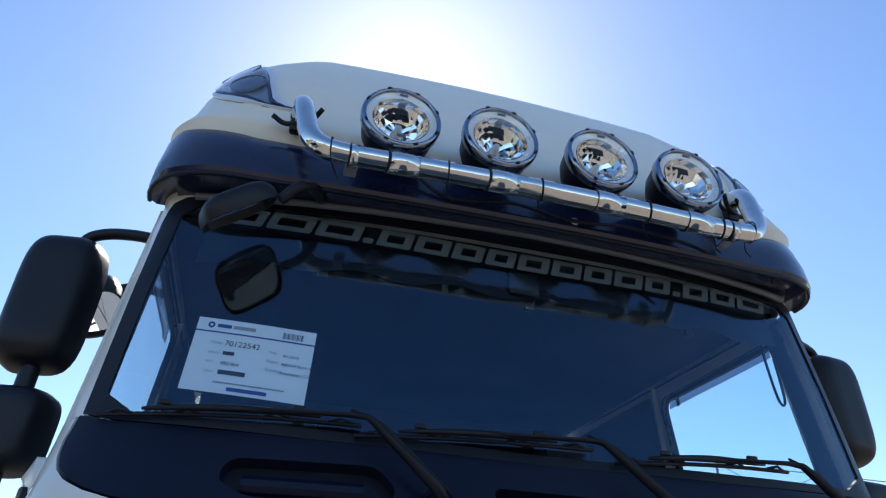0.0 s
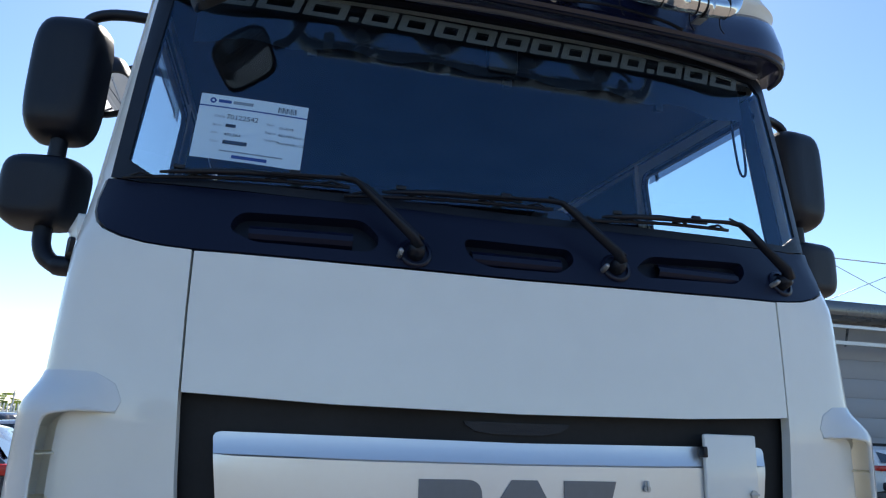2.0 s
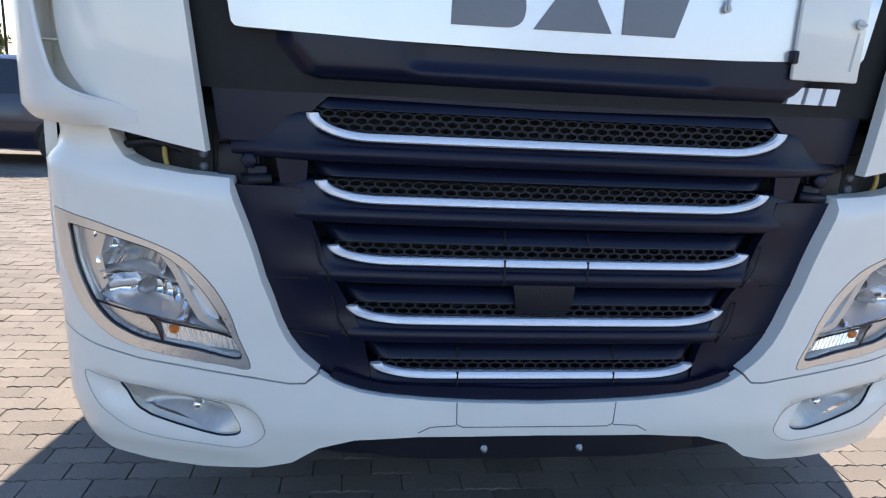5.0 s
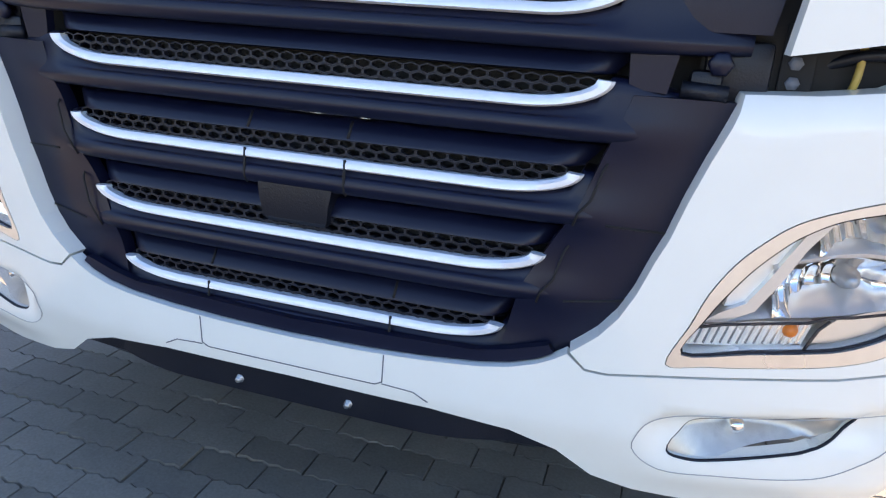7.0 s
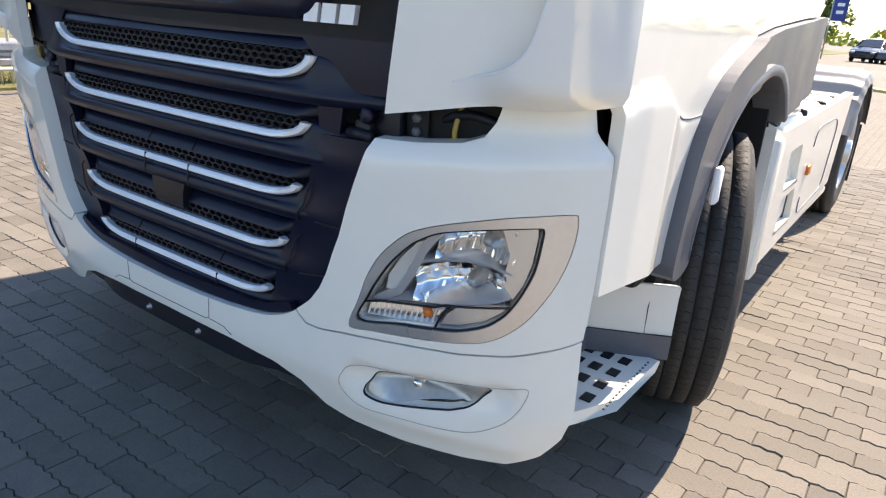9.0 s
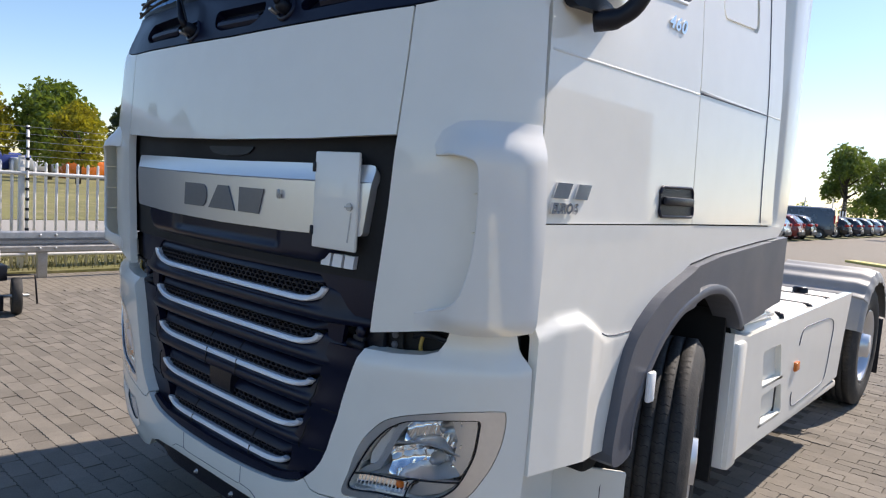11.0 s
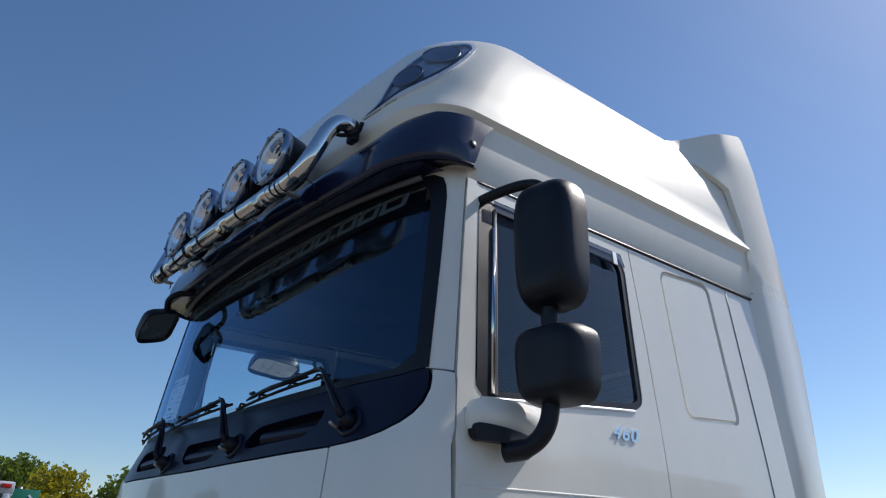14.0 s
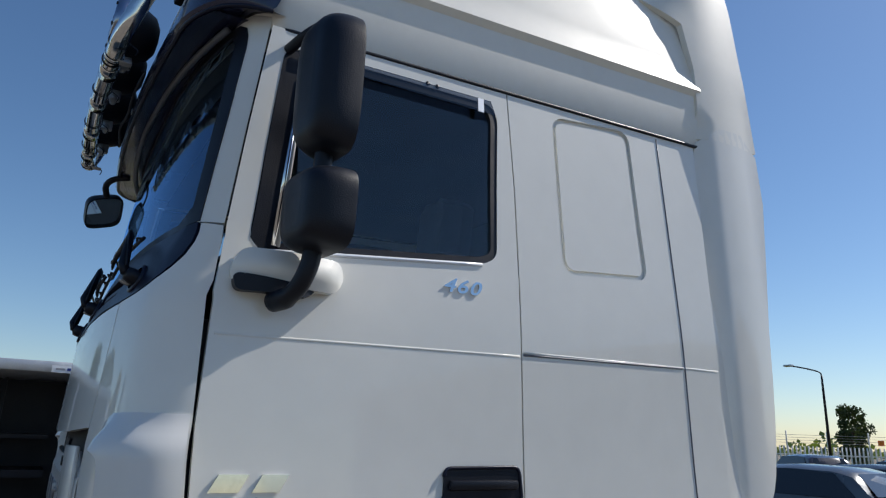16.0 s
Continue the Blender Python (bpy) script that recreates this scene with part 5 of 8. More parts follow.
for x, zb, bend, zn, x0, z0 in ((-0.300, 2.098, -0.475, 2.288, -1.09, 2.272), (0.305, 2.112, 0.135, 2.290, -0.50, 2.262), (0.925, 2.128, 0.765, 2.300, 0.185, 2.262)):
    arm_ = [on_cab(x, zb, 0.035), on_cab(x - 0.015, zb + 0.02, 0.052), on_cab(bend + 0.02, zn - 0.016, 0.058), on_cab(bend, zn, 0.056), on_cab(bend - 0.04, zn + 0.004, 0.050), on_cab((bend + x0) / 2, (zn + z0) / 2 + 0.010, 0.040)]
    w = part("wiper", tubem(arm_, [0.022, 0.019, 0.012, 0.010, 0.008, 0.005], 8, True, 0.6), BLACK, truck, "black windscreen wiper")
    part("pivot", lathem([(0.024, -0.01), (0.024, 0.02), (0.020, 0.036), (0.010, 0.042), (0, 0.043)], 18, Matrix.Translation(on_cab(x, zb, 0.0)) @ cab(x, zb)[1].to_track_quat('Z', 'Y').to_matrix().to_4x4()), BLACK, w)
    part("pivot_nut", lathem([(0.008, 0), (0.008, 0.03), (0.005, 0.036), (0, 0.036)], 8, Matrix.Translation(on_cab(x - 0.045, zb - 0.012, 0.0)) @ cab(x, zb)[1].to_track_quat('Z', 'Y').to_matrix().to_4x4()), STEEL, w)
    part("pivot_washer", lathem([(0.046, 0.0), (0.046, 0.006), (0.036, 0.008)], 20, Matrix.Translation(on_cab(x, zb, 0.0)) @ cab(x, zb)[1].to_track_quat('Z', 'Y').to_matrix().to_4x4()), CHAR, w)
    line = [(x0 + (bend - 0.01 - x0) * k / 12, z0 + (zn - z0) * k / 12 + 0.006 * math.sin(k / 12 * math.pi)) for k in range(13)]
    part("blade", tubem([on_cab(a, c - 0.004, 0.012) for a, c in line], 0.006, 6), BLACK, w)
    part("blade_frame", tubem([on_cab(a, c + 0.004, 0.026 + 0.010 * math.sin(k / 8 * math.pi)) for k, (a, c) in enumerate(line[2:11])], [0.004, 0.007, 0.008, 0.009, 0.010, 0.009, 0.008, 0.007, 0.004], 6), BLACK, w)
    for k in (1, 4, 8, 11):
        a, c = line[k]
        part("blade_claw", tubem([on_cab(a - 0.03, c - 0.002, 0.014), on_cab(a, c + 0.004, 0.024), on_cab(a + 0.03, c - 0.002, 0.014)], 0.004, 6), BLACK, w)
    for k in (3, 9):
        a, c = line[k]
        part("spray_nozzle", boxm(on_cab(a, c + 0.016, 0.034), (0.030, 0.012, 0.012), 0.003), BLACK, w)
    part("spray_hose", tubem([arm_[0] + Vector((0.014, -0.006, 0.02)), arm_[2] + Vector((0.016, -0.006, 0)), arm_[4] + Vector((0, -0.004, 0.012))], 0.004, 6), BLACK, w)

# doors and cab sides
for s in (1, -1):
    sd = lambda L: L
    WIN = [(0.40, 2.24), (0.44, 2.205), (1.20, 2.285), (1.265, 2.32), (1.29, 2.88), (1.26, 2.93), (0.50, 2.905), (0.46, 2.88)]
    win = S(s, *WIN)
    dl = Sd(s, (0.323, 1.485), (0.316, 1.72), (0.325, 2.1), (0.337, 2.262), (0.372, 2.6), (0.415, 2.965), (1.335, 3.005), (1.352, 2.6), (1.355, 2.0), (1.357, 1.49))
    door = part("door", sheet(cab, dl, [rounded(win, 0.05)], step=0.05), WHITE, truck, "white cab door with tall window")
    part("window_seal", sheet(cab, rounded(win, 0.05), [rounded(grow(win, -0.03), 0.05)], step=0.04, off=-0.003, thick=0.02), BLACK, door)
    gl = part("window_pane", sheet(cab, rounded(grow(win, -0.028), 0.05), step=0.08, off=-0.012, thick=0), SIDEGLASS, door)
    gl.visible_shadow = False
    part("quarter_bar", tubem([cab(sy(0.472, 2.225, s), 2.225)[0], cab(sy(0.522, 2.80, s), 2.80)[0]], 0.009, 6), CHROME, door)
    part("quarter_bar", tubem([cab(sy(0.486, 2.225, s), 2.225)[0], cab(sy(0.536, 2.88, s), 2.88)[0]], 0.007, 6), GREYL, door)
    part("quarter_seal", sheet(cab, S(s, (0.405, 2.24), (0.43, 2.212), (0.470, 2.216), (0.522, 2.895), (0.478, 2.89), (0.458, 2.86)), step=0.06, off=0.002, thick=0.012), BLACK, door)
    part("rain_deflector", sheet(cab, S(s, (0.52, 2.86), (1.27, 2.88), (1.25, 2.935), (0.52, 2.905)), step=0.06, off=0.016, thick=0.003), SMOKED, door)
    part("deflector_clip", sheet(cab, S(s, (1.19, 2.875), (1.215, 2.875), (1.215, 2.93), (1.19, 2.93)), step=0.05, off=0.02, thick=0.004), STRIP, door)
    for y in (0.985, 1.025):
        p, n = cab(sy(y, 2.935, s), 2.935)
        part("screw_head", lathem([(0.009, 0), (0.008, 0.003), (0, 0.004)], 10, Matrix.Translation(p) @ n.to_track_quat("Z", "Y").to_matrix().to_4x4()), BLACK, door)
    part("window_sill_trim", tubem([cab(sy(y, 2.205 + 0.105 * (y - 0.44), s), 2.205 + 0.105 * (y - 0.44))[0] for y in np.linspace(0.44, 1.2, 12)], 0.007, 6), STRIP, door)
    # handle recess
    hx = cabpoint(sy(1.2, 1.565, s), 1.565).x
    hob = part("door_handle", sheet(lambda u, z: cab(u, z), rounded(S(s, (1.05, 1.515), (1.345, 1.515), (1.335, 1.625), (1.055, 1.62)), 0.025), step=0.04, off=0.006, thick=0.01), BLACK, door, "black recessed door handle")
    part("grip", boxm((hx + s * 0.014, 1.195, 1.572), (0.018, 0.255, 0.03), 0.008), BLACK, hob)
    part("handle_edge", tubem([cab(u, z)[0] + cab(u, z)[1] * 0.006 for u, z in rounded(S(s, (1.05, 1.515), (1.345, 1.515), (1.335, 1.625), (1.055, 1.62)), 0.025)], 0.006, 6), CHAR, hob)
    # crease across the side
    cr = [cab(sy(y, 1.972 + 0.026 * (y - 0.9), s), 1.972 + 0.026 * (y - 0.9)) for y in np.linspace(0.335, 1.35, 14)]
    part("crease", tubem([p - n * 0.0035 for p, n in cr], 0.0055, 8), WHITE, door)
    # badges: the power figure and plain blocks for the model name
    cu = bpy.data.curves.new("figures", 'FONT')
    cu.body, cu.size, cu.extrude, cu.shear, cu.align_x = "460", 0.066, 0.0035, 0.3, 'LEFT'
    cu.space_character, cu.offset = 1.12, 0.0012
    tob = new("text_tmp", cu)
    bpy.context.view_layer.update()
    me = bpy.data.meshes.new_from_object(tob.evaluated_get(bpy.context.evaluated_depsgraph_get()))
    bpy.data.objects.remove(tob)
    me.materials.append(CHROME)
    ob = new("power_badge", me)
    ob.parent = door
    yy = 1.04 if s > 0 else 1.215
    ob.matrix_basis = pose(cabpoint(sy(1.1, 2.19, s), 2.19).x + s * 0.003, yy, 2.172, 90 - 3, 0, 90 * s) @ Matrix.Diagonal((1.35, 1, 1, 1))
    tagged(ob, "chrome power figures")
    cu = bpy.data.curves.new("figures", 'FONT')
    cu.body, cu.size, cu.extrude, cu.shear = "EURO 6", 0.040, 0.004, 0.25
    cu.offset = 0.0016
    tob = new("text_tmp", cu)
    bpy.context.view_layer.update()
    me = bpy.data.meshes.new_from_object(tob.evaluated_get(bpy.context.evaluated_depsgraph_get()))
    bpy.data.objects.remove(tob)
    me.materials.append(CHROME)
    ob = new("emission_badge", me)
    ob.parent = door
    ob.matrix_basis = pose(cabpoint(sy(0.5, 1.53, s), 1.53).x + s * 0.009, 0.350 if s > 0 else 0.56, 1.515, 90 - 1, 0, 90 * s)
    tagged(ob, "chrome emission class lettering")
    for ya, yb, in ((0.362, 0.465), (0.475, 0.572)):
        part("model_badge", sheet(cab, S(s, (ya, 1.556), (yb - 0.025, 1.556), (yb, 1.600), (ya + 0.025, 1.600)), step=0.04, off=0.008, thick=0.01), CHROME, door)
    # rear quarter with its blind window pressing
    press = [(1.565, 2.345), (1.60, 2.31), (1.985, 2.345), (2.01, 2.38), (1.99, 2.985), (1.95, 3.015), (1.60, 2.975), (1.56, 2.94)]
    ql = Sd(s, (1.363, 1.49), (1.361, 2.0), (1.358, 2.6), (1.341, 3.008), (2.415, 3.055), (2.39, 2.4), (2.37, 1.49))
    q = part("rear_quarter", sheet(cab, ql, [rounded(S(s, *press), 0.05)], step=0.06), WHITE, truck, "white rear cab side with pressed blind window")

    inner = grow(S(s, *press), -0.022)
    part("pressing", sheet(cab, rounded(inner, 0.04), step=0.06, off=-0.004, thick=0.012), WHITE, q)
    part("pressing_floor", sheet(cab, rounded(grow(S(s, *press), 0.004), 0.05), step=0.06, off=-0.014, thick=0), WHITE, q)
    part("panel_groove", tubem([cab(sy(2.175 - 0.01 * (z - 2.0), z, s), z)[0] for z in np.linspace(1.5, 3.03, 14)], 0.0035, 6), GREYP, q)
    part("panel_groove", tubem([cab(sy(y, 1.99 + 0.02 * (y - 1.4), s), 1.99 + 0.02 * (y - 1.4))[0] for y in np.linspace(1.365, 2.16, 10)], 0.004, 6), GREYP, q)
    part("crease", tubem([cab(sy(y, 1.995 + 0.01 * (y - 1.4), s), 1.998 + 0.012 * (y - 1.4))[0] - Vector((s * 0.0035, 0, 0)) for y in np.linspace(1.365, 2.375, 10)], 0.0055, 8), WHITE, q)
    part("rear_gap_filler", sheet(cab, S(s, (2.35, 1.5), (2.52, 1.5), (2.52, 3.08), (2.35, 3.04)), step=0.1, off=-0.03, thick=0.01), WHITE, q)
    # side air deflector behind the cab
    def spo(a, c):
        W = float(np.interp(c, (1.4, 2.0, 3.1, 3.5, 3.97, 4.16), (1.20, 1.195, 1.17, 1.165, 1.150, 1.135)))
        rw = float(np.interp(c, (3.3, 3.5, 3.65, 3.8, 3.92, 4.02, 4.2), (1.16, 1.13, 1.10, 1.06, 1.01, 0.97, 0.94)))
        q_ = max(0.0, min(1.0, (a - 2.02) / 0.42))
        q_ = q_ * q_ * (3 - 2 * q_)
        W = min(W, rw + (W - rw) * q_) if c > 3.3 else W
        k = (max(0.0, (a - 2.42) / 0.06) if a < 2.48 else 1.0) if c < 3.2 else 1.0
        bulge = 0.018 * math.sin(max(0.0, min(1.0, (a - 2.40) / 0.4)) * math.pi)
        return Vector((s * (W - 0.03 * (1 - k) + bulge - 0.02), a, c)), Vector((s, 0.05, 0)).normalized()
    lowL = [(2.40, 1.62), (2.44, 1.50), (2.52, 1.455), (2.66, 1.49), (2.74, 1.70), (2.79, 2.2), (2.845, 3.10), (2.43, 3.085), (2.405, 2.4)]
    upL = [(2.43, 3.100), (2.850, 3.122), (2.81, 3.5), (2.755, 3.88), (2.742, 3.93), (2.665, 4.15), (2.63, 4.165), (2.35, 4.07), (1.95, 3.90), (2.38, 3.70), (2.43, 3.45)]
    sp = part("side_deflector", sheet(spo, smooth_loop(lowL, 3), step=0.05, thick=0.03, back=True), WHITE, truck, "white side air deflector behind the cab")
    part("deflector_top", sheet(spo, upL, step=0.05, thick=0.03, back=True), WHITE2, sp)
    # sill, wheel arch and lower flank
    def flank(a, c):
        zl = float(np.interp(a, (0.25, 0.42, 0.54, 0.62, 0.72, 1.0), (1.17, 1.21, 1.215, 1.18, 1.128, 1.128)))
        q = max(0.0, min(1.0, (zl + 0.010 - c) / 0.034))
        q = q * q * (3 - 2 * q)
        amp = float(np.interp(a, (0.32, 0.45, 0.60, 0.70, 0.78), (0.015, 0.026, 0.030, 0.012, 0.004)))
        return Vector((s * (1.226 + amp * q), a, c)), Vector((s, 0, 0))
    fl = [(0.322, 0.776), (0.45, 0.768), (0.60, 0.752), (0.77, 0.735), (0.80, 0.90), (0.84, 1.03), (0.90, 1.115), (1.06, 1.222), (1.29, 1.300), (1.36, 1.315), (1.36, 1.4845), (0.32, 1.4815), (0.322, 1.10)]
    part("lower_door_panel", sheet(flank, fl, step=0.014, thick=0.03), WHITE, truck, "white lower door panel with step moulding")
    part("panel_groove", tubem([flank(a, c)[0] for a, c in ((0.70, 1.138), (0.74, 1.126), (0.80, 1.122), (0.90, 1.124))], 0.0028, 6), GREYP, truck)
    part("sill_panel", sheet(lambda a, c: (Vector((s * 1.215, a, c)), Vector((s, 0, 0))), [(1.366, 1.330), (1.63, 1.366), (2.2, 1.412), (2.50, 1.43), (2.58, 1.482), (1.366, 1.4845)], step=0.06, thick=0.03), WHITE, truck)
    part("sill_seam", boxm((s * 1.19, 1.35, 1.482), (0.03, 2.0, 0.007)), VOID, truck)
    for aa, cc, la in (([(0.775, 0.70), (0.90, 0.70), (0.915, 0.80), (0.95, 0.89), (1.02, 0.99), (1.12, 1.085), (1.25, 1.155), (1.37, 1.188), (1.37, 1.322), (1.29, 1.306), (1.06, 1.228), (0.90, 1.121), (0.84, 1.036), (0.80, 0.906)], 1.268, "front"), ([(1.375, 1.192), (1.41, 1.20), (1.46, 1.207), (1.54, 1.211), (1.60, 1.209), (1.66, 1.198), (1.72, 1.180), (1.775, 1.150), (1.82, 1.118), (1.86, 1.085), (1.90, 1.045), (1.92, 1.02), (2.30, 1.06), (2.30, 1.41), (2.2, 1.405), (1.63, 1.360), (1.375, 1.325)], 1.250, "rear"), ([(2.305, 1.06), (2.60, 1.09), (2.60, 1.43), (2.305, 1.412)], 1.235, "end")):
        part("wheel_arch", sheet(lambda a, c: (Vector((s * (cc + 0.02 * max(0, min(1, (1.45 - c) / 0.3)) * 0), a, c)), Vector((s, 0, 0))), smooth_loop(aa, 5) if la == "front" else aa, step=0.03, thick=0.10), GREYP, truck, "grey plastic wheel arch trim")
    lipc = catmull([(0.895, 0.72, 0), (0.915, 0.80, 0), (0.95, 0.89, 0), (1.02, 0.99, 0), (1.12, 1.085, 0), (1.25, 1.155, 0), (1.37, 1.188, 0), (1.46, 1.206, 0), (1.54, 1.211, 0), (1.66, 1.198, 0), (1.775, 1.15, 0), (1.86, 1.085, 0), (1.915, 1.025, 0)], 5)
    rows = []
    for i, q_ in enumerate(lipc):
        d_ = (lipc[min(i + 1, len(lipc) - 1)] - lipc[max(i - 1, 0)]).normalized()
        o_ = Vector((-d_.y, d_.x, 0))
        fade = min(1.0, i / 8)
        rows.append([Vector((s * (1.264 + h_), (q_ + o_ * w_ * fade).x, (q_ + o_ * w_ * fade).y)) for w_, h_ in ((0.0, -0.06), (0.0, 0.003), (0.006, 0.007), (0.030, 0.008), (0.036, 0.004), (0.038, -0.02))])
    part("arch_lip", loft(rows), GREYP, truck, "", 40)
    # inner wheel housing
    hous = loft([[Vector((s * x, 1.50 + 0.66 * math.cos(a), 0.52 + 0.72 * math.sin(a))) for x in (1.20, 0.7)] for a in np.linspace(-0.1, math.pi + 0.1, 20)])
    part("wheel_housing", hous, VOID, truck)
    # black panel added so the hollow behind the tyre reads as shade
    part("wheel_hollow_shade", boxm((s * 0.96, 1.885, 0.70), (0.50, 0.02, 0.80)), VOID, truck)
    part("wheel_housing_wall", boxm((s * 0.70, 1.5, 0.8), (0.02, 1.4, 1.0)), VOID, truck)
    # boarding step behind the bumper
    st = part("boarding_step", loft([[Vector((s * (x + 0.02 * (y - 0.4) - (1.245 - float(np.interp(y, (0.33, 0.45, 0.57, 0.9), (1.13, 1.19, 1.243, 1.245)))) * (x > 1.1)), y, z)) for y, z in ((0.33, 0.395), (0.36, 0.403), (0.45, 0.406), (0.57, 0.408), (0.85, 0.412), (0.87, 0.40), (0.84, 0.375), (0.57, 0.370), (0.45, 0.368), (0.36, 0.365))] for x in (0.95, 1.15, 1.225, 1.24, 1.245)], close_v=True, caps=True), WHITE, truck, "white boarding step with punched tread")
    for i in range(3):
        for j in range(4):
            part("tread_hole", boxm((s * (1.07 + 0.055 * i), 0.52 + 0.085 * j, 0.4075 + 0.0012 * j), (0.03, 0.042, 0.006)), BLACK, st)
    for j in range(16):
        part("tread_dot", boxm((s * 1.235, 0.50 + 0.021 * j, 0.4070 + 0.00030 * j), (0.006, 0.008, 0.005)), GREYP, st)
    part("step_riser", loft([[Vector((s * x, y, z)) for x, y in ((1.272, 0.875), (1.19, 0.83), (1.06, 0.76), (1.03, 0.45))] for z in (0.41, 0.482, 0.485)]), GREYP, st)
    part("step_back", loft([[Vector((s * (x + dx), y, z)) for x, y in ((1.268, 0.885), (1.19, 0.838), (1.055, 0.765), (1.02, 0.45))] for z, dx in ((0.485, 0), (0.60, 0.0), (0.638, 0.002), (0.642, -0.004), (0.642, -0.02))]), WHITE, st)
    # black box stands in for the shade above the step wall
    part("step_gap_shade", boxm((s * 1.08, 0.80, 0.70), (0.20, 0.10, 0.12), 0.02), VOID, st)

# ---- wheels, skirts and chassis ----
def wheel(name, x, y, r, width, steer, label, s):
    w = new(name)
    w.parent = truck
    w.matrix_basis = pose(x, y, r, 0, 0, steer) @ pose(0, 0, 0, 0, 90 * s, 0)
    bpy.context.view_layer.update()
    tagged(w, label)
    h = width / 2
    prof = [(r - 0.20, -h + 0.02), (r - 0.17, -h), (r - 0.08, -h - 0.002), (r - 0.03, -h + 0.012), (r - 0.008, -h + 0.03)]
    n = 5
    for k in range(n):
        a, b_ = -h + 0.03 + (2 * h - 0.06) * k / n, -h + 0.03 + (2 * h - 0.06) * (k + 1) / n
        prof += [(r, a + 0.004), (r, b_ - 0.004)]
        if k < n - 1:
            prof += [(r - 0.014, b_ - 0.002), (r - 0.014, b_ + 0.002)]
    prof += [(r - 0.008, h - 0.03), (r - 0.03, h - 0.012), (r - 0.08, h + 0.002), (r - 0.17, h), (r - 0.20, h - 0.02)]
    t = lathem(prof, 64)
    ty = link_bm("tyre", t, RUBBER, None)
    ty.parent = w
    rim = lathem([(r - 0.205, h - 0.03), (r - 0.20, h - 0.01), (r - 0.215, h - 0.02), (r - 0.235, h - 0.07), (r - 0.25, h - 0.12), (0.18, h - 0.13), (0.16, h - 0.06), (0.10, h - 0.05), (0.095, h + 0.01), (0.0, h + 0.015)], 40)
    ro = link_bm("rim", rim, SILVER, None)
    ro.parent = w
    for k in range(10):
        a = 2 * math.pi * k / 10
        nut = link_bm("wheel_nut", lathem([(0.016, h - 0.13), (0.016, h - 0.09), (0.012, h - 0.085), (0, h - 0.085)], 6, Matrix.Translation((0.165 * math.cos(a) * 1.1, 0.165 * math.sin(a) * 1.1, 0))), STEEL, None)
        nut.parent = w
    # tread sipes
    sp = bmesh.new()
    for k in range(90):
        a = 2 * math.pi * k / 90
        for j in range(n):
            zc = -h + 0.03 + (2 * h - 0.06) * (j + 0.5) / n
            m = Matrix.Rotation(a + 0.03 * (j % 2), 4, 'Z') @ Matrix.Translation((r - 0.0006, 0, zc))
            vs = [sp.verts.new(m @ Vector(p)) for p in ((0.0015, -0.0015, -0.018), (0.0015, 0.004, -0.006), (0.0015, -0.002, 0.006), (0.0015, 0.003, 0.018), (0.0015, 0.006, 0.018), (0.0015, 0.001, 0.006), (0.0015, 0.007, -0.006), (0.0015, 0.0015, -0.018))]
            sp.faces.new(vs)
    so = link_bm("tread_pattern", sp, VOID, None, "", 0)
    so.parent = w
    tagged(so, kind="stuff")
    return w


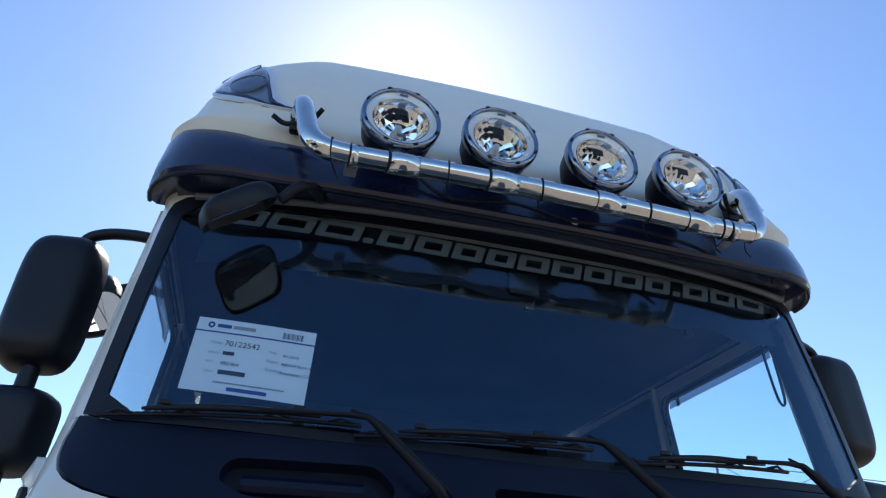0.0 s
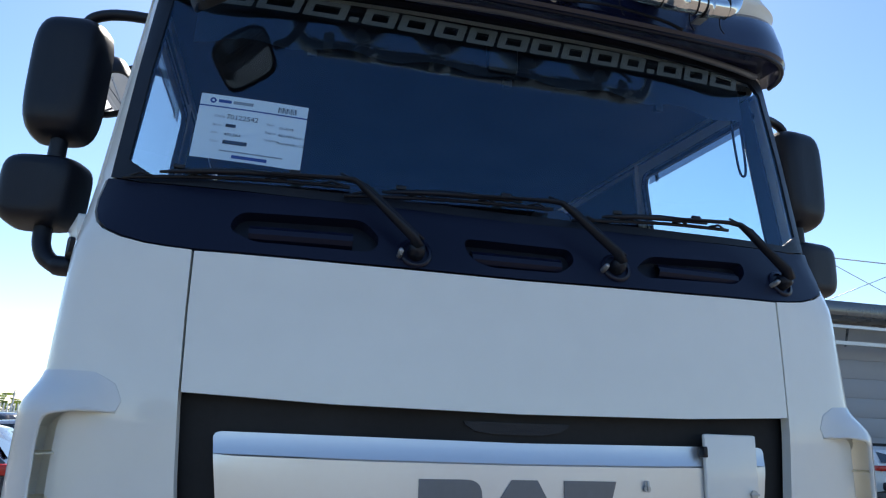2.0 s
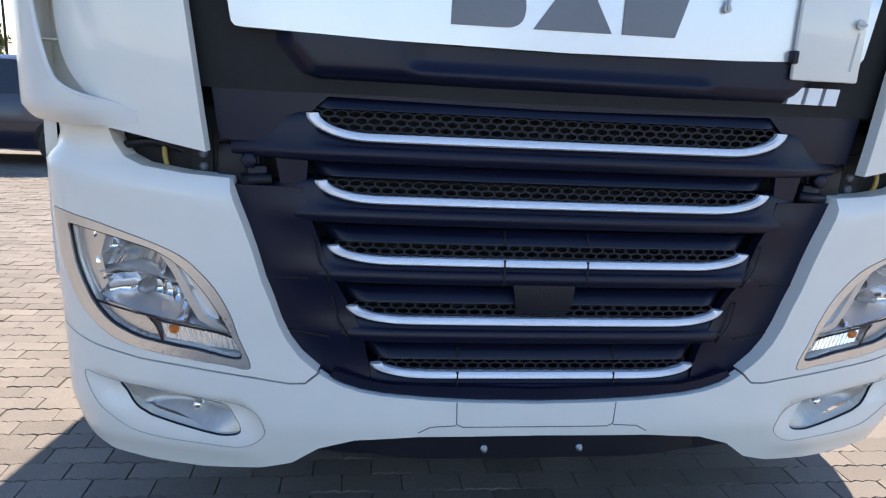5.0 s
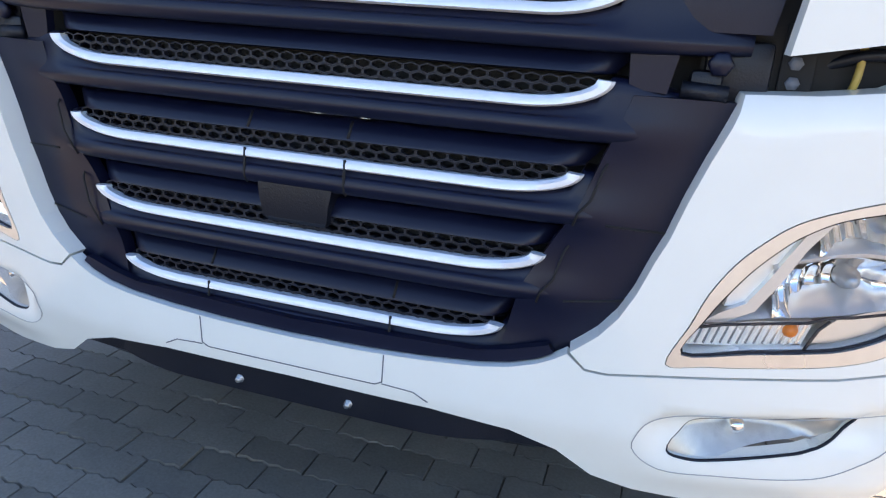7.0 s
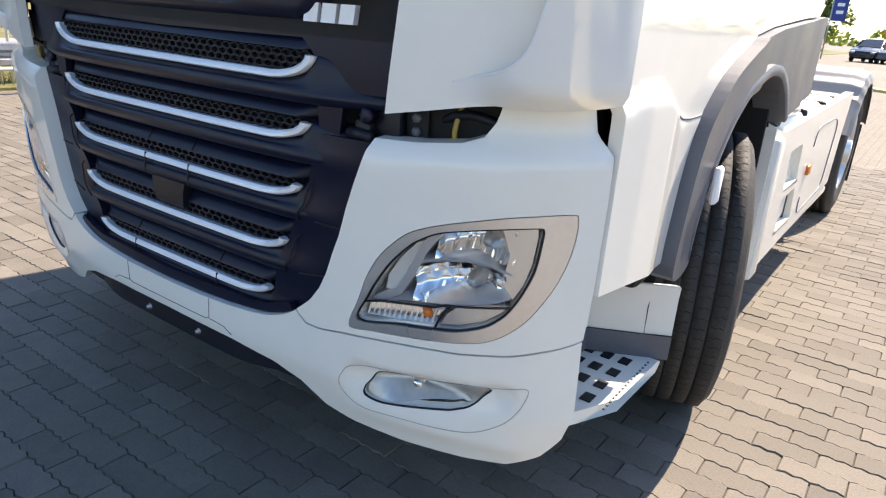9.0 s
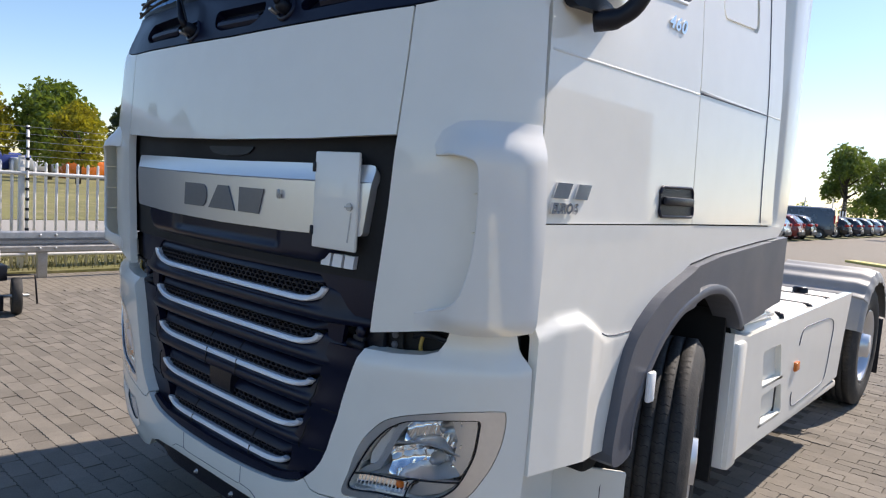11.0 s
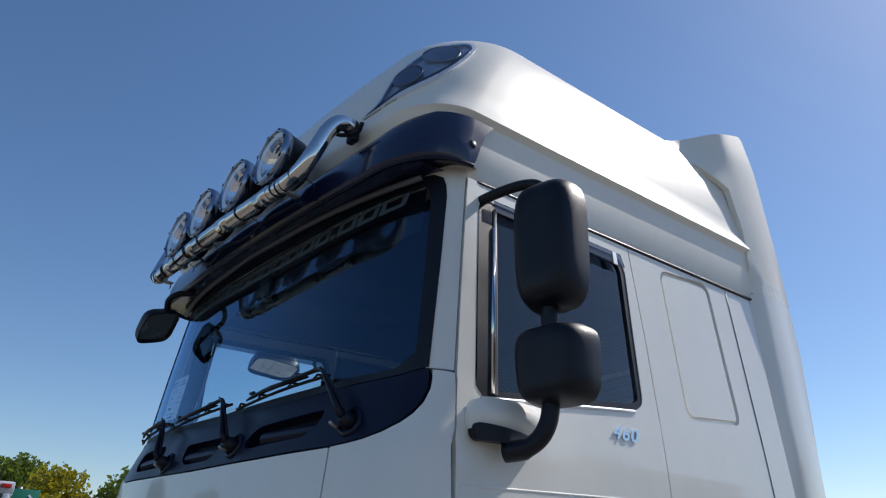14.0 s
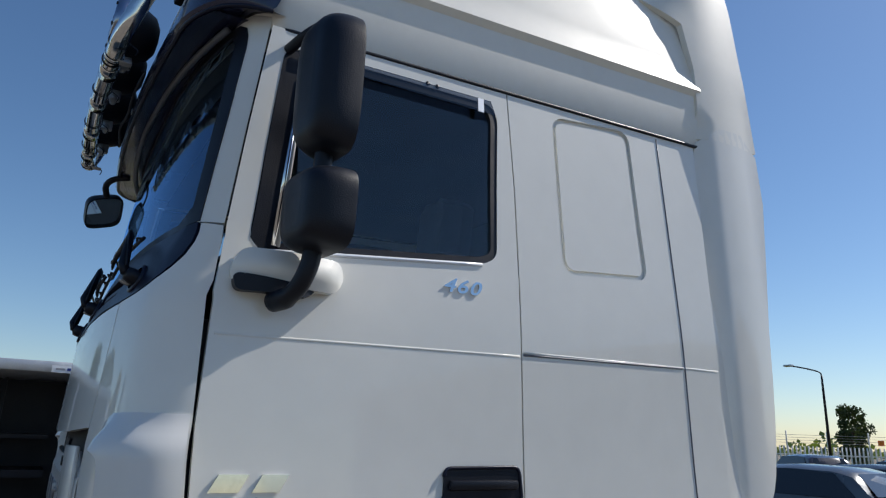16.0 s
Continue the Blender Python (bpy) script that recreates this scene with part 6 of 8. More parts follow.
wheel("front_wheel", 1.105, 1.49, 0.505, 0.315, 18, "front wheel with worn tyre and silver rim", 1)
wheel("front_wheel", -1.10, 1.475, 0.505, 0.315, 15, "front wheel with worn tyre and silver rim", -1)
for s in (1, -1):
    wheel("rear_wheel", s * 1.08, 5.28, 0.50, 0.30, 0, "rear twin wheel with silver rim", s)
    wheel("rear_wheel", s * 0.74, 5.28, 0.50, 0.30, 0, "inner rear twin wheel", s)
    # rear mudguard: ribbed shell over the wheel
    rows = []
    for a in np.linspace(0.28, math.pi - 0.28, 201):
        rib = 0.016 * (0.5 + 0.5 * math.sin(a * 24))
        R = 0.60 + rib * (1 if 0.8 < a < 2.4 else 0)
        rows.append([Vector((s * x, 5.28 + (R - d) * math.cos(a) * 1.0, 0.53 + (R - d) * math.sin(a))) for x, d in ((0.56, 0.0), (1.16, 0.0), (1.235, 0.02), (1.26, 0.06), (1.262, 0.10))])
    part("rear_mudguard", loft(rows), GUARD, truck, "grey ribbed plastic rear mudguard")
    part("mud_flap", boxm((s * 0.93, 5.90, 0.42), (0.60, 0.015, 0.50), 0.004), BLACK, truck)
    # side skirt with two step pockets
    sk = [(1.90, 0.37), (1.90, 1.00), (2.10, 0.965), (4.31, 1.02), (4.20, 0.72), (4.13, 0.44), (3.3, 0.40), (2.1, 0.365)]
    h1, h2 = [(2.36, 0.855), (2.66, 0.86), (2.72, 0.67), (2.40, 0.66)], [(2.40, 0.62), (2.74, 0.63), (2.80, 0.46), (2.44, 0.45)]
    skirt = part("side_skirt", sheet(lambda a, c: (Vector((s * 1.25, a, c)), Vector((s, 0, 0))), sk, [rounded(h1, 0.03), rounded(h2, 0.03)], step=0.08, thick=0.05), WHITE, truck, "white side skirt with two step pockets")
    for hh in (h1, h2):
        zc = min(p[1] for p in hh)
        bx = boxm((s * 1.12, 2.57, zc + 0.10), (0.20, 0.46, 0.26))
        bmesh.ops.delete(bx, geom=[f for f in bx.faces if f.normal.x * s > 0.9], context='FACES')
        part("step_pocket", bx, GREYP, skirt)
        part("step_tread", boxm((s * 1.19, 2.58, zc + 0.005), (0.12, 0.36, 0.02), 0.004), WHITE2, skirt)
    part("marker_lamp", boxm((s * 1.256, 3.0, 0.685), (0.02, 0.075, 0.055), 0.008), AMBER, skirt, "amber side marker")
    gp = [Vector((s * 1.2505, a, c)) for a, c in rounded([(2.95, 0.44), (3.75, 0.47), (3.86, 0.86), (3.70, 0.90), (3.05, 0.90)], 0.10)]
    part("panel_groove", tubem(gp, 0.004, 6), GREYP, skirt)
    part("skirt_post", boxm((s * 1.245, 1.97, 0.66), (0.06, 0.12, 0.60), 0.02), WHITE, skirt)
    part("skirt_rail", boxm((s * 1.22, 3.1, 0.385), (0.05, 2.1, 0.05), 0.012), WHITE, skirt)
    # tank top behind the cab
    tank = part("fuel_tank", boxm((s * 0.93, 3.2, 0.72), (0.58, 2.1, 0.58), 0.06, None, 4), WHITE2, truck, "white tank with dark straps")
    for y in (2.75, 3.35, 3.85):
        part("strap", boxm((s * 0.93, y, 0.722), (0.59, 0.05, 0.588), 0.062, None, 3), BLACK, tank)
    part("tread_plate", boxm((s * 1.08, 2.35, 1.02), (0.26, 0.55, 0.03), 0.008), WHITE, tank)
    for j in range(8):
        for i in range(2):
            part("stud", lathem([(0.012, 0), (0.009, 0.004), (0, 0.005)], 8, pose(s * (1.03 + 0.09 * i), 2.13 + 0.06 * j, 1.035)), STEEL, tank)
    part("tank_cap", lathem([(0.05, 0), (0.05, 0.04), (0.04, 0.05), (0, 0.05)], 16, pose(s * 1.0, 3.95, 1.0)), BLACK, tank)
    part("air_line", tubem(catmull([(s * 1.12, 1.93, 0.97), (s * 1.15, 1.96, 1.03), (s * 1.19, 2.03, 1.02), (s * 1.21, 2.1, 1.0)], 5), 0.018, 8), BLACK, truck)
    part("arch_lamp", boxm((s * 1.285, 0.975, 0.93), (0.02, 0.05, 0.11), 0.01), PAPER, truck, "white arch marker")
    part("frame_rail", boxm((s * 0.40, 3.9, 0.85), (0.09, 4.8, 0.28), 0.01), BLACK, truck)
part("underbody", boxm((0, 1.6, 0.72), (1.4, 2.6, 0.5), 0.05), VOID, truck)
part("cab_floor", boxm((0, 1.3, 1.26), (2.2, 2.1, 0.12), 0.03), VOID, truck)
part("fifth_wheel", lathem([(0.48, 0), (0.48, 0.06), (0.44, 0.09), (0, 0.09)], 32, pose(0, 5.2, 1.02)), BLACK, truck)
part("rear_cross_member", boxm((0, 6.2, 0.85), (0.9, 0.1, 0.28), 0.02), BLACK, truck)

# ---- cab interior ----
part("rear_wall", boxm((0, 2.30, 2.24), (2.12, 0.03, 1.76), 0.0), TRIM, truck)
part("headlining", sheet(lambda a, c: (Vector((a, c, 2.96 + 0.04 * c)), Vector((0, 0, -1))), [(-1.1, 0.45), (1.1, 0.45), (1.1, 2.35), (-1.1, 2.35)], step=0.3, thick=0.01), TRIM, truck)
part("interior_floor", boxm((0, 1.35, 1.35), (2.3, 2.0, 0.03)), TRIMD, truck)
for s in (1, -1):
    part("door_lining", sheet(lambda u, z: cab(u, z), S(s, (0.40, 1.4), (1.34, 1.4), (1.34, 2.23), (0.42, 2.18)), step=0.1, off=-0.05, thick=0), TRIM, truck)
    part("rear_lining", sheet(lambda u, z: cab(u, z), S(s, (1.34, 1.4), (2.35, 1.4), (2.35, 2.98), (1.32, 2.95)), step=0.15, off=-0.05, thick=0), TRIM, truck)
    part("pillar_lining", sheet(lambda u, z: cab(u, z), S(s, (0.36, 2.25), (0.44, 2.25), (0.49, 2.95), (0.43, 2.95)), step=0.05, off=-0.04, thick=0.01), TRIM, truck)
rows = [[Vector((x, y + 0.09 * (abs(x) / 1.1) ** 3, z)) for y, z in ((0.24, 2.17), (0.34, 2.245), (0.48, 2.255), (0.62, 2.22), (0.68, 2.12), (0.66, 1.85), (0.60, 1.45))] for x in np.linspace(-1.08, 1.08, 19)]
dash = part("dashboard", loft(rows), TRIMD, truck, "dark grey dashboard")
sw = lathem([(0.215, 0.0), (0.225, 0.008), (0.235, 0.0), (0.225, -0.008), (0.215, 0.0)], 32, pose(0.62, 0.86, 2.19, -30, 0, 0))
stw = part("steering_wheel", sw, BLACK, truck, "black steering wheel")
b = bmesh.new()
for a in (0, 120, 240):
    m = pose(0.62, 0.86, 2.19, -30, 0, 0) @ Matrix.Rotation(radians(a + 30), 4, 'Z')
    add_tube(b, [m @ Vector((0.03, 0, -0.02)), m @ Vector((0.22, 0, 0))], 0.012, 8)
part("spokes", b, BLACK, stw)
part("column", tubem([(0.62, 0.68, 1.95), (0.62, 0.86, 2.18)], 0.04, 10), BLACK, stw)
for x in (0.62, -0.62):
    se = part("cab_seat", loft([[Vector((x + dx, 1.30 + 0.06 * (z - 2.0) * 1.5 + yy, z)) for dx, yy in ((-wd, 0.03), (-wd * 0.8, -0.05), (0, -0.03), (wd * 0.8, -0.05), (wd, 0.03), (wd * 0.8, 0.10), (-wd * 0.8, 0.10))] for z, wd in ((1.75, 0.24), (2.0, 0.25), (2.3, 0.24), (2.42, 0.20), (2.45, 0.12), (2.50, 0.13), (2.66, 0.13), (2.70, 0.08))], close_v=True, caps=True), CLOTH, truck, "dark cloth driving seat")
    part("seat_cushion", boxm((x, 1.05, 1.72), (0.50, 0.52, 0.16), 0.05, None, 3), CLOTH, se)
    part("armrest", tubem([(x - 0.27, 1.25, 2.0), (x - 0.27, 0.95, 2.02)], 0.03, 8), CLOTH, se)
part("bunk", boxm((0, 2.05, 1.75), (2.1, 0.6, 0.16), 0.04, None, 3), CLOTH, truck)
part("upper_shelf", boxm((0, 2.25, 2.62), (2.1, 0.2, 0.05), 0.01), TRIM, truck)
part("shelf_rail", tubem([(-0.75, 2.14, 2.72), (0.6, 2.14, 2.72)], 0.014, 8), PAPER, truck)
blind = part("sun_blind", loft([[Vector((x, cabpoint(x, z).y + 0.05 + 0.02 * (2.95 - z), z + 0.012 * math.sin(x * 21) * (z < 2.8))) for x in np.linspace(-0.98, 0.98, 41)] for z in (2.96, 2.86, 2.775)]), BLACK, truck, "black roller sun blind")
part("camera_box", boxm((0.0, 0.28, 2.84), (0.11, 0.06, 0.12), 0.02), BLACK, truck, "black sensor box behind the glass")
for x in (-0.62, 0.03, 0.6):
    part("blind_clip", boxm((x, 0.30, 2.77), (0.03, 0.02, 0.03), 0.004), BLACK, blind)
cord = catmull([(1.02, 0.45, 2.93), (1.03, 0.46, 2.80), (1.045, 0.46, 2.66), (1.07, 0.47, 2.63), (1.085, 0.47, 2.66), (1.07, 0.46, 2.80), (1.05, 0.45, 2.93)], 6)
tagged(link_bm("hanging_cord", tubem(cord, 0.005, 6), BLACK), "black cord loop hanging from the cab ceiling", "cord")

# information card behind the glass
def card_at(u, v, o):
    """u, v in metres from the card's lower left corner."""
    x = -0.935 + u * 1.04 + v * 0.045
    z = 2.360 + v * 1.02 - u * 0.075
    p = cabpoint(x, z)
    return Vector((x, p.y + 0.03 - o, z))


card = thing("information_card", "white printed sales card standing behind the windscreen", "card")
part("sheet_of_card", loft([[card_at(u, v, 0) for u in np.linspace(0, 0.297, 6)] for v in (0, 0.1, 0.205)]), PAPER, card)
part("blue_line", loft([[card_at(u, v, 0.001) for u in np.linspace(0, 0.297, 6)] for v in (0.164, 0.168)]), INKB, card)


def words(txt, u, v, size, mat_, par):
    cu = bpy.data.curves.new("words", 'FONT')
    cu.body, cu.size = txt, size
    tob = new("text_tmp", cu)
    bpy.context.view_layer.update()
    me = bpy.data.meshes.new_from_object(tob.evaluated_get(bpy.context.evaluated_depsgraph_get()))
    bpy.data.objects.remove(tob)
    for vv in me.vertices:
        vv.co = card_at(u + vv.co.x, v + vv.co.y, 0.0015)
    me.materials.append(mat_)
    ob = new("printed_words", me)
    ob.parent = par


def bar_on(u, v, w, h, mat_, name="printed_bar"):
    part(name, loft([[card_at(a, c, 0.0015) for a in np.linspace(u, u + w, 4)] for c in (v, v + h)]), mat_, card)


words("Code", 0.045, 0.132, 0.013, INKG, card)
words("70122542", 0.078, 0.130, 0.022, INK, card)
words("Year", 0.188, 0.126, 0.011, INKG, card)
words("01-2016", 0.225, 0.120, 0.012, INK, card)
words("Brand", 0.045, 0.104, 0.011, INKG, card)
bar_on(0.08, 0.104, 0.028, 0.010, INK)
words("KM", 0.045, 0.078, 0.011, INKG, card)
words("492.064", 0.08, 0.076, 0.014, INK, card)
words("Engine", 0.188, 0.100, 0.011, INKG, card)
words("460 HP Euro 6", 0.224, 0.096, 0.0125, INK, card)
words("Gearbox", 0.188, 0.076, 0.011, INKG, card)
words("Automatic (12)", 0.224, 0.072, 0.0125, INK, card)
words("Ch.nr", 0.045, 0.052, 0.011, INKG, card)
bar_on(0.08, 0.050, 0.065, 0.012, INK)
bar_on(0.075, 0.026, 0.17, 0.004, INKG)
bar_on(0.11, 0.008, 0.095, 0.010, INKB)
bar_on(0.05, 0.180, 0.035, 0.010, INKB)
bar_on(0.09, 0.180, 0.055, 0.010, INKG)
part("card_mark", lathem([(0.009, 0), (0.004, 0.0004), (0.004, 0.0)], 14, Matrix.Translation(card_at(0.035, 0.185, 0.0015)) @ pose(0, 0, 0, 90, 0, 0)), INKB, card)
for k in range(14):
    bar_on(0.215 + 0.0038 * k, 0.173, 0.0012 + 0.0012 * ((k * 7) % 3 == 0), 0.018, INK, "barcode_line")

# ---- ground ----
PAVE = material("concrete_paver", (0.186, 0.166, 0.140), 0.85, var=0.18, scale=6.0, fine=120.0, bump=0.4, spec=0.18, dirt=0.35, dirt_color=(0.12, 0.105, 0.085), island=0.16)
JOINT = material("joint_sand", (0.095, 0.080, 0.062), 0.95, var=0.4, scale=12.0, fine=150.0, bump=0.5)
FAR = material("far_paving", (0.205, 0.177, 0.140), 0.85, var=0.15, scale=0.5, fine=9.0, bump=0.15, dirt=0.3, dirt_color=(0.15, 0.13, 0.10))
GRASS = material("dry_grass", (0.16, 0.15, 0.05), 0.95, var=0.45, scale=0.35, fine=14.0, bump=0.6, dirt=0.85, dirt_color=(0.33, 0.27, 0.15))
ROADM = material("road_asphalt", (0.30, 0.285, 0.26), 0.9, var=0.1, scale=0.8, fine=60.0)
NX0, NX1, NY0, NY1 = -6.6, 6.0, -3.0, 8.0
b = bmesh.new()
xs_ = [-900, -60, NX0 + 0.13, NX1 - 0.13, 60, 900]
ys_ = [-900, -60, NY0 + 0.13, NY1 - 0.13, 60, 900]
V = {(i, j): b.verts.new((x, y, -0.007)) for i, x in enumerate(xs_) for j, y in enumerate(ys_)}
for i in range(5):
    for j in range(5):
        f = b.faces.new((V[i, j], V[i + 1, j], V[i + 1, j + 1], V[i, j + 1]))
        f.material_index = 1 if (i, j) == (2, 2) else 0
# courses of the far paving: shallow joints by a brick pattern
N, L = FAR.node_tree.nodes, FAR.node_tree.links
bt = N.new("ShaderNodeTexBrick")
bt.inputs["Scale"].default_value, bt.inputs["Mortar Size"].default_value = 1.0, 0.006
bt.inputs["Brick Width"].default_value, bt.inputs["Row Height"].default_value = 0.2, 0.1
bt.inputs["Color1"].default_value, bt.inputs["Color2"].default_value, bt.inputs["Mortar"].default_value = (1, 1, 1, 1), (0.86, 0.86, 0.86, 1), (0.42, 0.40, 0.36, 1)
tc = N.new("ShaderNodeTexCoord")
L.new(tc.outputs["Object"], bt.inputs["Vector"])
old = N["Principled BSDF"].inputs["Base Color"].links[0].from_socket
mu = N.new("ShaderNodeMix")
mu.data_type, mu.blend_type = 'RGBA', 'MULTIPLY'
mu.inputs[0].default_value = 1.0
L.new(old, mu.inputs[6])
L.new(bt.outputs["Color"], mu.inputs[7])
L.new(mu.outputs[2], N["Principled BSDF"].inputs["Base Color"])
g = link_bm("ground", b, FAR, None, "", 0)
g.data.materials.append(JOINT)
tagged(g, "worn beige concrete block paving of a lorry yard", "ground", kind="structure")
for nm, x0, x1, mt, lb, zz in (("verge", -12.2, -8.0, GRASS, "dry yellow-green grass verge behind the fence", 0.03), ("road", -17.0, -12.2, ROADM, "pale grey road behind the verge", 0.015), ("field", -120, -17.0, GRASS, "dry grass field beyond the road", 0.03)):
    b = bmesh.new()
    add_box(b, ((x0 + x1) / 2, 20, zz / 2 - 0.05), (x1 - x0, 160, zz + 0.1))
    tagged(link_bm(nm, b, mt, None, "", 0), lb, nm, kind="structure")
rng = random.Random(4)
b = bmesh.new()
for k in range(5000):
    x, y = rng.uniform(-9.6, -8.1), rng.uniform(-0.5, 9)
    h = rng.uniform(0.05, 0.16)
    a = rng.uniform(0, 6.28)
    dx, dy = 0.006 * math.cos(a), 0.006 * math.sin(a)
    lx, ly = rng.uniform(-0.05, 0.05), rng.uniform(-0.05, 0.05)
    b.faces.new([b.verts.new(p) for p in ((x - dx, y - dy, 0.02), (x + dx, y + dy, 0.02), (x + lx, y + ly, 0.02 + h))])
tagged(link_bm("grass_blades", b, GRASS, None, "", 0), "tufts of dry grass along the fence", "grass", kind="stuff")


# ---- trees ----
def leafmat(name, c):
    m = material(name, c, 0.6, var=0.25, scale=1.5, fine=12.0, island=0.45)
    N, L = m.node_tree.nodes, m.node_tree.links
    t = N.new("ShaderNodeBsdfTranslucent")
    t.inputs[0].default_value = (c[0] * 1.8, c[1] * 1.7, c[2] * 0.8, 1)
    mx = N.new("ShaderNodeMixShader")
    mx.inputs[0].default_value = 0.35
    L.new(N["Principled BSDF"].outputs[0], mx.inputs[1])
    L.new(t.outputs[0], mx.inputs[2])
    L.new(mx.outputs[0], N["Material Output"].inputs[0])
    return m


LEAFY = leafmat("spring_leaves", (0.25, 0.235, 0.03))
LEAFG = leafmat("green_leaves", (0.115, 0.165, 0.040))
LEAFD = leafmat("dark_leaves", (0.035, 0.055, 0.022))
BARK = material("bark", (0.07, 0.055, 0.04), 0.9, var=0.3, scale=5.0, fine=60.0, bump=0.6)


def tree(x, y, h, w, leaf, seed, label, low=0.28):
    rg = random.Random(seed)
    t = thing("tree", label, "tree", "trees round the yard", at=(x, y, 0))
    tb = bmesh.new()
    add_tube(tb, [(x, y, 0), (x + 0.05 * w * rg.uniform(-1, 1), y, h * 0.3), (x, y, h * 0.62)], [h * 0.035, h * 0.026, h * 0.012], 9)
    tips = []
    for k in range(9):
        a = k * 2.4 + rg.uniform(-0.4, 0.4)
        z0 = h * rg.uniform(0.26, 0.55)
        e = Vector((x + math.cos(a) * w * rg.uniform(0.25, 0.42), y + math.sin(a) * w * rg.uniform(0.25, 0.42), z0 + h * rg.uniform(0.12, 0.3)))
        mid = Vector((x, y, z0)).lerp(e, 0.5) + Vector((0, 0, -0.02 * h))
        add_tube(tb, [(x, y, z0), mid, e], [h * 0.012, h * 0.008, h * 0.003], 6)
        tips.append(e)
    part("trunk", tb, BARK, t)
    cb = bmesh.new()
    cl = [(Vector((x, y, h * 0.8)), 0.24 * w)]
    for k in range(34):
        a = rg.uniform(0, 6.283)
        q = rg.random()
        zz = h * (low + (0.94 - low) * q)
        rad = w * 0.5 * math.sqrt(max(0.05, 1 - ((q - 0.38) / 0.66) ** 2)) * rg.uniform(0.45, 0.86)
        cl.append((Vector((x + rad * math.cos(a), y + rad * math.sin(a), zz)), w * rg.uniform(0.11, 0.19)))
    for c, r in cl:
        for k in range(130):
            d = Vector((rg.gauss(0, 1), rg.gauss(0, 1), rg.gauss(0, 1))).normalized() * r * rg.uniform(0.5, 1.08)
            p = c + d
            s = 0.034 * w * rg.uniform(0.6, 1.3)
            u = Vector((rg.gauss(0, 1), rg.gauss(0, 1), rg.gauss(0, 1))).normalized()
            v = u.orthogonal().normalized()
            n = u.cross(v)
            cb.faces.new([cb.verts.new(q) for q in (p - u * s, p - v * s * 0.6 + n * s * 0.2, p + u * s, p + v * s * 0.6 + n * s * 0.2)])
    part("crown", cb, leaf, t, "", 0)
    return t


def at(ex, ey, az, d):
    return ex + d * math.sin(radians(az)), ey + d * math.cos(radians(az))


for (az, d, h, w, lf, sd_, lb) in ((-72.2, 62, 7.6, 6.6, LEAFG, 1, "broad green spring tree beside the road"), (-70.3, 54, 5.6, 4.0, LEAFY, 2, "yellow-green young tree beside the road"), (-76.8, 60, 7.0, 6.0, LEAFY, 3, "yellow-green tree beside the road"), (-66.9, 75, 7.4, 5.5, LEAFD, 4, "dark green tree beyond the field"), (-80.0, 66, 8.2, 6.6, LEAFG, 11, "broad green tree beside the road"), (-84.5, 70, 7.6, 6.4, LEAFG, 12, "broad green tree beside the road")):
    tree(*at(2.25, -1.2, az, d), h, w, lf, sd_, lb)
for (az, d, h, w, lf, sd_, lb) in ((-104, 58, 8.6, 6.6, LEAFG, 21, "broad green tree beside the road"), (-112, 60, 9.2, 7.0, LEAFG, 22, "broad green tree beside the road"), (-118, 62, 8.4, 6.4, LEAFY, 23, "yellow-green tree beside the road"), (-127, 64, 9.0, 7.0, LEAFG, 24, "broad green tree beside the road"), (-150, 60, 8.0, 7.0, LEAFG, 25, "broad green tree behind the yard"), (165, 62, 8.6, 7.4, LEAFG, 26, "broad green tree behind the yard")):
    tree(*at(2.25, -1.2, az, d), h, w, lf, sd_, lb)
for (az, d, h, w, lf, sd_, lb) in ((-11.4, 108, 11.0, 7.6, LEAFG, 5, "round green tree beyond the car park"), (-8.6, 104, 9.0, 7.0, LEAFG, 6, "green tree beyond the car park"), (-3.2, 95, 7.0, 6.5, LEAFY, 7, "yellow-green tree beyond the car park")):
    tree(*at(2.25, -1.2, az, d), h, w, lf, sd_, lb, 0.22)
tree(*at(3.06, 0, -28.9, 92), 6.6, 4.6, LEAFD, 8, "dark conifer-like tree behind the fence", 0.1)
# far wood line
b = bmesh.new()
rg = random.Random(9)
for k in range(5200):
    az = rg.uniform(-100, 60)
    d = rg.uniform(190, 240)
    x, y = at(0, 0, az, d)
    hz = 3.4 + 1.8 * math.sin(az * 0.9) * math.sin(az * 0.31 + 1) + 1.2 * math.sin(az * 2.7)
    z = rg.uniform(0, max(1.5, hz))
    s = rg.uniform(0.5, 1.1)
    u = Vector((rg.gauss(0, 1), rg.gauss(0, 1), rg.gauss(0, 1))).normalized()
    v = u.orthogonal().normalized()
    p = Vector((x, y, z))
    b.faces.new([b.verts.new(q) for q in (p - u * s, p - v * s * 0.7, p + u * s, p + v * s * 0.7)])
tagged(link_bm("far_wood", b, LEAFG, None, "", 0), "low green line of distant woodland", "wood", kind="stuff")

# ---- fence, guard rail and what stands before it ----
POSTW = material("white_fence_paint", (0.72, 0.71, 0.68), 0.45, var=0.06, scale=3.0, dirt=0.15, dirt_color=(0.4, 0.38, 0.33))
fence = thing("fence", "white tubular steel pale fence", "fence", at=(-8.4, 3, 0))
FENCE_POSTS = (-3.58, -0.86, 1.86, 4.58, 7.30, 10.02)
for k in range(-43, 68):
    y = 2.022 + 0.1405 * k
    if min(abs(y - q) for q in FENCE_POSTS) > 0.07:
        part("pale", tubem([(-8.4, y, 0.02), (-8.4, y, 1.505), (-8.4, y, 1.528)], [0.020, 0.020, 0.010], 8), POSTW, fence)
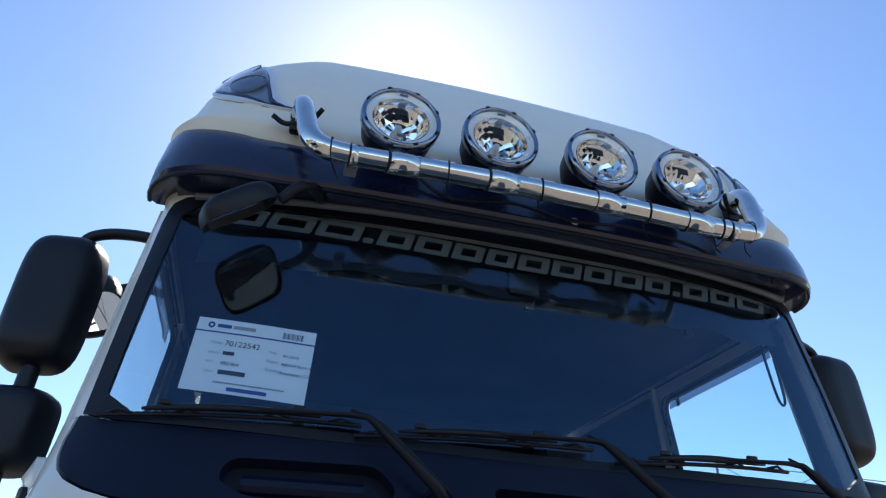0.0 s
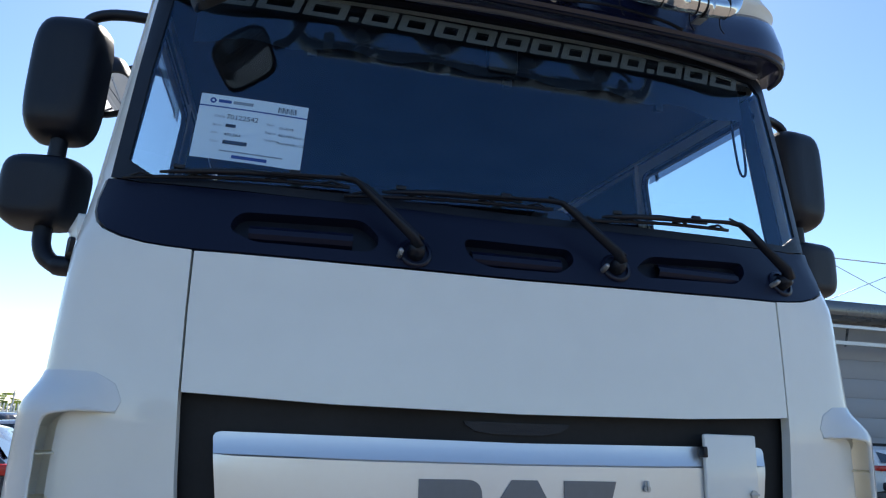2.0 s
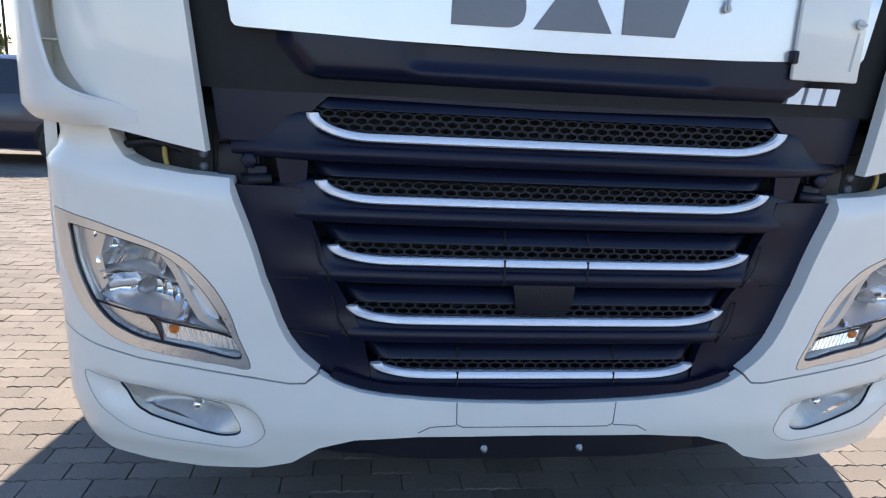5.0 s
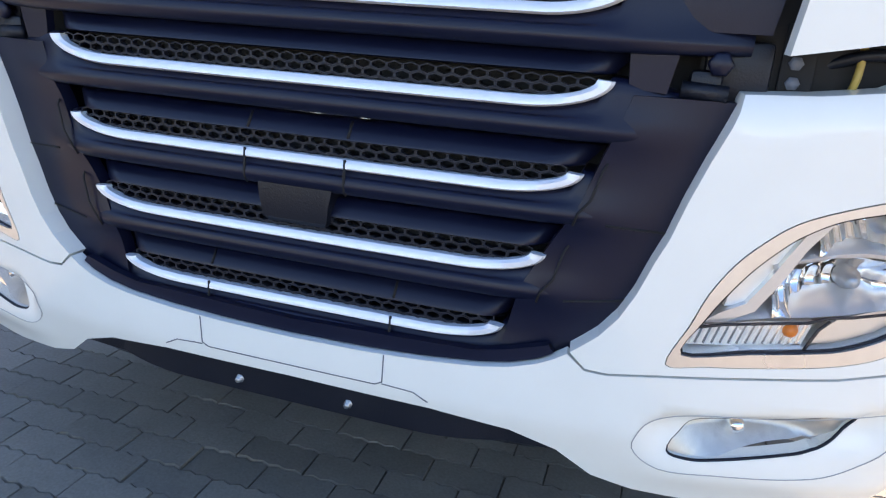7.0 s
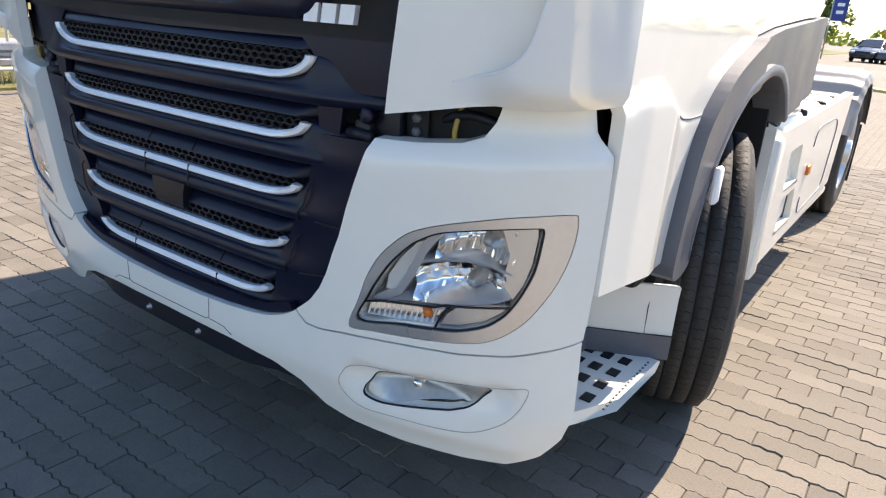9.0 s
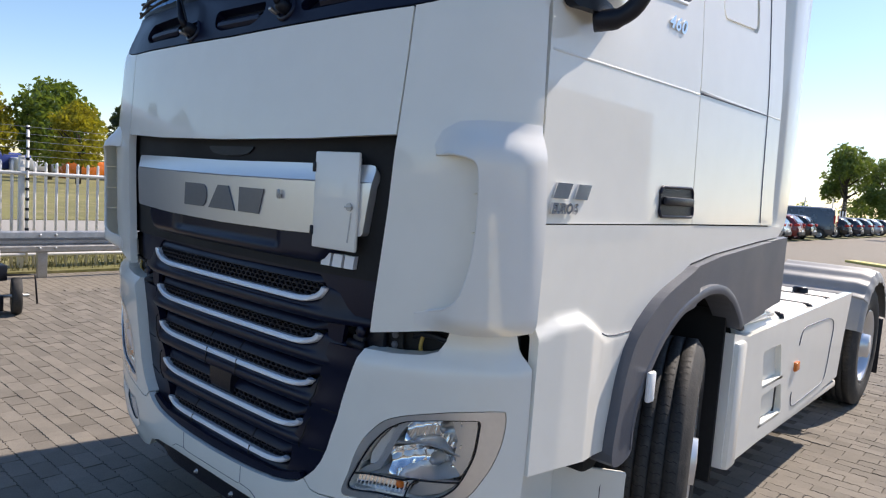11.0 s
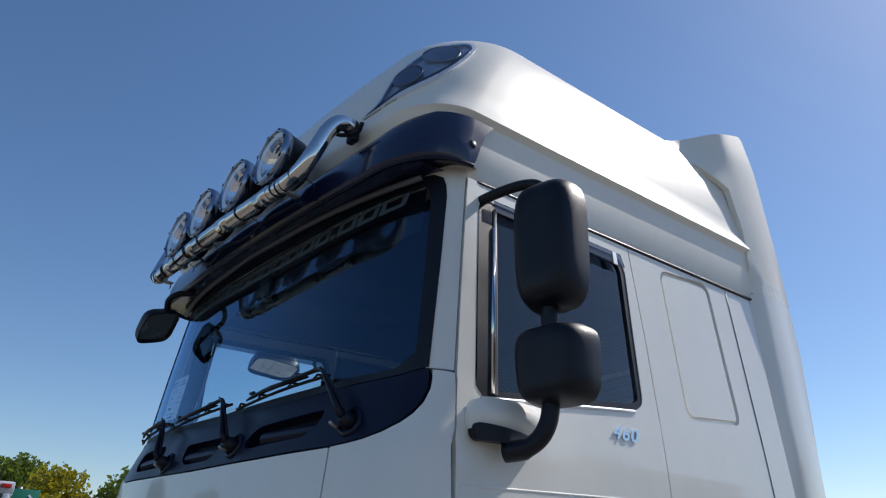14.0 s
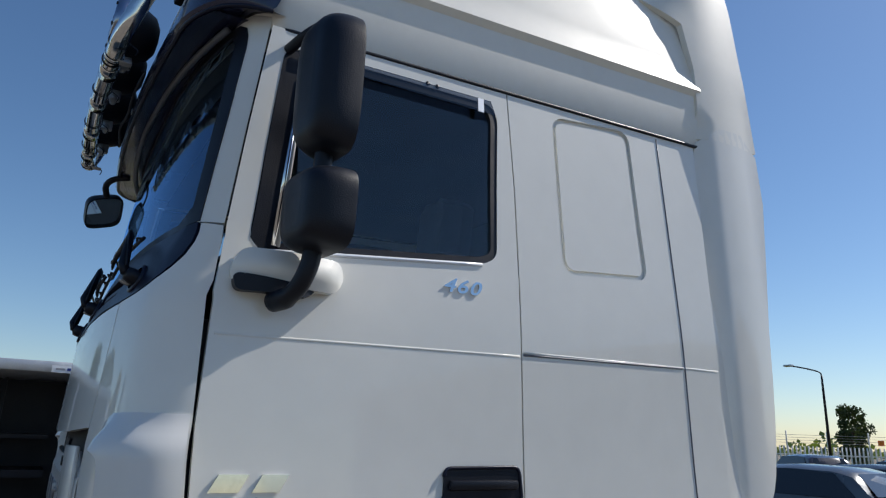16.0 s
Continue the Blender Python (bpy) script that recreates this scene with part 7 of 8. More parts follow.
for z in (1.36, 0.22):
    part("fence_rail", tubem([(-8.36, -4.1, z), (-8.36, 11.6, z)], 0.026, 8), POSTW, fence)
for y in FENCE_POSTS:
    part("fence_post", boxm((-8.42, y, 0.80), (0.07, 0.07, 1.6), 0.008), POSTW, fence)
    wp = part("wire_post", tubem([(-8.35, y + 0.055, 0.1), (-8.35, y + 0.055, 2.02)], 0.020, 8), POSTW, fence, "slim post of the wire fence with black insulators")
    for k in range(13):
        part("insulator", lathem([(0.027, -0.018), (0.027, 0.018)], 8, pose(-8.35, y + 0.055, 0.3 + 0.14 * k)), BLACK, wp)
for k in range(5):
    part("wire", tubem([(-8.36, -4, 1.60 + 0.10 * k), (-8.36, 11.6, 1.60 + 0.10 * k)], 0.003, 4), STEEL, fence)
rail = thing("guard_rail", "galvanised crash barrier on steel posts", "guard rail", at=(-7.62, 3, 0))
prof = [(0.0, 0.34), (0.03, 0.36), (0.035, 0.42), (-0.02, 0.46), (-0.02, 0.50), (0.035, 0.54), (0.03, 0.61), (0.0, 0.63), (-0.012, 0.63), (0.018, 0.60), (0.02, 0.55), (-0.035, 0.50), (-0.035, 0.46), (0.02, 0.41), (0.018, 0.37), (-0.012, 0.34)]
for y0, y1 in ((-3.9, -0.2), (-0.2, 1.80), (1.80, 5.6), (5.6, 9.6)):
    part("rail_section", loft([[Vector((-7.6 + px, y, pz)) for px, pz in prof] for y in (y0, y1 + 0.004)], close_v=True, caps=True), STEEL, rail)
for y in (-2.0, 1.90, 5.5, 9.2):
    part("rail_post", boxm((-7.68, y, 0.30), (0.07, 0.12, 0.62), 0.006), STEEL, rail)
for y in (1.84, 2.03):
    for z in (0.40, 0.575):
        part("rail_bolt", lathem([(0.022, 0), (0.018, 0.012), (0, 0.014)], 8, pose(-7.565, y, z, 0, 90, 0)), STEEL, rail)

# box trailer with an open side, standing before the fence
ALU = material("aluminium_frame", (0.55, 0.56, 0.57), 0.35, metal=0.6, var=0.08, scale=4.0)
GREYB = material("grey_panel", (0.30, 0.32, 0.34), 0.5, var=0.08, scale=2.0, dirt=0.1)
tr = thing("box_trailer", "grey box trailer with its dark interior open", "trailer", at=(-6.4, -1.2, 0))
part("trailer_roof", boxm((-6.45, -1.35, 2.30), (1.9, 3.7, 0.12), 0.02), ALU, tr)
part("trailer_floor", boxm((-6.45, -1.35, 0.48), (1.86, 3.66, 0.10), 0.01), GREYB, tr)
# back wall, profiles and benches black: the open interior's shade as colour
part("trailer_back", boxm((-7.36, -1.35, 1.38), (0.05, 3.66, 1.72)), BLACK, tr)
part("trailer_end", boxm((-6.45, 0.47, 1.38), (1.80, 0.04, 1.72), 0.005), GREYB, tr, "pale grey end panel")
part("trailer_end", boxm((-6.45, -3.16, 1.38), (1.80, 0.04, 1.72), 0.005), GREYB, tr)
for y in (0.44, -3.12, -0.75):
    part("corner_post", boxm((-5.53, y, 1.38), (0.06, 0.06, 1.74), 0.008), ALU, tr)
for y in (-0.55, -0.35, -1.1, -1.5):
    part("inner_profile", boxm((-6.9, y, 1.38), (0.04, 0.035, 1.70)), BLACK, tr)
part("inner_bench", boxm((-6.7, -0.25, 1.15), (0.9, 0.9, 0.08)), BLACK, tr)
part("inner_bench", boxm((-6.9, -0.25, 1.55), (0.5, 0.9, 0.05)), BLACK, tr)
part("roof_lamp", boxm((-5.49, 0.42, 2.315), (0.02, 0.09, 0.04), 0.005), RED, tr, "red marker lamp")
part("maker_plate", boxm((-5.492, 0.22, 2.28), (0.006, 0.27, 0.075)), PAPER, tr)
part("plate_bar", boxm((-5.487, 0.27, 2.28), (0.004, 0.07, 0.03)), INKB, tr)
part("plate_bar", boxm((-5.487, 0.17, 2.28), (0.004, 0.09, 0.02)), INKG, tr)
part("trailer_skirt", boxm((-5.55, -1.35, 0.34), (0.04, 3.5, 0.16)), BLACK, tr)
for y in (-0.9, -1.9):
    tw = part("trailer_wheel", lathem([(0.16, -0.09), (0.30, -0.09), (0.32, -0.06), (0.32, 0.06), (0.30, 0.09), (0.16, 0.09), (0.10, 0.06), (0, 0.06)], 24, pose(-5.7, y, 0.32, 0, 90, 0)), RUBBER, tr)
# low equipment cart with a small wheel beside the trailer
ct = thing("equipment_cart", "black steel equipment cart with a small rubber wheel", "cart", at=(-5.5, 0.85, 0))
part("cart_frame", boxm((-5.62, 0.72, 0.42), (0.5, 0.30, 0.16), 0.015), BLACK, ct)
part("cart_box", boxm((-5.66, 0.70, 0.58), (0.42, 0.26, 0.14), 0.02), PAPER, ct, "pale box lid")
part("cart_leg", boxm((-5.45, 0.74, 0.22), (0.05, 0.12, 0.40), 0.008), BLACK, ct)
part("cart_tray", boxm((-5.45, 0.68, 0.12), (0.22, 0.30, 0.16), 0.01), BLACK, ct)
cw = part("cart_wheel", lathem([(0.05, -0.04), (0.17, -0.045), (0.185, -0.03), (0.185, 0.03), (0.17, 0.045), (0.05, 0.04)], 24, pose(-5.38, 0.95, 0.186, 0, 90, 78)), RUBBER, ct)
part("wheel_guard", tubem([(-5.36, 0.85, 0.40), (-5.33, 1.10, 0.40), (-5.32, 1.12, 0.10)], 0.010, 8), BLACK, ct)
part("wheel_axle", tubem([(-5.40, 0.82, 0.186), (-5.36, 1.06, 0.186)], 0.016, 8), STEEL, ct)
# assembly point sign on a pole by the fence
GREEN = material("sign_green", (0.015, 0.16, 0.10), 0.4, var=0.05)
sg = thing("assembly_sign", "green safety sign with white arrows on a pole", "sign", at=(-8.2, 1.0, 0))
part("pole", tubem([(-8.24, 1.05, 0), (-8.24, 1.05, 2.50)], 0.024, 10), STEEL, sg)
part("green_panel", boxm((-8.2, 1.06, 2.22), (0.012, 0.46, 0.50), 0.004), GREEN, sg)
part("red_panel", boxm((-8.2, 0.68, 2.19), (0.012, 0.26, 0.50), 0.004), RED, sg)
for y, r in ((0.92, 45), (1.20, -45)):
    b = boxm((0, 0, 0), (0.004, 0.025, 0.12))
    add_box(b, (0, 0.02, -0.05), (0.004, 0.06, 0.025))
    add_box(b, (0, -0.0, -0.05), (0.004, 0.06, 0.025))
    ob = part("arrow", b, PAPER, sg, "", 0)
    ob.matrix_basis = Matrix.Translation((-8.191, y, 2.36)) @ Matrix.Rotation(radians(-r), 4, 'X')
for y, z in ((1.06, 2.27), (1.0, 2.22), (1.12, 2.22), (1.06, 2.18)):
    part("dot", lathem([(0.03, 0), (0.0, 0.001)], 12, pose(-8.192, y, z, 0, 90, 0)), PAPER, sg, "", 0)

# street lamp
sl = thing("street_lamp", "dark steel street lamp with a curved arm", "street lamp", at=(*at(3.06, 0, -30.4, 44), 0))
lx, ly = at(3.06, 0, -30.4, 44)
hx_, hy_ = at(3.06, 0, -32.5, 44)
part("mast", tubem([(lx, ly, 0), (lx, ly, 5.3), (lx, ly, 5.75)], [0.09, 0.06, 0.05], 10), BLACK, sl)
part("arm", tubem(catmull([(lx, ly, 5.7), (lx * 0.92 + hx_ * 0.08, ly * 0.92 + hy_ * 0.08, 5.95), (lx * 0.4 + hx_ * 0.6, ly * 0.4 + hy_ * 0.6, 6.2), (hx_, hy_, 6.32)], 5), 0.04, 8), BLACK, sl)
part("lamp_head", boxm((hx_, hy_, 6.32), (0.5, 0.3, 0.12), 0.04), STEEL, sl)
# second fence behind the car park
f2 = thing("fence", "pale grey pale fence behind the parked cars", "fence", at=(*at(3.06, 0, -30, 62), 0))
p0, p1 = Vector((*at(3.06, 0, -40, 60), 0)), Vector((*at(3.06, 0, -12, 76), 0))
for k in range(120):
    p = p0.lerp(p1, k / 119)
    part("pale", tubem([p, p + Vector((0, 0, 1.95))], 0.06, 5), POSTW, f2)
part("fence_rail", tubem([p0 + Vector((0, 0, 1.3)), p1 + Vector((0, 0, 1.3))], 0.05, 6), POSTW, f2)
for k in range(12):
    p = p0.lerp(p1, (k + 0.5) / 12)
    part("fence_post", tubem([p, p + Vector((0, 0, 3.1))], 0.06, 6), POSTW, f2)
for z in (2.2, 2.4, 2.6, 2.8):
    part("wire", tubem([p0 + Vector((0, 0, z)), p1 + Vector((0, 0, z))], 0.012, 4), STEEL, f2)
part("warning_plate", boxm(p0.lerp(p1, 0.40) + Vector((0, -0.1, 2.35)), (0.45, 0.02, 0.4)), AMBER, f2, "yellow warning plate")


# ---- parked vehicles ----
def paint(name, c, metal=0.0):
    return material(name, c, 0.25, metal=metal, var=0.05, scale=1.5, coat=0.6)


CARGLASS = material("car_glass", (0.015, 0.018, 0.022), 0.08, var=0.1, coat=0.5, rough_var=0.02)


def car(name, label, m, col, L=4.2, H=1.46, W=1.78, van=False, category="car"):
    """Nose to +x, wheels on z = 0."""
    t = thing(name, label, category, "parked cars")
    hl, hw = L / 2, W / 2
    if van:
        top = [(-hl, 0.55), (-hl + 0.02, 1.1), (-hl + 0.10, H * 0.97), (-hl + 0.3, H), (hl - 1.9, H * 0.99), (hl - 1.25, H * 0.93), (hl - 0.75, 1.12), (hl - 0.1, 0.92), (hl, 0.6)]
        belt = 1.10
    else:
        top = [(-hl, 0.55), (-hl + 0.02, 0.85), (-hl + 0.10, 0.98), (-hl + 0.42, H * 0.93), (-hl + 0.75, H * 0.985), (-hl + 1.5, H), (-hl + 2.2, H * 0.97), (hl - 1.25, 1.0), (hl - 0.5, 0.86), (hl - 0.1, 0.72), (hl, 0.55)]
        belt = 0.92
    xs = np.linspace(-hl, hl, 41)
    tz = np.interp(xs, [p[0] for p in top], [p[1] for p in top])
    rows = []
    for x, z1 in zip(xs, tz):
        e = max(0.0, abs(x) / hl - 0.8) / 0.2
        w = hw * (1 - 0.13 * e * e)
        zb = 0.22 + 0.1 * e
        wt = w * (1 - 0.22 * max(0, (z1 - belt)) / max(0.3, H - belt)) if z1 > belt else w * 0.97
        zm = min(z1, belt)
        ring = [(x, -w * 0.9, zb), (x, -w, zb + 0.18), (x, -w, 0.62), (x, -w * 0.97, zm - 0.04 if z1 > belt else zm - 0.05), (x, -wt, z1 - 0.06 if z1 > belt + 0.1 else z1 - 0.02), (x, -wt * 0.82, z1), (x, 0, z1 + 0.015)]
        ring += [(a, -b_, c) for a, b_, c in reversed(ring[:-1])]
        rows.append([m @ Vector(p) for p in ring])
    body = part("body", loft(rows, close_v=True, caps=True), col, t, "", 35)
    # side glass: a strip following the tumblehome, front and rear screens
    for s in (-1, 1):
        if van:
            gx = [(hl - 1.85, belt + 0.06), (hl - 1.0, belt + 0.06), (hl - 1.3, H * 0.88), (hl - 1.8, H * 0.9)]
        else:
            gx = [(-hl + 0.35, belt + 0.04), (hl - 1.35, belt + 0.05), (hl - 1.9, H * 0.93), (-hl + 1.5, H * 0.955), (-hl + 0.75, H * 0.93)]
        k = 0.22 / max(0.3, H - belt)
        part("side_glass", sheet(lambda a, c: (m @ Vector((a, s * (hw * 0.985 * (1 - k * max(0, c - belt)) - 0.008), c)), (m.to_3x3() @ Vector((0, s, 0.25))).normalized()), gx, step=0.4, thick=0.01, off=0.012), CARGLASS, body)
        for x in (-hl + 0.82, hl - 0.85):
            wm = m @ pose(x, s * (hw - 0.09), 0.31, -90 * s, 0, 0)
            wh = part("wheel", lathem([(0.19, 0.08), (0.29, 0.095), (0.315, 0.07), (0.315, -0.08), (0.2, -0.09)], 24, wm), RUBBER, t)
            part("rim", lathem([(0.20, 0.085), (0.185, 0.06), (0.15, 0.085), (0.06, 0.08), (0, 0.085)], 10, wm), SILVER, wh)
            arch = [m @ Vector((x + 0.355 * math.cos(a), s * (hw + 0.004), 0.31 + 0.355 * math.sin(a))) for a in np.linspace(0, math.pi, 15)]
            part("arch_gap", loft([arch, [m @ Vector((x + 0.30 * math.cos(a), s * (hw + 0.004), 0.31 + 0.30 * math.sin(a))) for a in np.linspace(0, math.pi, 15)]]), VOID, wh, "", 0)
        tl = boxm((-hl + (0.06 if van else 0.13), s * (hw * 0.80), (1.25 if van else 0.88)), (0.10 if van else 0.26, 0.32 if not van else 0.10, 0.14 if not van else 0.5), 0.03)
        bmesh.ops.transform(tl, matrix=m, verts=tl.verts)
        part("tail_lamp", tl, RED, t, "red tail lamp")
        hd = boxm((hl - 0.12, s * (hw * 0.72), 0.66), (0.22, 0.30, 0.13), 0.04)
        bmesh.ops.transform(hd, matrix=m, verts=hd.verts)
        part("head_lamp", hd, STEEL, t)
        mi = boxm((hl - 1.35, s * (hw + 0.08), belt + 0.06), (0.12, 0.18, 0.12), 0.04)
        bmesh.ops.transform(mi, matrix=m, verts=mi.verts)
        part("door_mirror", mi, col, t)
    rs = [(-hl + 0.12, 1.0), (-hl + 0.44, H * 0.92)] if not van else [(-hl + 0.03, 1.12), (-hl + 0.10, H * 0.92)]
    part("rear_screen", loft([[m @ Vector((x - 0.012, yy * (hw * (0.80 if i == 0 else 0.64)), z + 0.02)) for yy in (-1, 0, 1)] for i, (x, z) in enumerate(rs)]), CARGLASS, body)
    fs = [(hl - 1.30, 1.02), (-hl + 2.25, H * 0.955)] if not van else [(hl - 0.80, 1.14), (hl - 1.22, H * 0.91)]
    part("front_screen", loft([[m @ Vector((x + 0.02, yy * (hw * (0.82 if i == 0 else 0.66)), z + 0.025)) for yy in (-1, 0, 1)] for i, (x, z) in enumerate(fs)]), CARGLASS, body)
    bpb = boxm((-hl + 0.03, 0, 0.42), (0.12, W * 0.9, 0.22), 0.04)
    bmesh.ops.transform(bpb, matrix=m, verts=bpb.verts)
    part("rear_bumper", bpb, BLACK, t)
    npb = boxm((-hl - 0.035, 0, 0.56), (0.01, 0.5, 0.11))
    bmesh.ops.transform(npb, matrix=m, verts=npb.verts)
    part("number_plate", npb, PAPER, t)
    return t


DARKBLUE, BLACKC, SILVC, REDC, WHC, GREYC = paint("dark_blue_car_paint", (0.012, 0.016, 0.035)), paint("black_car_paint", (0.012, 0.012, 0.013)), paint("silver_car_paint", (0.45, 0.46, 0.48), 0.6), paint("red_car_paint", (0.18, 0.01, 0.012)), paint("white_car_paint", (0.7, 0.7, 0.68)), paint("grey_car_paint", (0.10, 0.11, 0.12), 0.5)
car("hatchback", "dark blue hatchback parked beside the truck", pose(-5.85, 9.1, 0, 0, 0, 180 + 4), DARKBLUE, 4.2, 1.46)
car("estate_car", "dark grey estate car parked behind the dark hatchback", pose(-5.3, 12.2, 0, 0, 0, 184), GREYC, 4.5, 1.45)
car("hatchback", "black car parked in the yard", pose(-5.6, 15.2, 0, 0, 0, 184), BLACKC, 4.3, 1.45)
for k, (y, col, lb, nm) in enumerate(((36.5, SILVC, "silver saloon car in the parked row", "saloon_car"), (39.2, REDC, "dark red car in the parked row", "hatchback"), (41.9, BLACKC, "black car in the parked row", "hatchback"), (51.5, BLACKC, "black car beside the grey van", "saloon_car"), (55.5, DARKBLUE, "dark blue car in the parked row", "hatchback"), (59.5, GREYC, "grey car in the parked row", "estate_car"), (63.5, SILVC, "silver car in the parked row", "hatchback"), (68, GREYC, "grey car at the end of the row", "saloon_car"))):
    car(nm, lb, pose(-9.9 - 0.02 * k, y, 0, 0, 0, 183), col, 4.3, 1.43)
car("panel_van", "dark grey panel van with rear doors", pose(-10.3, 46.6, 0, 0, 0, 186), GREYC, 5.2, 1.98, 1.95, True, "van")
car("hatchback", "dark blue car before the far fence", pose(-13.6, 26.5, 0, 0, 0, 150), DARKBLUE, 4.3, 1.52)
car("hatchback", "black car before the far fence", pose(-11.0, 28.5, 0, 0, 0, 150), BLACKC, 4.3, 1.45)
for k, az in enumerate((-4.6, -3.4, -2.0, -0.6)):
    x, y = at(1.5, -0.9, az, 58)
    car("pickup", "dark car at the far end of the yard", pose(x, y, 0, 0, 0, 260), (BLACKC, GREYC, DARKBLUE, BLACKC)[k], 4.5, 1.6)
bx, by = at(1.5, -0.9, -0.6, 66)
lor = thing("box_lorry", "blue and grey box lorry at the far end of the yard", "lorry", at=(bx, by, 0))
part("box_body", boxm((bx + 1.5, by, 2.3), (2.5, 6, 2.9), 0.05), GREYC, lor)
part("cab_body", boxm((bx + 1.5, by - 4, 1.6), (2.4, 1.8, 2.2), 0.2), DARKBLUE, lor)
for k in range(2):
    part("wheel", lathem([(0.2, -0.15), (0.5, -0.15), (0.5, 0.15), (0.2, 0.15)], 20, pose(bx + 0.4, by - 3.6 + 4.5 * k, 0.5, 0, 90, 0)), RUBBER, lor)
# unseen lorries added behind the camera's way, bright shapes for the paint to mirror
for lx_, ly_, rz_, lb in ((11.5, -29, 8, "white box lorry standing across the yard"), (7.0, -31, 8, "white box lorry standing beside another"), (-29, -14, -60, "white box lorry before the trees"), (-25, -21, -50, "white box lorry before the trees")):
    lor = thing("box_lorry", lb, "lorry", at=(lx_, ly_, 0))
    m_ = pose(lx_, ly_, 0, 0, 0, rz_)
    for nm_, c_, s_, bv_, mt_ in (("box_body", (0, -2.5, 2.4), (2.5, 6.5, 2.8), 0.05, WHC), ("cab_body", (0, 2.0, 1.75), (2.4, 1.9, 2.5), 0.2, WHC), ("cab_screen", (0, 2.93, 2.2), (2.0, 0.06, 0.9), 0.02, CARGLASS), ("lorry_frame", (0, -1.2, 0.75), (1.0, 7.5, 0.3), 0.02, BLACK), ("front_bumper", (0, 2.95, 0.6), (2.4, 0.15, 0.5), 0.04, GREYC)):
        q_ = boxm(c_, s_, bv_)
        bmesh.ops.transform(q_, matrix=m_, verts=q_.verts)
        part(nm_, q_, mt_, lor)
    for sx in (-1, 1):
        for yy in (1.9, -4.0):
            part("wheel", lathem([(0.2, -0.15), (0.5, -0.15), (0.5, 0.15), (0.2, 0.15), (0.12, 0.1), (0, 0.1)], 20, m_ @ pose(sx * 1.05, yy, 0.5, 0, 90 * sx, 0)), RUBBER, lor)
# blue banner at the car park
fx_, fy_ = at(2.25, -1.2, -8.35, 58)
bn = thing("banner", "tall blue banner with pale marks on a pole", "banner", at=(fx_, fy_, 0))
part("pole", tubem([(fx_, fy_, 0), (fx_, fy_, 4.6)], 0.05, 8), STEEL, bn)
part("cloth", boxm((fx_ + 0.5, fy_, 3.6), (0.9, 0.03, 2.0), 0.0), INKB, bn)
for k in range(3):
    part("pale_mark", boxm((fx_ + 0.5, fy_ - 0.02, 4.2 - 0.5 * k), (0.45, 0.02, 0.22)), PAPER, bn)
YEL = material("yellow_marking", (0.62, 0.52, 0.16), 0.7, var=0.12, scale=1.0, dirt=0.2)
yb = boxm((0.2, 23.0, 0.03), (7.2, 0.55, 0.08), 0.01, Matrix.Rotation(radians(-38), 3, 'Z'))
tagged(link_bm("yellow_kerb", yb, YEL), "worn pale yellow kerb on the yard", "kerb")
# coloured stalls and vehicles far behind the field
for az, d, c, w, h, lb in ((-75.3, 75, INKB, 5, 2.0, "blue tarpaulin shelter beyond the field"), (-72.6, 74, WHC, 5, 1.6, "white van row beyond the field"), (-69.6, 70, AMBER, 4.6, 1.7, "orange tarpaulin stack beyond the field"), (-67.6, 72, AMBER, 3.0, 1.5, "orange tarpaulin stack beyond the field"), (-78.2, 75, WHC, 5, 1.7, "white van row beyond the field")):
    x, y = at(2.25, -1.2, az, d)
    st_ = thing("stall", lb, "stall", at=(x, y, 0))
    part("cover", boxm((x, y, h / 2), (2.2, w, h), 0.25), c, st_)
    part("base_board", boxm((x + 1.15, y, 0.25), (0.05, w * 0.95, 0.5)), GREYC, st_)

# ---- workshop building ----
FACADE = material("facade_panel", (0.34, 0.35, 0.37), 0.55, var=0.05, scale=0.6, fine=30.0, dirt=0.08)
bd = thing("workshop", "grey panelled workshop with a canopy and roof railing", "building", at=(26, 18, 0))
part("wall", boxm((27, 22.2, 3.0), (28, 8, 6.0)), FACADE, bd)
for i in range(6):
    for k in range(7):
        if i < 1 and 1 <= k <= 5:
            continue
        part("panel", boxm((15 + 4 * k, 18.19, 1.75 + 0.66 * i - 0.4), (3.97, 0.04, 0.635), 0.006), FACADE, bd)
# near-black slab on the solid wall stands in for the shaded gateway
part("gate_shade", boxm((25, 18.17, 0.75), (19.5, 0.06, 1.5)), VOID, bd)
part("roof_edge", boxm((27, 17.6, 5.85), (28.4, 1.6, 0.5), 0.04), GREYC, bd, "dark grey roof edge")
part("canopy_rail", boxm((27, 16.9, 5.25), (28.2, 0.10, 0.10)), ALU, bd)
part("canopy_rail", boxm((27, 17.2, 4.75), (28.2, 0.12, 0.12)), ALU, bd)
for k in range(15):
    part("canopy_strut", tubem([(14 + 2 * k, 16.9, 5.25), (15 + 2 * k, 18.1, 4.8)], 0.04, 6), GREYC, bd)
for k in range(8):
    part("railing_post", tubem([(13.4 + 4 * k, 17.2, 6.0), (13.4 + 4 * k, 17.2, 7.75)], 0.05, 6), STEEL, bd)
    if k < 7:
        part("brace", tubem([(13.4 + 4 * k, 17.2, 6.1), (17.4 + 4 * k, 17.2, 7.7)], 0.014, 5), STEEL, bd)
        part("brace", tubem([(17.4 + 4 * k, 17.2, 6.1), (13.4 + 4 * k, 17.2, 7.7)], 0.014, 5), STEEL, bd)
part("railing_wire", tubem([(13.4, 17.2, 7.7), (41.4, 17.2, 7.7)], 0.02, 5), STEEL, bd)
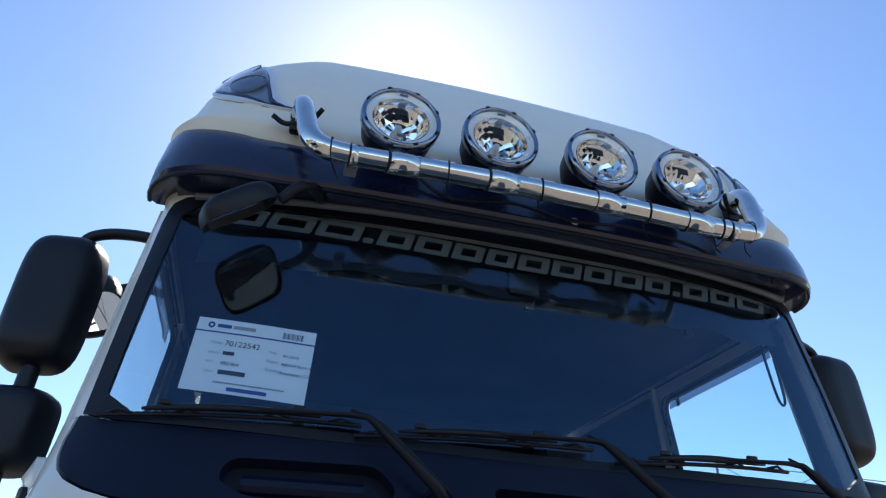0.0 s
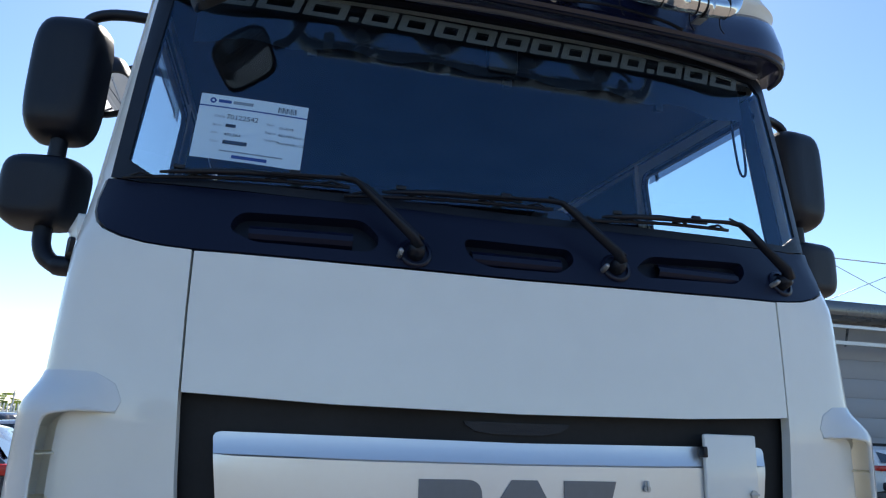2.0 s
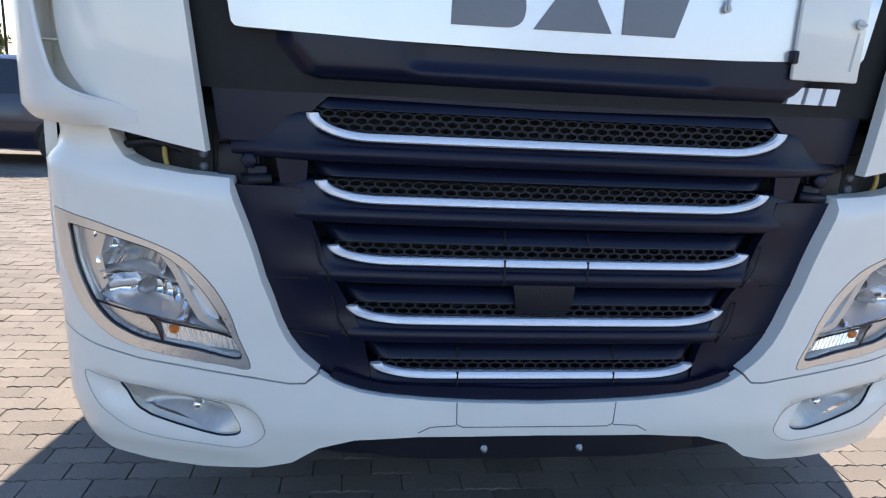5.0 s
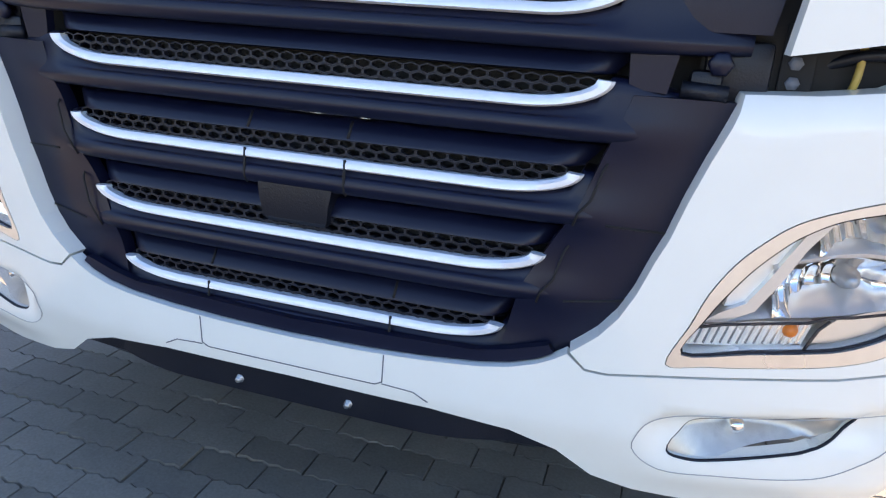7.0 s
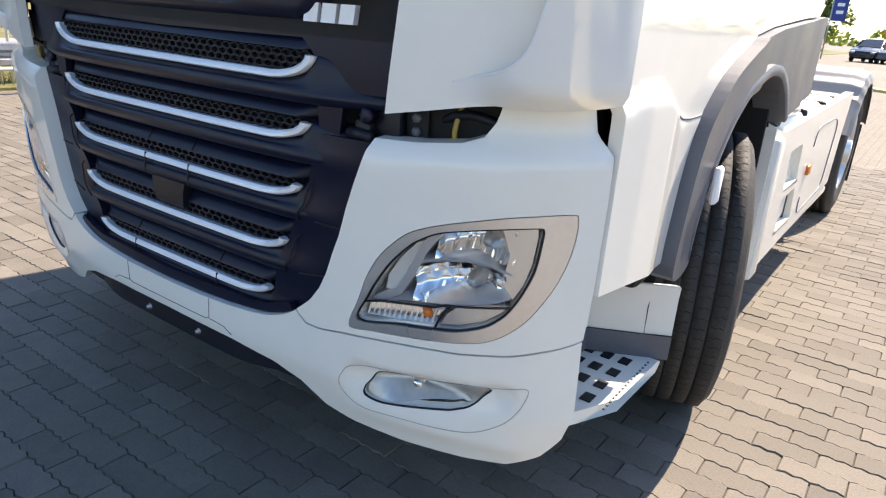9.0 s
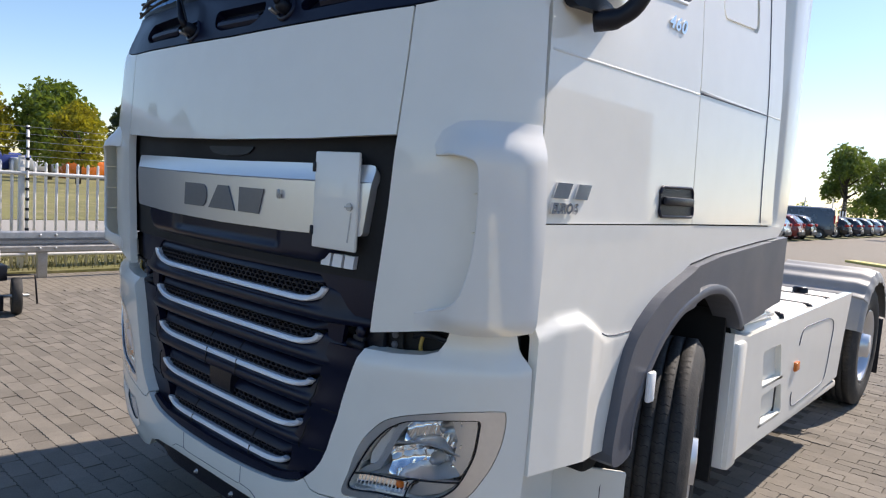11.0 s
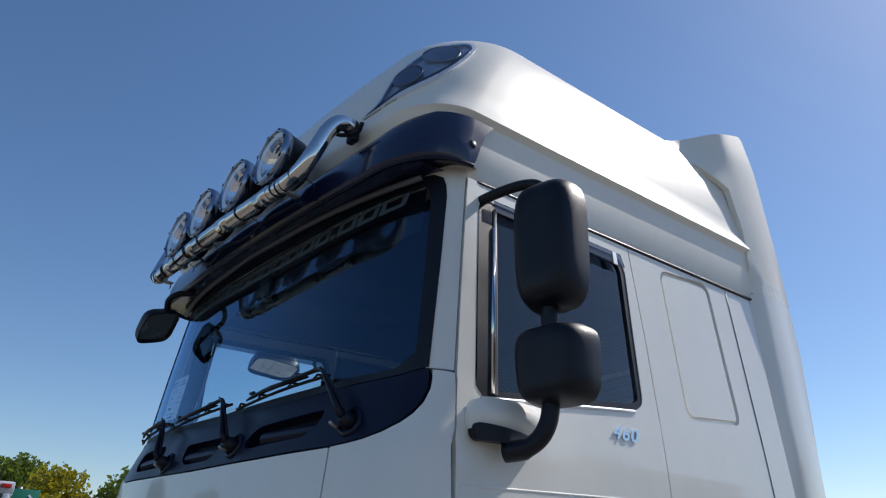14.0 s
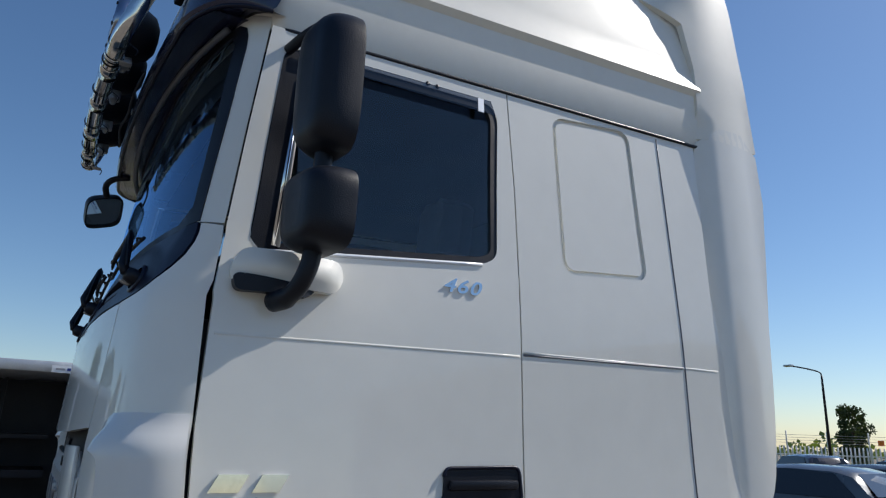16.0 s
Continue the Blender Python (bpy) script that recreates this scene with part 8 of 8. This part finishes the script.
car("hatchback", "white car standing before the workshop", pose(16.4, 16.0, 0, 0, 0, 90), WHC, 4.2, 1.45)

# ---- paving blocks ----
PL, PW = 0.2, 0.1


def paver_outline():
    """One zigzag-edged block, anticlockwise, about its middle."""
    lo = [(-PL / 2 + 0.025 * k, 0.0045 * (1 if k % 2 else -1)) for k in range(9)]
    bot = [(x, -PW / 2 + dy) for x, dy in lo]
    topp = [(x, PW / 2 + dy) for x, dy in reversed(lo)]
    return bot + topp


OUT = paver_outline()


def paver_geo():
    n = len(OUT)
    o = [(x * 0.99, y * 0.978, -0.010) for x, y in OUT]
    i = [(x * 0.972, y * 0.945, 0.0) for x, y in OUT]
    faces = [tuple(range(n, 2 * n))] + [(k, (k + 1) % n, n + (k + 1) % n, n + k) for k in range(n)]
    return o + i, faces


PV, PF = paver_geo()
pm = bpy.data.meshes.new("paver")
pm.from_pydata(PV, [], PF)
pm.materials.append(PAVE)
allv, allf = [], []
rg = random.Random(12)
row = 0
y = NY0 + PW / 2
PVa = np.array(PV)
count_single = 0
while y < NY1:
    x = NX0 + PL / 2 + (PL / 2 if row % 2 else 0)
    while x < NX1:
        tilt = Euler((rg.gauss(0, 0.012), rg.gauss(0, 0.012), rg.gauss(0, 0.012)))
        dz = rg.gauss(0, 0.0012) - 0.0005
        under = abs(x) < 1.0 and y > 1.2
        if 1.25 < x < 3.25 and 0.2 < y < 3.2 and count_single < 300:
            ob = bpy.data.objects.new("paving_block", pm)
            scene.collection.objects.link(ob)
            ob.matrix_basis = Matrix.LocRotScale((x, y, dz), tilt, None)
            ob.parent = g
            count_single += 1
        elif not under:
            R = np.array(tilt.to_matrix())
            vv = PVa @ R.T + np.array((x, y, dz))
            k = len(allv) * len(PV)
            allv.append(vv)
            allf += [tuple(k + q for q in f) for f in PF]
        x += PL
    y += PW
    row += 1
pm2 = bpy.data.meshes.new("paving")
pm2.from_pydata(np.concatenate(allv).tolist(), [], allf)
pm2.materials.append(PAVE)
pob = new("paving_rest", pm2)
pob.parent = g
tagged(pob, kind="stuff")
